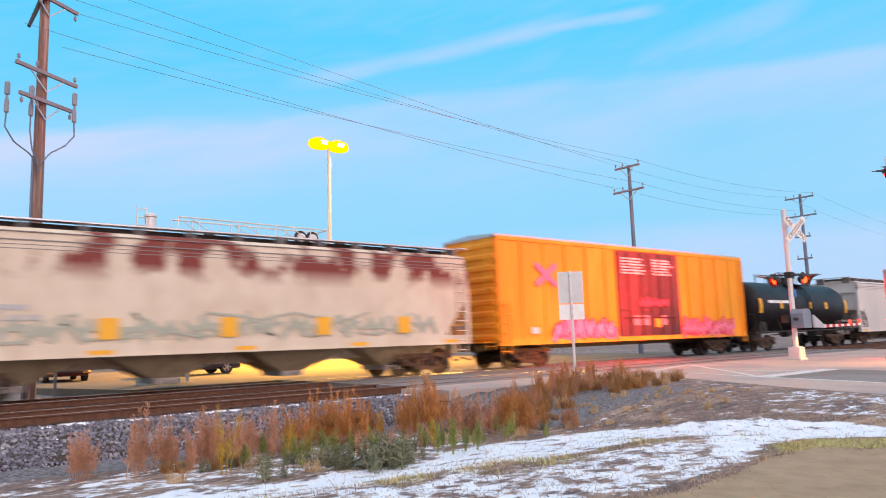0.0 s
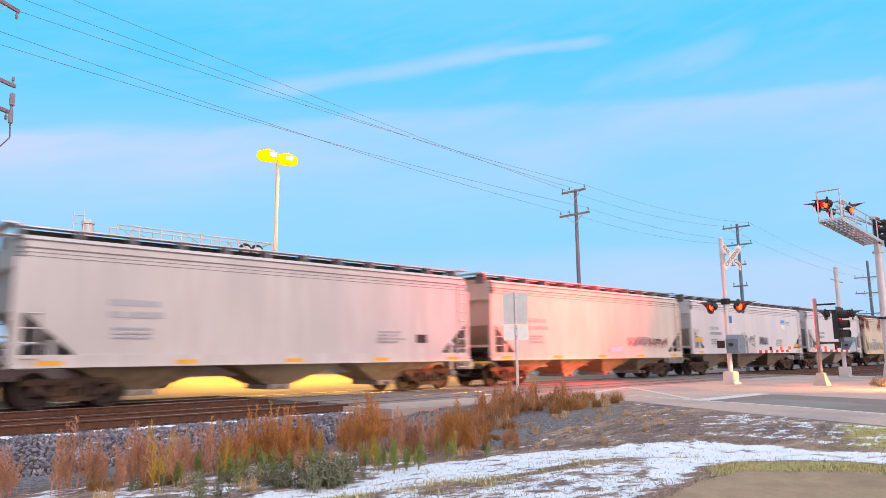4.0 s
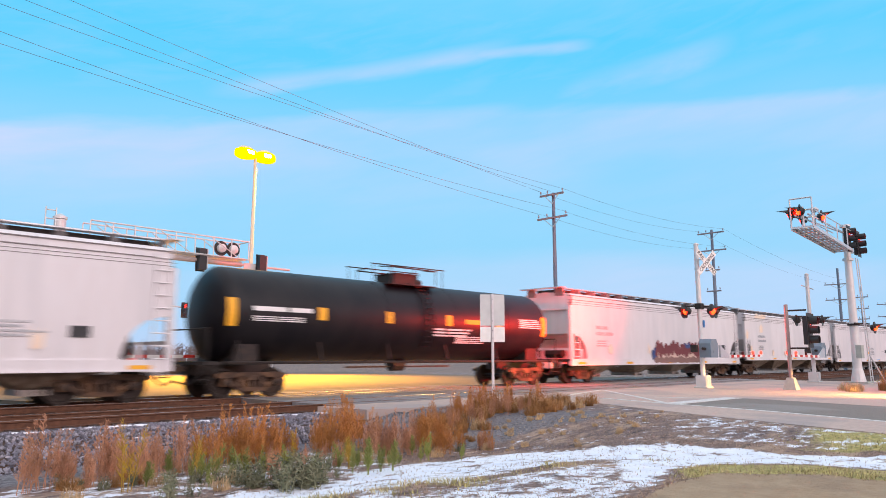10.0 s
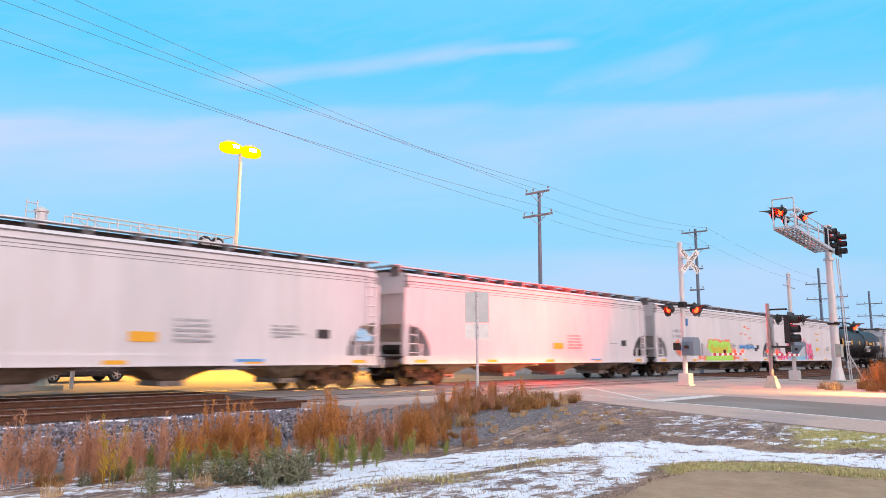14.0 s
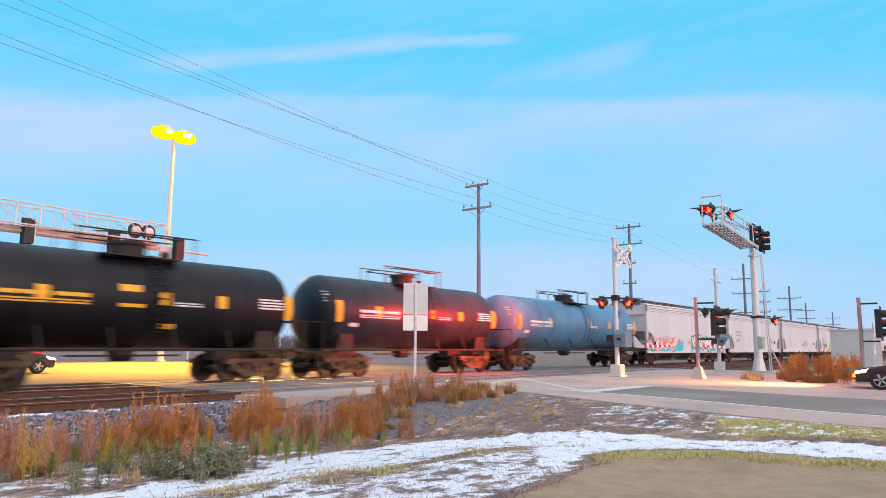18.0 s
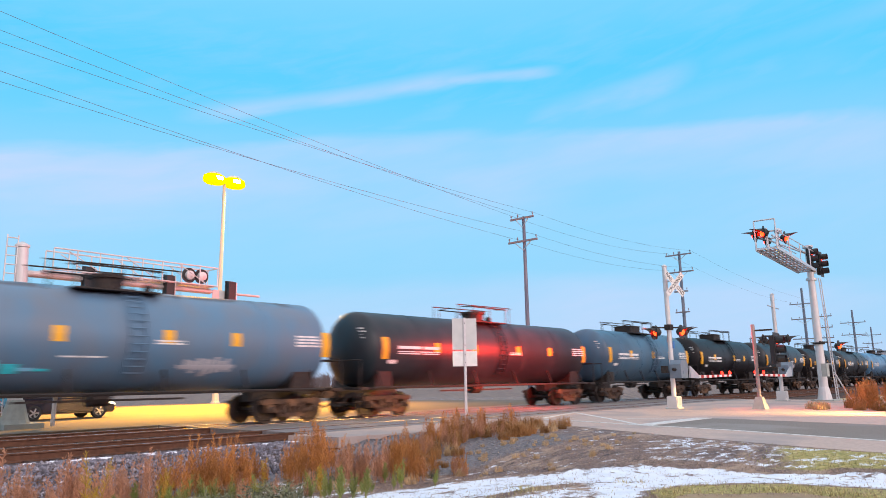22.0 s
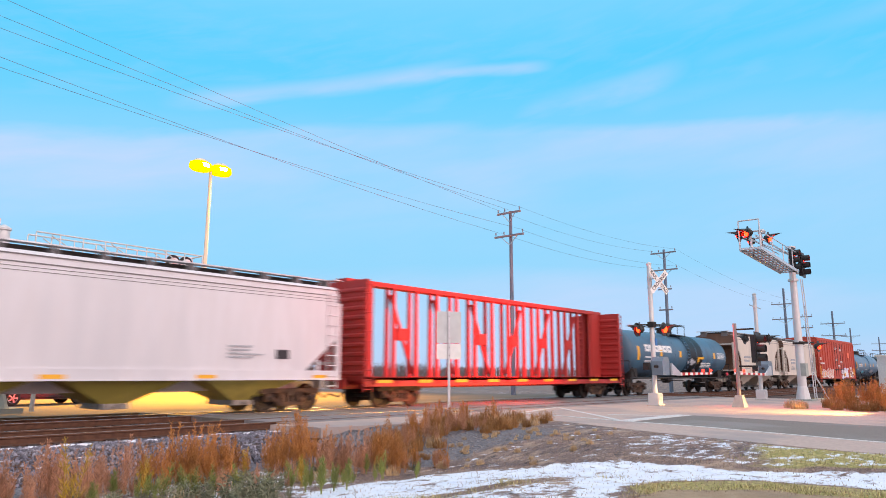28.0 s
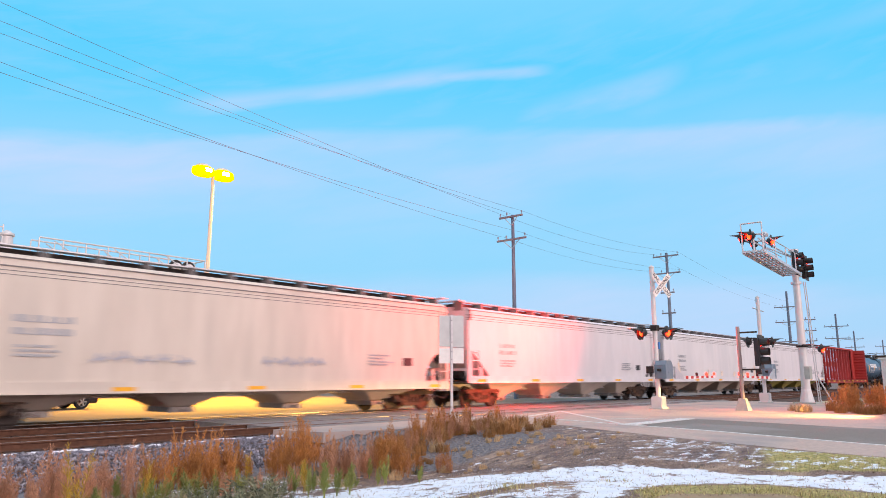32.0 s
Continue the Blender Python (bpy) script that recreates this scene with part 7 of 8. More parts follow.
def far_gantry():
    """The cantilever on the other side of the tracks, seen from behind."""
    y0 = 27.0
    g = thing("far_cantilever_signal", pose(0, 0, 0), "silver cantilever beyond the tracks with railed walkway and signal backs", "crossing signal", "crossing signals")
    bm = bmesh.new()
    rod(bm, (8.25, y0, 0.3), (8.0, y0, 6.1), 0.24, 0.2, n=16)
    lathe(bm, [(0.2, 6.1), (0.24, 6.13), (0.24, 6.2), (0.05, 6.32)], 14, "z", (8.0, y0, 0))
    part("mast", bm, alu, g, smooth=True)
    bm = bmesh.new()
    box(bm, 7.8, 9.0, y0 - 0.6, y0 + 0.6, -0.25, 0.12)
    lathe(bm, [(0.5, 0.12), (0.44, 0.25), (0.26, 0.9)], 12, "z", (8.25, y0, 0))
    part("foundation", bm, found_conc, g)
    bm = bmesh.new()
    rod(bm, (8.1, y0, 5.22), (15.2, y0, 5.16), 0.12, 0.11, n=12)
    rod(bm, (15.2, y0, 5.16), (17.6, y0, 5.14), 0.06, 0.05, n=10)
    part("beam_pipe", bm, pink_pipe, g, smooth=True)
    bm = bmesh.new()
    for k in (-1, 1):
        y = y0 + 0.4 * k
        for z in (5.36, 6.12):
            rod(bm, (8.9, y, z + 0.05), (15.3, y, z - 0.01), 0.028)
        for i in range(9):
            x = 8.9 + 0.8 * i
            rod(bm, (x, y, 5.3), (x, y, 6.15), 0.024)
        for i in range(3):
            rod(bm, (9.4 + 2.1 * i, y, 6.1), (10.6 + 2.1 * i, y, 5.4), 0.02)
    for z in (6.16,):
        rod(bm, (15.3, y0 - 0.4, z - 0.05), (15.3, y0 + 0.4, z - 0.05), 0.028)
    part("handrail", bm, alu, g)
    bm = bmesh.new()
    for i in range(5):
        box(bm, 8.6, 15.3, y0 - 0.36 + 0.16 * i, y0 - 0.26 + 0.16 * i, 5.33, 5.36)
    part("walkway", bm, galv, g)
    bm = bmesh.new()
    ladder(bm, 7.66, y0 - 0.1, 0.4, 6.5, 0.34, 0.32)
    part("ladder", bm, alu, g)
    for x in (10.2, 13.3, 16.05):
        bm = bmesh.new()
        box(bm, x - 0.16, x + 0.16, y0 - 0.35, y0 - 0.12, 4.75, 5.62)
        box(bm, x - 0.2, x + 0.2, y0 - 0.1, y0 - 0.085, 4.7, 5.67)
        head = part("signal_back", bm, black_metal, g)
        bm = bmesh.new()
        box(bm, x + 0.165, x + 0.2, y0 - 0.37, y0 - 0.33, 4.8, 5.6)
        part("hinge_strip", bm, galv, head)
    for x in (14.2, 14.75):
        bm = bmesh.new()
        lathe(bm, [(0.31, y0 - 0.05), (0.31, y0 - 0.08)], 24, "y", (x, 0, 5.75))
        plate = part("backplate", bm, black_metal, g)
        bm = bmesh.new()
        lathe(bm, [(0.19, y0 - 0.08), (0.18, y0 - 0.2), (0.06, y0 - 0.26)], 18, "y", (x, 0, 5.75))
        part("lamp_body", bm, alu, plate, smooth=True)
    bm = bmesh.new()
    box(bm, 15.3, 15.95, y0 - 0.06, y0 - 0.03, 4.6, 5.25)
    part("sign_plate", bm, sign_back, g)
    # its own gate
    gate = thing("far_crossing_gate", pose(0, 0, 0), "lowered red and white gate beyond the tracks on a white mechanism", "crossing gate")
    bm = bmesh.new()
    rod(bm, (9.25, y0 - 0.6, 0), (9.35, y0 - 0.6, 4.6), 0.07, n=10)
    part("post", bm, alu, gate)
    bm = bmesh.new()
    box(bm, 9.0, 9.6, y0 - 0.9, y0 - 0.4, 1.0, 1.6)
    prism(bm, [(9.5, 1.55), (9.5, 1.05), (10.2, 1.18), (10.2, 1.34)], y0 - 1.0, y0 - 0.9)
    part("gate_mechanism", bm, alu, gate)
    gate_arm(gate, (10.1, y0 - 0.95, 1.28), (17.0, y0 - 0.95, 1.3), 15)


def far_stop_post():
    """The post at the far kerb with a red lamp and an eight-sided sign."""
    x, y = 4.95, 26.6
    s = thing("far_signal_post", pose(0, 0, 0), "thin post with a red signal lamp and a red octagonal sign", "traffic signal", "traffic signals")
    bm = bmesh.new()
    rod(bm, (x, y, -0.4), (x, y, 3.3), 0.05, n=10)
    part("post", bm, dull_steel, s)
    bm = bmesh.new()
    prism(bm, [(x + 0.46 * math.cos(radians(22.5 + 45 * k)), 2.12 + 0.46 * math.sin(radians(22.5 + 45 * k))) for k in range(8)], y - 0.09, y - 0.075)
    part("octagonal_sign", bm, stop_red, s)
    bm = bmesh.new()
    box(bm, x - 0.26, x + 0.26, y - 0.09, y - 0.075, 1.30, 1.44)
    part("yellow_plate", bm, yellow_mark, s)
    bm = bmesh.new()
    box(bm, x - 0.17, x + 0.17, y - 0.3, y - 0.06, 2.72, 3.35)
    head = part("lamp_housing", bm, black_metal, s)
    bm = bmesh.new()
    lathe(bm, [(0.14, y - 0.302), (0.12, y - 0.34), (0.02, y - 0.36)], 16, "y", (x, 0, 3.12))
    part("lens", bm, red_lens, head, "glowing red lens", smooth=True)


stop_red = material("faded_red_sign", (0.72, 0.20, 0.20), 0.5, 0.0, second=(0.6, 0.16, 0.16), bump=0.0)
far_stop_post()


pink_pipe = material("pale_galvanised_pipe", (0.62, 0.54, 0.52), 0.45, 0.3, second=(0.5, 0.42, 0.4), scale=4, amount=0.4, bump=0.02)
far_gantry()


def road_sign():
    s = thing("road_sign", pose(17.35, 14.8, -0.1), "two plain road signs on a thin steel post, seen from behind", "road sign")
    bm = bmesh.new()
    box(bm, -0.03, 0.03, -0.02, 0.02, -0.3, 3.38)
    box(bm, -0.045, 0.045, 0.02, 0.028, -0.3, 3.38)
    part("post", bm, galv, s)
    bm = bmesh.new()
    box(bm, -0.40, 0.40, 0.03, 0.036, 2.35, 3.36)
    part("upper_sign", bm, sign_back, s)
    bm = bmesh.new()
    box(bm, -0.40, 0.40, 0.03, 0.036, 1.83, 2.32)
    part("lower_sign", bm, white_paint, s)
    bm = bmesh.new()
    for z in (1.95, 2.2, 2.5, 3.2):
        rod(bm, (0, -0.03, z), (0, -0.04, z), 0.014, n=8)
    part("bolt", bm, steel_dark, s)
    s.rotation_euler = (0, 0, radians(-40))


road_sign()

# ---- weeds, grass, stones ----
weed_orange = material("rusty_weed", (0.52, 0.22, 0.055), 0.9, 0.0, second=(0.30, 0.13, 0.05), scale=6, amount=0.8, bump=0.0, vary=0.3)
weed_pink = material("faded_weed", (0.54, 0.27, 0.16), 0.9, 0.0, second=(0.34, 0.17, 0.09), scale=6, amount=0.8, bump=0.0, vary=0.25)
weed_ochre = material("ochre_weed", (0.60, 0.36, 0.03), 0.9, 0.0, second=(0.34, 0.22, 0.05), scale=6, amount=0.8, bump=0.0, vary=0.25)
weed_green = material("olive_weed", (0.20, 0.25, 0.055), 0.85, 0.0, second=(0.28, 0.25, 0.08), scale=6, amount=0.8, bump=0.0, vary=0.3)
weed_dark = material("dark_frosted_weed", (0.10, 0.115, 0.065), 0.85, 0.0, second=(0.26, 0.24, 0.15), scale=8, amount=0.8, bump=0.0, vary=0.3)
weed_gold = material("gold_brown_grass", (0.42, 0.21, 0.07), 0.9, 0.0, second=(0.24, 0.12, 0.05), scale=5, amount=0.8, bump=0.0, vary=0.3)
straw = material("straw_grass", (0.62, 0.44, 0.25), 0.9, 0.0, second=(0.34, 0.22, 0.11), scale=5, amount=0.8, bump=0.0, vary=0.2)
brown_blade = material("brown_grass_blade", (0.30, 0.20, 0.145), 0.9, 0.0, second=(0.50, 0.38, 0.28), scale=2.0, amount=0.9, bump=0.0)
gold_blade = material("yellow_grass_blade", (0.58, 0.46, 0.24), 0.9, 0.0, second=(0.36, 0.36, 0.12), scale=1.2, amount=0.9, bump=0.0)
for m in (brown_blade, gold_blade):
    island_tint(m, 0.45, 1.4)
snow_mat = material("old_snow", (0.82, 0.83, 0.88), 0.8, 0.0, second=(0.70, 0.72, 0.80), scale=5, amount=0.6, bump=0.3, bump_scale=20)


def leaf(bm, p, d, long, wide):
    """A thin pointed leaf at p along d."""
    d = d.normalized()
    s = d.cross(Vector((random.uniform(-1, 1), random.uniform(-1, 1), random.uniform(-1, 1)))).normalized() * wide / 2
    a, b = bm.verts.new(p), bm.verts.new(p + d * long)
    c, e = bm.verts.new(p + d * long * 0.45 + s), bm.verts.new(p + d * long * 0.45 - s)
    bm.faces.new((a, c, b, e))


def plume_weed(seed, high, stems, spread, bushy=1.0):
    """Upright stems feathered with short twigs and seed heads, thickest above the middle."""
    random.seed(seed)
    bm = bmesh.new()
    for k in range(stems):
        a, r = random.uniform(0, 6.28), spread * random.random() ** 0.7
        base = Vector((math.cos(a) * r, math.sin(a) * r, -0.03))
        h = high * random.uniform(0.55, 1.0)
        lean = Vector((random.gauss(0, 0.09), random.gauss(0, 0.09), 1)) * h
        rod(bm, base, base + lean * 0.98, 0.006, 0.002, n=3, caps=False)
        n = int(74 * bushy * h / 0.9)
        for i in range(n):
            u = random.uniform(0.22, 1.0)
            p = base + lean * u
            t = random.uniform(0, 6.28)
            out = Vector((math.cos(t), math.sin(t), random.uniform(0.7, 1.8)))
            long = (0.05 + 0.15 * (1 - u)) * random.uniform(0.6, 1.4)
            leaf(bm, p, out, long, 0.006 + 0.006 * random.random())
            if random.random() < 0.6:
                leaf(bm, p + out.normalized() * long * 0.7, Vector((random.gauss(0, 1), random.gauss(0, 1), 1.2)), 0.03, 0.012)
    return bm


def leafy_weed(seed, high, stems, spread, width=0.03):
    random.seed(seed)
    bm = bmesh.new()
    for k in range(stems):
        a, r = random.uniform(0, 6.28), spread * random.random() ** 0.6
        base = Vector((math.cos(a) * r, math.sin(a) * r, -0.03))
        h = high * random.uniform(0.5, 1.0)
        lean = Vector((random.gauss(0, 0.16), random.gauss(0, 0.16), 1)) * h
        rod(bm, base, base + lean, 0.007, 0.003, n=3, caps=False)
        for i in range(int(20 * h / 0.5)):
            u = random.uniform(0.1, 1.0)
            t = random.uniform(0, 6.28)
            leaf(bm, base + lean * u, Vector((math.cos(t), math.sin(t), random.uniform(-0.3, 1.2))), random.uniform(0.06, 0.14) * (1.2 - 0.6 * u), width * random.uniform(0.7, 1.3))
    return bm


def tuft(seed, high, blades, spread, droop=0.5):
    """A tussock of arching grass blades."""
    random.seed(seed)
    bm = bmesh.new()
    for k in range(blades):
        a, r = random.uniform(0, 6.28), spread * random.random() ** 0.5
        p = Vector((math.cos(a) * r, math.sin(a) * r, -0.02))
        t = random.uniform(0, 6.28)
        h = high * random.uniform(0.2, 1.0)
        out = Vector((math.cos(t), math.sin(t), 0)) * h * random.uniform(0.1, droop * 1.8)
        w = Vector((-math.sin(t), math.cos(t), 0)) * 0.004
        q, e = p + out * 0.35 + Vector((0, 0, h * 0.7)), p + out + Vector((0, 0, h * random.uniform(0.7, 1.0)))
        v = [bm.verts.new(c) for c in (p - w * 1.4, p + w * 1.4, q + w, q - w, e)]
        bm.faces.new((v[0], v[1], v[2], v[3]))
        bm.faces.new((v[3], v[2], v[4]))
    return bm


def variants(name, builds, mat):
    return [mesh_of(name, b, mat) for b in builds]


W_ORANGE = variants("tall_weed", [plume_weed(s, 1.0, 9, 0.16) for s in range(10, 15)], weed_orange)
W_PINK = variants("tall_weed", [plume_weed(s, 0.95, 9, 0.17, 1.1) for s in range(20, 24)], weed_pink)
W_OCHRE = variants("tall_weed", [plume_weed(s, 0.9, 4, 0.06, 0.9) for s in range(30, 33)], weed_ochre)
W_GREEN = variants("green_weed", [plume_weed(s, 0.62, 5, 0.05, 1.3) for s in range(40, 44)], weed_green)
W_DARK = variants("dark_weed", [leafy_weed(s, 0.42, 11, 0.17, 0.022) for s in range(50, 54)], weed_dark)
W_STRAW = variants("grass_tussock", [tuft(s, 0.36, 130, 0.2) for s in range(60, 64)], straw)
W_GOLD = variants("grass_tussock", [tuft(s, 0.55, 230, 0.22, 0.75) for s in range(70, 74)], weed_gold)


def on_paving(x, y):
    return y < 15 and x > float(np.interp(y, [p[0] for p in VERGE], [p[1] for p in VERGE])) - 0.05


def plant(name, meshes, x, y, size_, label, group, k=None):
    random.seed(int(x * 977 + y * 131) & 0xFFFF)
    ob = new(name, random.choice(meshes) if k is None else meshes[k % len(meshes)])
    ob.matrix_basis = pose(x, y, ground_z(x, y), random.gauss(0, 3), random.gauss(0, 3), random.uniform(0, 360)) @ Matrix.Diagonal((size_, size_, size_ * random.uniform(0.9, 1.12), 1))
    return tagged(ob, label, "weed", group)


RUSTY_TEXT = "tall rusty-brown dry weed with feathery seed heads"
FADED_TEXT = "tall faded reddish dry weed with feathery twigs"
# plan and height of the clumps that stand out, kind by kind
FADED_AT = ((3.17, 10.8, 0.95), (4.0, 10.9, 0.88), (4.2, 10.75, 0.9), (4.53, 10.7, 0.72), (4.81, 10.8, 0.74), (5.45, 11.3, 0.9), (8.3, 9.9, 0.8), (8.6, 9.9, 0.74), (8.7, 9.7, 0.8), (9.2, 9.8, 0.75),
            (10.5, 9.3, 0.4), (3.55, 11.2, 0.6), (5.0, 11.2, 0.6), (2.3, 10.9, 0.8))
RUSTY_AT = ((6.1, 11.1, 1.05), (6.55, 11.35, 0.92), (6.75, 11.25, 0.98), (6.95, 11.1, 0.96), (7.1, 10.95, 0.85), (6.3, 10.9, 0.7), (8.4, 11.3, 0.96), (8.65, 11.2, 1.06), (8.95, 11.25, 1.06), (9.25, 11.3, 0.86),
            (9.35, 9.55, 1.08), (10.1, 9.8, 0.55), (10.4, 9.75, 0.5), (10.8, 9.4, 0.55), (8.1, 10.9, 0.7), (9.7, 10.2, 0.6), (5.8, 11.2, 0.8))
OCHRE_AT = ((3.96, 9.75, 1.08), (5.4, 10.55, 0.62), (7.3, 10.85, 0.6), (7.3, 9.3, 0.75), (5.25, 10.4, 0.55))
GREEN_AT = ((4.29, 9.92, 0.45), (4.9, 10.6, 0.48), (5.18, 9.72, 0.6), (5.05, 9.85, 0.5), (5.61, 9.95, 0.52), (5.51, 9.4, 0.52), (5.7, 9.25, 0.5), (7.3, 9.55, 0.5), (7.0, 8.45, 0.62), (7.45, 8.4, 0.56),
            (8.75, 8.95, 0.46), (9.05, 8.45, 0.32), (6.3, 9.6, 0.5), (7.9, 9.0, 0.4))
DARK_AT = ((4.16, 8.95, 0.42), (5.3, 8.75, 0.42), (5.41, 8.5, 0.48), (5.52, 8.3, 0.5), (5.7, 8.2, 0.54), (5.9, 8.22, 0.52), (5.65, 8.5, 0.5), (6.05, 8.5, 0.42), (5.2, 9.1, 0.4), (6.3, 8.7, 0.36))


def weeds():
    rnd = random.Random(5)
    front = ((2.2, 9.6), (3.7, 9.6), (4.9, 9.0), (5.6, 8.4), (6.5, 8.7), (8.5, 9.3), (10.3, 9.0), (11.5, 9.0), (13.0, 9.3), (15.1, 9.9))
    fx, fy = [p[0] for p in front], [p[1] for p in front]
    for spots, mesh, full, name, text, group, near in (
            (FADED_AT, W_PINK, 0.95, "tall_weed", FADED_TEXT, "tall dry weeds", 2), (RUSTY_AT, W_ORANGE, 1.0, "tall_weed", RUSTY_TEXT, "tall dry weeds", 3),
            (OCHRE_AT, W_OCHRE, 0.9, "tall_weed", "upright ochre-yellow dry weed", "tall dry weeds", 0), (GREEN_AT, W_GREEN, 0.62, "green_weed", "olive green leafy weed among the dry stems", "green weeds", 1),
            (DARK_AT, W_DARK, 0.42, "dark_weed", "low dark frosted weed with withered leaves", "low dark weeds", 1)):
        for x, y, high in spots:
            plant(name, mesh, x, y, high / full, text, group)
            for k in range(near):
                a, r = rnd.uniform(0, 6.28), rnd.uniform(0.12, 0.34)
                plant(name, mesh, x + math.cos(a) * r, y + math.sin(a) * r, high / full * rnd.uniform(0.5, 0.85), text, group)
    # low growth that fills the belt
    for i in range(60):
        x = rnd.uniform(3.2, 11.4)
        y = float(np.interp(x, fx, fy)) + rnd.uniform(0.5, 2.3)
        if y < 12.0:
            low = rnd.random() < 0.5
            plant("tall_weed", W_GOLD if low else W_PINK, x, y, rnd.uniform(0.25, 0.5), "low brown dry weed between the taller stems", "tall dry weeds")
    for i in range(46):
        x = rnd.uniform(3.4, 10.2)
        y = float(np.interp(x, fx, fy)) + rnd.uniform(0.3, 1.9)
        plant("dark_weed", W_DARK, x, y, rnd.uniform(0.35, 0.7), "low dark withered weed under the dry stems", "low dark weeds")
    for i in range(12):
        x = rnd.uniform(4.5, 9.5)
        y = float(np.interp(x, fx, fy)) + rnd.uniform(0.2, 1.0)
        plant("green_weed", W_GREEN, x, y, rnd.uniform(0.35, 0.7), "olive green leafy weed among the dry stems", "green weeds")
    for i in range(14):
        x = rnd.uniform(3.0, 11.5)
        y = float(np.interp(x, fx, fy)) + rnd.uniform(-0.1, 1.2)
        plant("grass_tussock", W_STRAW, x, y, rnd.uniform(0.4, 0.8), "straw-coloured tussock of dead grass", "grass tussocks")
    # the lower tussocks by the sign and the paving's edge
    for i in range(84):
        x = rnd.uniform(11.6, 18.0)
        y = rnd.uniform(10.6, 12.6) + 0.02 * (x - 11)
        if x > float(np.interp(y, [p[0] for p in VERGE], [p[1] for p in VERGE])) - 0.1:
            continue
        gold = rnd.random() < 0.6
        plant("grass_tussock", W_GOLD if gold else W_STRAW, x, y, rnd.uniform(0.5, 0.9), "rusty tussock of dead grass near the road sign" if gold else "straw-coloured tussock of dead grass", "grass tussocks")
    for i in range(26):
        x, y = rnd.uniform(12.6, 16.6), rnd.uniform(11.9, 12.7)
        if not on_paving(x + 0.1, y):
            plant("tall_weed", rnd.choice((W_GOLD, W_PINK, W_ORANGE)), x, y, rnd.uniform(0.5, 0.8), "low rusty dry weed along the paving's edge", "tall dry weeds")
    for i in range(70):
        x, y = rnd.uniform(9.6, 16.0), rnd.uniform(7.6, 11.2)
        if not on_paving(x + 0.2, y) and math.hypot(x, y) > 13.4:
            plant("grass_tussock", W_STRAW, x, y, rnd.uniform(0.2, 0.45), "small tuft of dead grass on the dark gravel", "grass tussocks")
    for i in range(26):
        x, y = rnd.uniform(11.6, 15.2), rnd.uniform(11.0, 12.4)
        plant("tall_weed", W_PINK, x, y, rnd.uniform(0.4, 0.6), "short faded dry weed beside the road sign", "tall dry weeds")


weeds()


def road_weeds():
    rnd = random.Random(9)
    for i in range(70):
        x = rnd.uniform(31.0, 41.0)
        y = rnd.uniform(4.6, 7.4) + (x - 31) * 0.10
        ob = plant("tall_weed", W_ORANGE if rnd.random() < 0.6 else W_GOLD, x, y, rnd.uniform(0.8, 1.25), "tall rusty weed on the strip beside the road", "roadside weeds")
        ob.location.z = road_z(x, y) - 0.01
    for i in range(9):
        x, y = 31.2 + rnd.uniform(-0.7, 0.9), 8.3 + rnd.uniform(-0.3, 0.3)
        ob = plant("grass_tussock", W_STRAW, x, y, rnd.uniform(0.9, 1.3), "yellow tussock of dead grass on the pavement", "roadside weeds")
        ob.location.z = road_z(x, y) - 0.01


road_weeds()


def blades(name, mat, count, where, high, label, seed):
    """Short ground grass as one piece of stuff."""
    rnd = random.Random(seed)
    verts, faces = [], []
    tries = 0
    while len(faces) < count and tries < count * 12:
        tries += 1
        turn, r = rnd.uniform(22, 88), rnd.uniform(4.5, 17.5)
        x, y = r * math.sin(radians(turn)), r * math.cos(radians(turn))
        if rnd.random() > where(x, y, r, turn):
            continue
        z = ground_z(x, y)
        a, h = rnd.uniform(0, 6.28), high * rnd.uniform(0.4, 1.2)
        lean = rnd.uniform(0.3, 1.2)
        w = 0.005 + 0.004 * rnd.random()
        b = len(verts)
        verts += [(x - math.sin(a) * w, y + math.cos(a) * w, z - 0.01), (x + math.sin(a) * w, y - math.cos(a) * w, z - 0.01), (x + math.cos(a) * h * lean, y + math.sin(a) * h * lean, z + h * 0.8)]
        faces.append((b, b + 1, b + 2))
    me = bpy.data.meshes.new(name)
    me.from_pydata(verts, [], faces)
    me.materials.append(mat)
    tagged(new(name, me), label, "grass", kind="stuff")


def brown_where(x, y, r, turn):
    if on_paving(x, y) or y > 12.6:
        return 0
    e, s, g, st = cover(x, y)
    return max(0.0, (1 - e)) * max(0.05, 1 - s * 1.7) * (1 - 0.7 * g) * (1 - 0.8 * st)


def gold_where(x, y, r, turn):
    if on_paving(x, y):
        return 0
    e, s, g, st = cover(x, y)
    ridge = edge(RIDGE, turn)
    return max(g * (0.6 if r < 12.4 else 0.3) * smooth(-0.25, 0.25, noise.noise((x * 0.9, y * 0.9, 2))), 0.6 * math.exp(-((r - ridge) / 0.45) ** 2) * (1 - smooth(58, 64, turn)) * smooth(-0.1, 0.35, noise.noise((x * 1.1, y * 1.1, 6)))) * (1 - e * 0.7)


blades("dead_grass", brown_blade, 34000, brown_where, 0.036, "short brown dead grass over the verge", 3)
blades("yellow_grass", gold_blade, 22000, gold_where, 0.075, "yellow-green grass fringing the bare path", 4)


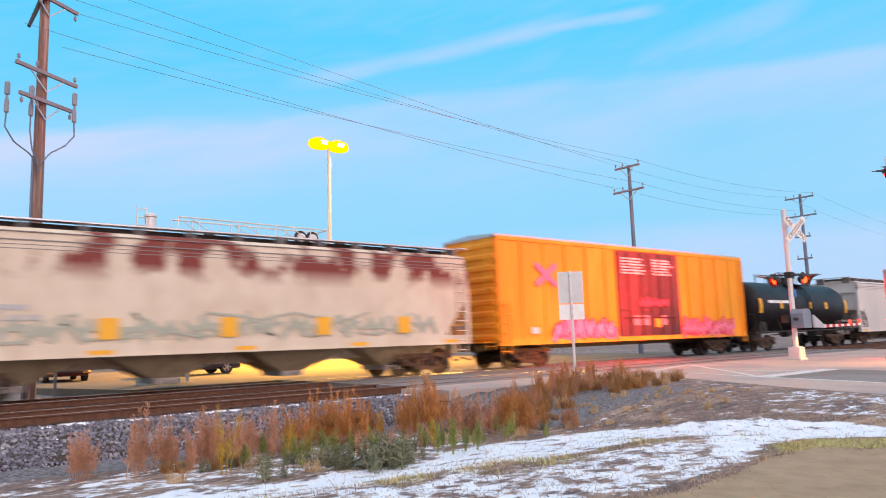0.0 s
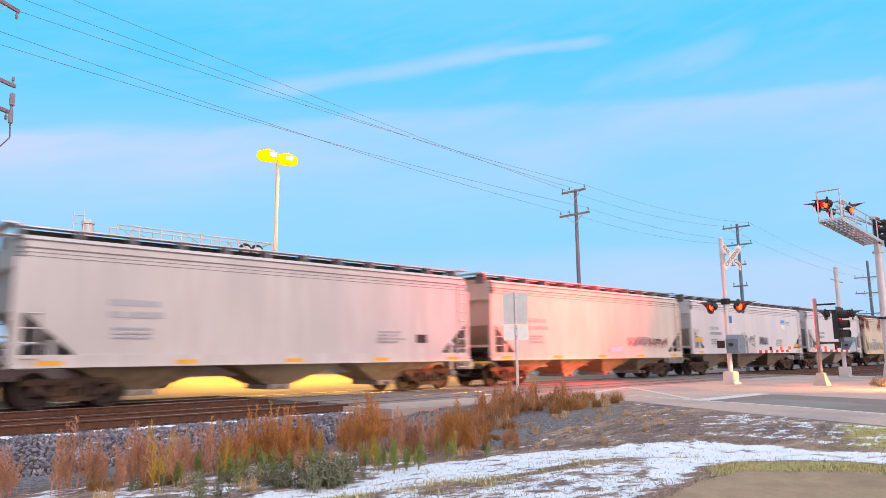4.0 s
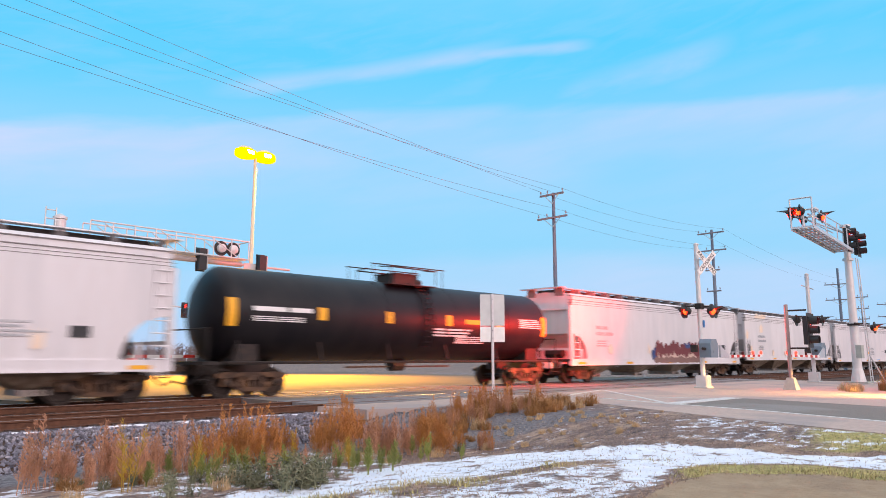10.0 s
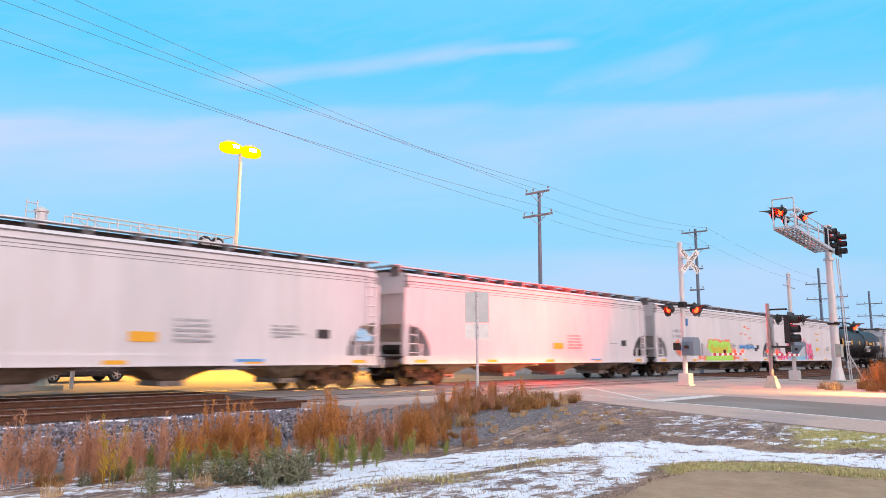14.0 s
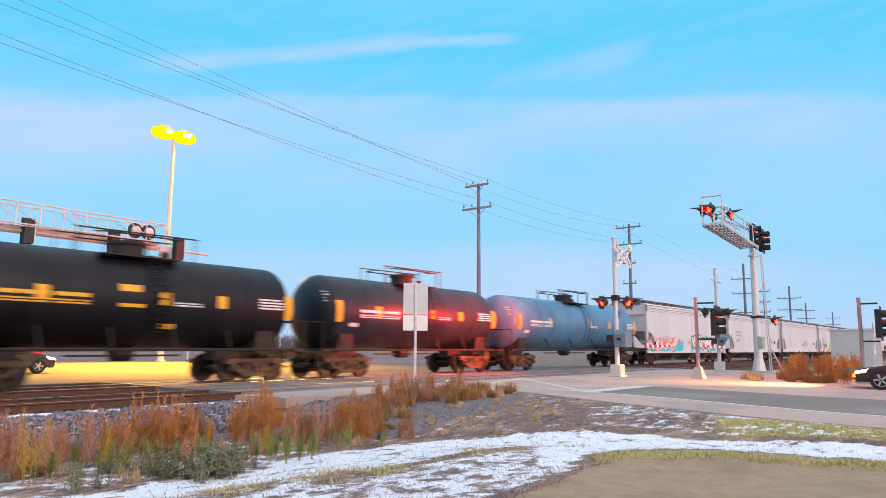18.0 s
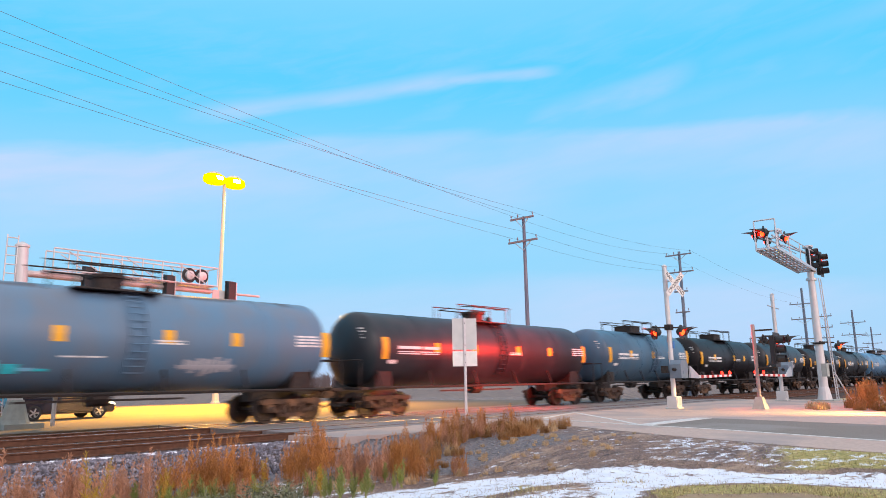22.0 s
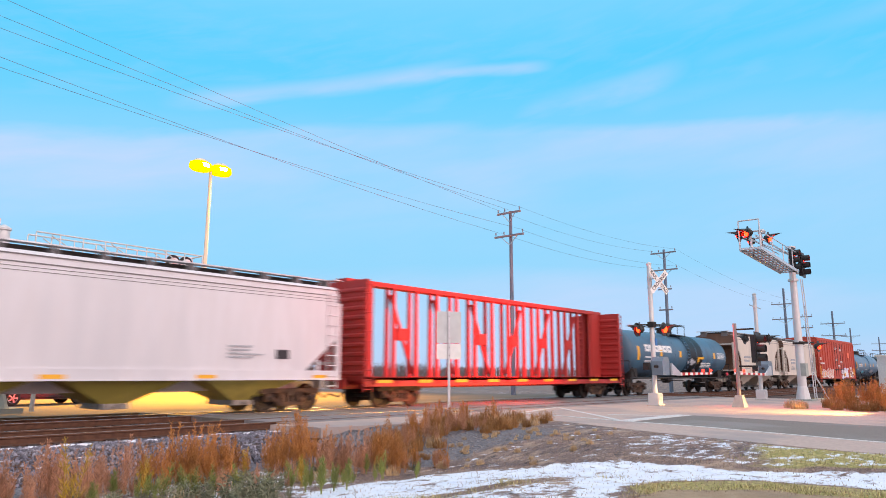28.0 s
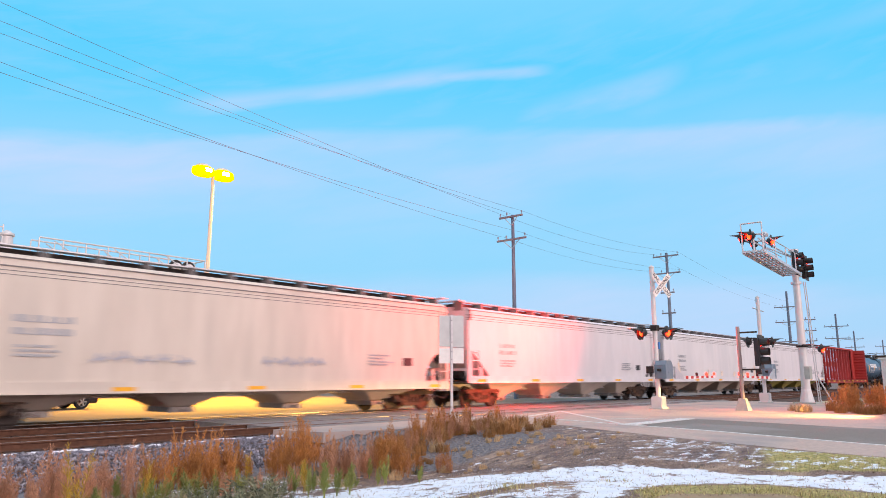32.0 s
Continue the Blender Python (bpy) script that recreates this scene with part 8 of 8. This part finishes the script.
def stones():
    """Loose ballast on the shoulder of the near track."""
    rnd = random.Random(2)
    verts, faces = [], []
    octa = ((1, 0, 0), (0, 1, 0), (-1, 0, 0), (0, -1, 0), (0, 0, 1), (0, 0, -1))
    tri = ((0, 1, 4), (1, 2, 4), (2, 3, 4), (3, 0, 4), (1, 0, 5), (2, 1, 5), (3, 2, 5), (0, 3, 5))
    for i in range(19000):
        x = rnd.uniform(0.5, 13.5)
        y = rnd.uniform(11.3, 15.4)
        if y < 12.3 and rnd.random() < 0.7:
            continue
        if on_paving(x, y):
            continue
        z = float(np.interp(y, (11.3, 12.6, 13.2, 14.55, 15.3), (-0.56, -0.58, -0.45, -0.2, -0.185)))
        s = rnd.uniform(0.015, 0.045)
        rot = Euler((rnd.uniform(0, 6), rnd.uniform(0, 6), rnd.uniform(0, 6))).to_matrix()
        b = len(verts)
        for c in octa:
            v = rot @ Vector([q * s * rnd.uniform(0.65, 1.3) for q in c])
            verts.append((x + v.x, y + v.y, z + s * 0.3 + v.z))
        faces += [tuple(b + q for q in t) for t in tri]
    me = bpy.data.meshes.new("ballast_stones")
    me.from_pydata(verts, [], faces)
    me.materials.append(gravel_mat)
    tagged(new("ballast_stones", me), "loose grey ballast stones on the track's shoulder", "ballast", kind="stuff")


stones()


def snow_caps():
    rnd = random.Random(4)
    verts, faces = [], []
    for i in range(70):
        wide_one = i < 30
        x, y = rnd.uniform(1.0, 11.2), rnd.gauss(15.15, 0.12) if wide_one else rnd.gauss(14.3, 0.5)
        n = 9
        lx, ly = (rnd.uniform(0.12, 0.30), rnd.uniform(0.06, 0.14)) if wide_one else (rnd.uniform(0.03, 0.10), rnd.uniform(0.02, 0.05))
        b = len(verts)
        ring = [(x + math.cos(k * 2 * math.pi / n) * lx * rnd.uniform(0.6, 1.2), y + math.sin(k * 2 * math.pi / n) * ly * rnd.uniform(0.6, 1.2)) for k in range(n)]
        top = float(np.interp(y, (13.2, 14.55, 15.3), (-0.45, -0.2, -0.185))) + (0.035 if wide_one else 0.02)
        verts += [(px, py, top - 0.06) for px, py in ring] + [(x + (px - x) * 0.7, y + (py - y) * 0.7, top) for px, py in ring]
        faces += [(b + k, b + (k + 1) % n, b + n + (k + 1) % n, b + n + k) for k in range(n)] + [tuple(b + n + k for k in range(n))]
    me = bpy.data.meshes.new("snow_patches")
    me.from_pydata(verts, [], faces)
    me.materials.append(snow_mat)
    tagged(new("snow_patches", me), "small patches of snow on the ballast shoulder", "snow", kind="stuff")


snow_caps()


# ---- beyond the tracks ----
car_navy = material("dark_blue_car_paint", (0.012, 0.016, 0.03), 0.25, 0.0, second=(0.02, 0.025, 0.04), bump=0.0, coat=0.6)
car_maroon = material("dark_red_car_paint", (0.05, 0.008, 0.01), 0.25, 0.0, second=(0.03, 0.006, 0.008), bump=0.0, coat=0.6)
car_glass = material("tinted_car_glass", (0.02, 0.025, 0.03), 0.06, 0.0, bump=0.0)
tyre_mat = material("tyre_rubber", (0.02, 0.02, 0.021), 0.85, 0.0, second=(0.035, 0.033, 0.03))
rim_mat = material("alloy_rim", (0.55, 0.55, 0.57), 0.3, 0.7, bump=0.0)
headlight = material("lit_headlight", (1.0, 0.93, 0.55), 0.2, 0.0, bump=0.0, emit=5.0)
tail_red = material("red_lamp", (0.8, 0.03, 0.02), 0.3, 0.0, bump=0.0, emit=0.8)
indicator = material("amber_lamp", (1.0, 0.35, 0.02), 0.3, 0.0, bump=0.0, emit=1.6)


def motor_car(name, at, paint, label, high=1.68, long=4.6):
    """A family car: its nose points along its own +x."""
    car = thing(name, at, label, "car")
    h, w = long / 2, 0.92
    belt = high * 0.60
    side = [(-h, 0.42), (-h + 0.02, belt * 0.86), (-h + 0.12, belt), (h - 1.35, belt), (h - 0.25, belt * 0.80), (h - 0.03, belt * 0.66), (h, 0.45), (h - 0.12, 0.26), (-h + 0.1, 0.26)]
    bm = bmesh.new()
    prism(bm, side, -w, w)
    bmesh.ops.bevel(bm, geom=[e for e in bm.edges if abs(abs((e.verts[0].co.y + e.verts[1].co.y) / 2) - w) < 0.01], offset=0.09, segments=3, affect="EDGES")
    part("body", bm, paint, car, smooth=True)
    bm = bmesh.new()
    roof = [(-h + 0.18, belt - 0.01), (-h + 0.45, high - 0.06), (-h + 0.8, high), (h - 2.5, high), (h - 2.1, high - 0.05), (h - 1.25, belt - 0.01)]
    prism(bm, roof, -w + 0.05, w - 0.05)
    for v in bm.verts:
        if v.co.z > belt + 0.1:
            v.co.y *= 0.84
    part("cabin", bm, paint, car, smooth=True)
    for s in (-1, 1):
        bm = bmesh.new()
        z0, z1 = belt + 0.05, high - 0.13
        y0, y1 = s * (w - 0.046), s * (w - 0.145)
        for xa, xb, xc, xd in ((-h + 0.5, -h + 1.45, -h + 1.45, -h + 0.72), (-h + 1.55, h - 1.5, h - 2.15, -h + 1.55)):
            f = [bm.verts.new(p) for p in ((xa, y0 + s * 0.012, z0), (xb, y0 + s * 0.012, z0), (xc, y1 + s * 0.012, z1), (xd, y1 + s * 0.012, z1))]
            bm.faces.new(f)
        bmesh.ops.solidify(bm, geom=bm.faces[:], thickness=0.01)
        part("side_window", bm, car_glass, car)
        bm = bmesh.new()
        box(bm, h - 1.75, h - 1.55, *sorted((s * w, s * (w + 0.16))), belt, belt + 0.13)
        part("mirror", bm, paint, car)
        bm = bmesh.new()
        prism(bm, [(h - 0.5, belt * 0.80), (h - 0.1, belt * 0.70), (h - 0.06, belt * 0.60), (h - 0.42, belt * 0.66)], s * (w - 0.3), s * (w + 0.004))
        part("headlight", bm, headlight, car, "lit headlight")
        bm = bmesh.new()
        box(bm, h - 0.3, h - 0.01, *sorted((s * (w - 0.3), s * (w - 0.004))), 0.42, 0.52)
        part("indicator", bm, indicator, car, "glowing amber indicator")
        bm = bmesh.new()
        box(bm, -h - 0.01, -h + 0.12, *sorted((s * (w - 0.28), s * (w + 0.004))), belt * 0.7, belt * 0.9)
        part("tail_light", bm, tail_red, car)
    bm = bmesh.new()
    f = [bm.verts.new(p) for p in ((h - 1.29, -w + 0.18, belt + 0.02), (h - 1.29, w - 0.18, belt + 0.02), (h - 2.08, w - 0.26, high - 0.09), (h - 2.08, -w + 0.26, high - 0.09))]
    bm.faces.new(f)
    bmesh.ops.solidify(bm, geom=bm.faces[:], thickness=-0.012)
    part("windscreen", bm, car_glass, car)
    bm = bmesh.new()
    box(bm, h - 0.02, h + 0.012, -0.5, 0.5, 0.45, 0.62)
    part("grille", bm, black_metal, car)
    for x in (-h + 0.85, h - 0.85):
        for s in (-1, 1):
            bm = bmesh.new()
            lathe(bm, [(0.2, s * 0.70), (0.33, s * 0.70), (0.345, s * 0.74), (0.345, s * 0.89), (0.33, s * 0.925), (0.235, s * 0.93), (0.22, s * 0.9)], 22, "y", (x, 0, 0.345))
            tyre = part("wheel", bm, tyre_mat, car, smooth=True)
            bm = bmesh.new()
            for k in range(5):
                a = k * 2 * math.pi / 5
                beam(bm, (x, s * 0.915, 0.345), (x + math.cos(a) * 0.21, s * 0.915, 0.345 + math.sin(a) * 0.21), 0.07, 0.06)
            lathe(bm, [(0.225, s * 0.86), (0.225, s * 0.905), (0.2, s * 0.91), (0.19, s * 0.86)], 22, "y", (x, 0, 0.345))
            part("rim", bm, rim_mat, tyre)
    return car


waiting = motor_car("parked_car", pose(29.35, 1.95, road_z(29, 2.1), 0, 0, 90), car_maroon, "dark red car with lit headlights waiting on the pavement", high=1.5, long=4.5)
# plates added over the low beams to block their light above lamp height
for piece in [o for o in waiting.children if o.name.startswith("headlight")]:
    side = 1 if piece.data.vertices[0].co.y > 0 else -1
    bm = bmesh.new()
    box(bm, 2.27, 2.62, side * 0.65 - 0.45, side * 0.65 + 0.45, 0.512 - road_z(29, 2.1), 0.519 - road_z(29, 2.1))
    part("lamp_shield", bm, black_metal, piece)
motor_car("waiting_car", pose(7.3, 38.2, -0.15, 0, 0, -92), car_maroon, "dark car facing the crossing with lit headlights", high=1.6, long=4.5)
motor_car("waiting_suv", pose(13.0, 36.5, -0.15, 0, 0, 6), car_navy, "dark blue car waiting beyond the tracks, headlights lit", high=1.7, long=4.7)


def box_truck(name, x, y, turn, mat, cab, label, long=7.0, high=3.6):
    t = thing(name, pose(x, y, -0.15, 0, 0, turn), label, "truck")
    bm = bmesh.new()
    box(bm, -long / 2, long / 2 - 2.2, -1.2, 1.2, 1.0, high)
    bmesh.ops.bevel(bm, geom=bm.edges[:], offset=0.05, segments=2, affect="EDGES")
    part("cargo_box", bm, mat, t)
    bm = bmesh.new()
    prism(bm, [(long / 2 - 2.1, 0.6), (long / 2, 0.6), (long / 2, 1.5), (long / 2 - 0.7, 1.7), (long / 2 - 1.1, 2.6), (long / 2 - 2.1, 2.65)], -1.1, 1.1)
    part("cab", bm, cab, t)
    bm = bmesh.new()
    box(bm, -long / 2, long / 2 - 0.3, -0.5, 0.5, 0.6, 0.95)
    part("chassis", bm, steel_dark, t)
    bm = bmesh.new()
    box(bm, -long / 2 - 0.02, long / 2 - 2.4, -1.215, -1.2, 1.06, 1.18)
    part("reflective_strip", bm, red_mark, t)
    for wx in (-long / 2 + 1.3, long / 2 - 1.2):
        for s in (-1, 1):
            bm = bmesh.new()
            lathe(bm, [(0.2, s * 0.8), (0.47, s * 0.82), (0.47, s * 1.1), (0.25, s * 1.12)], 18, "y", (wx, 0, 0.47))
            part("wheel", bm, tyre_mat, t)


white_box = material("white_truck_panel", (0.78, 0.77, 0.76), 0.5, 0.0, second=(0.68, 0.66, 0.65), scale=2, bump=0.02)
red_box = material("red_truck_paint", (0.45, 0.03, 0.03), 0.4, 0.0, second=(0.35, 0.03, 0.03), scale=2, bump=0.02)
box_truck("box_truck", 17.5, 52, 8, white_box, red_box, "white box truck with a red cab waiting beyond the tracks")


def far_mast_arm():
    m = thing("far_traffic_signal", pose(0, 0, 0), "galvanised mast arm with two small red traffic signals far off", "traffic signal", "traffic signals")
    bm = bmesh.new()
    rod(bm, (37.5, 60, -0.2), (37.5, 60, 5.4), 0.14, 0.1, n=10)
    rod(bm, (37.5, 60, 4.7), (24.3, 60, 6.05), 0.10, 0.05, n=8)
    part("mast_arm", bm, galv, m)
    for x, z in ((25.6, 5.55), (28.3, 5.4)):
        traffic_head(m, (x, 59.7, z))
    bm = bmesh.new()
    box(bm, 36.0, 36.6, 59.85, 59.88, 4.55, 4.95)
    part("street_sign", bm, material("green_sign", (0.04, 0.30, 0.14), 0.5, bump=0.0), m)


far_mast_arm()

# far woods and single bare trees
bark = material("bare_twigs", (0.13, 0.10, 0.10), 0.95, 0.0, second=(0.08, 0.06, 0.06), bump=0.0)


def bare_tree(seed, high):
    rnd = random.Random(seed)
    bm = bmesh.new()

    def grow(p, d, long, r, depth):
        q = p + d * long
        rod(bm, p, q, r, r * 0.65, n=4 if depth < 2 else 3, caps=False)
        if depth == 5:
            return
        for k in range(3 if depth < 4 else 4):
            e = (d + Vector((rnd.gauss(0, 0.45), rnd.gauss(0, 0.45), rnd.gauss(0.08, 0.25)))).normalized()
            grow(p + d * long * rnd.uniform(0.6, 1.0), e, long * rnd.uniform(0.6, 0.85), max(r * 0.6, 0.012), depth + 1)

    grow(Vector((0, 0, -0.2)), Vector((0, 0, 1)), high * 0.28, high * 0.02, 0)
    return bm


TREES = [mesh_of("bare_tree", bare_tree(s, 9.0), bark) for s in range(4)]
for i, (x, y, s) in enumerate(((150, 26, 0.8), (163, 29, 0.7), (172, 31, 0.85), (185, 27, 0.6), (60, 190, 1.0), (75, 200, 0.9), (90, 205, 1.1), (40, 195, 0.95))):
    ob = new("bare_tree", TREES[i % 4])
    ob.matrix_basis = pose(x, y, -0.3, 0, 0, 70 * i) @ Matrix.Scale(s, 4)
    tagged(ob, "bare leafless tree far behind the tracks", "tree", "bare trees")


def far_woods():
    """A ragged belt of leafless trees along the horizon, as one mass."""
    rnd = random.Random(33)
    verts, faces = [], []
    for i in range(5200):
        x = rnd.uniform(-160, 420)
        y = rnd.uniform(225, 285)
        h = (5.5 + 3.5 * noise.noise((x * 0.03, 2, 0)) + rnd.uniform(-1.5, 2.0))
        lean, w = rnd.gauss(0, 0.9), rnd.uniform(0.10, 0.35)
        b = len(verts)
        z = -0.4
        verts += [(x - w, y, z), (x + w, y, z), (x + lean, y + rnd.gauss(0, 0.4), z + h)]
        faces.append((b, b + 1, b + 2))
        for k in range(3):
            u = rnd.uniform(0.4, 0.9)
            px, pz, s = x + lean * u, z + h * u, rnd.choice((-1, 1))
            b = len(verts)
            verts += [(px, y, pz - 0.15), (px, y, pz + 0.15), (px + s * rnd.uniform(0.8, 2.2), y, pz + rnd.uniform(0.5, 2.0))]
            faces.append((b, b + 1, b + 2))
    me = bpy.data.meshes.new("far_woods")
    me.from_pydata(verts, [], faces)
    me.materials.append(bark)
    tagged(new("far_woods", me), "hazy belt of bare trees along the horizon", "trees", kind="stuff")


far_woods()


def signal_hut():
    hut = thing("equipment_hut", pose(64.0, 9.0, -0.1), "silver metal equipment hut beside the tracks", "hut")
    bm = bmesh.new()
    box(bm, -2.4, 2.4, -1.4, 1.4, 0.0, 2.75)
    part("wall", bm, galv, hut)
    for i in range(12):
        x = -2.3 + i * 0.42
        bm = bmesh.new()
        box(bm, x, x + 0.03, -1.425, -1.4, 0.1, 2.7)
        part("wall_rib", bm, galv, hut)
    for i in range(7):
        y = -1.3 + i * 0.42
        bm = bmesh.new()
        box(bm, -2.425, -2.4, y, y + 0.03, 0.1, 2.7)
        part("wall_rib", bm, galv, hut)
    bm = bmesh.new()
    box(bm, -2.55, 2.55, -1.55, 1.55, 2.752, 2.88)
    part("roof", bm, alu, hut)


signal_hut()
motions()
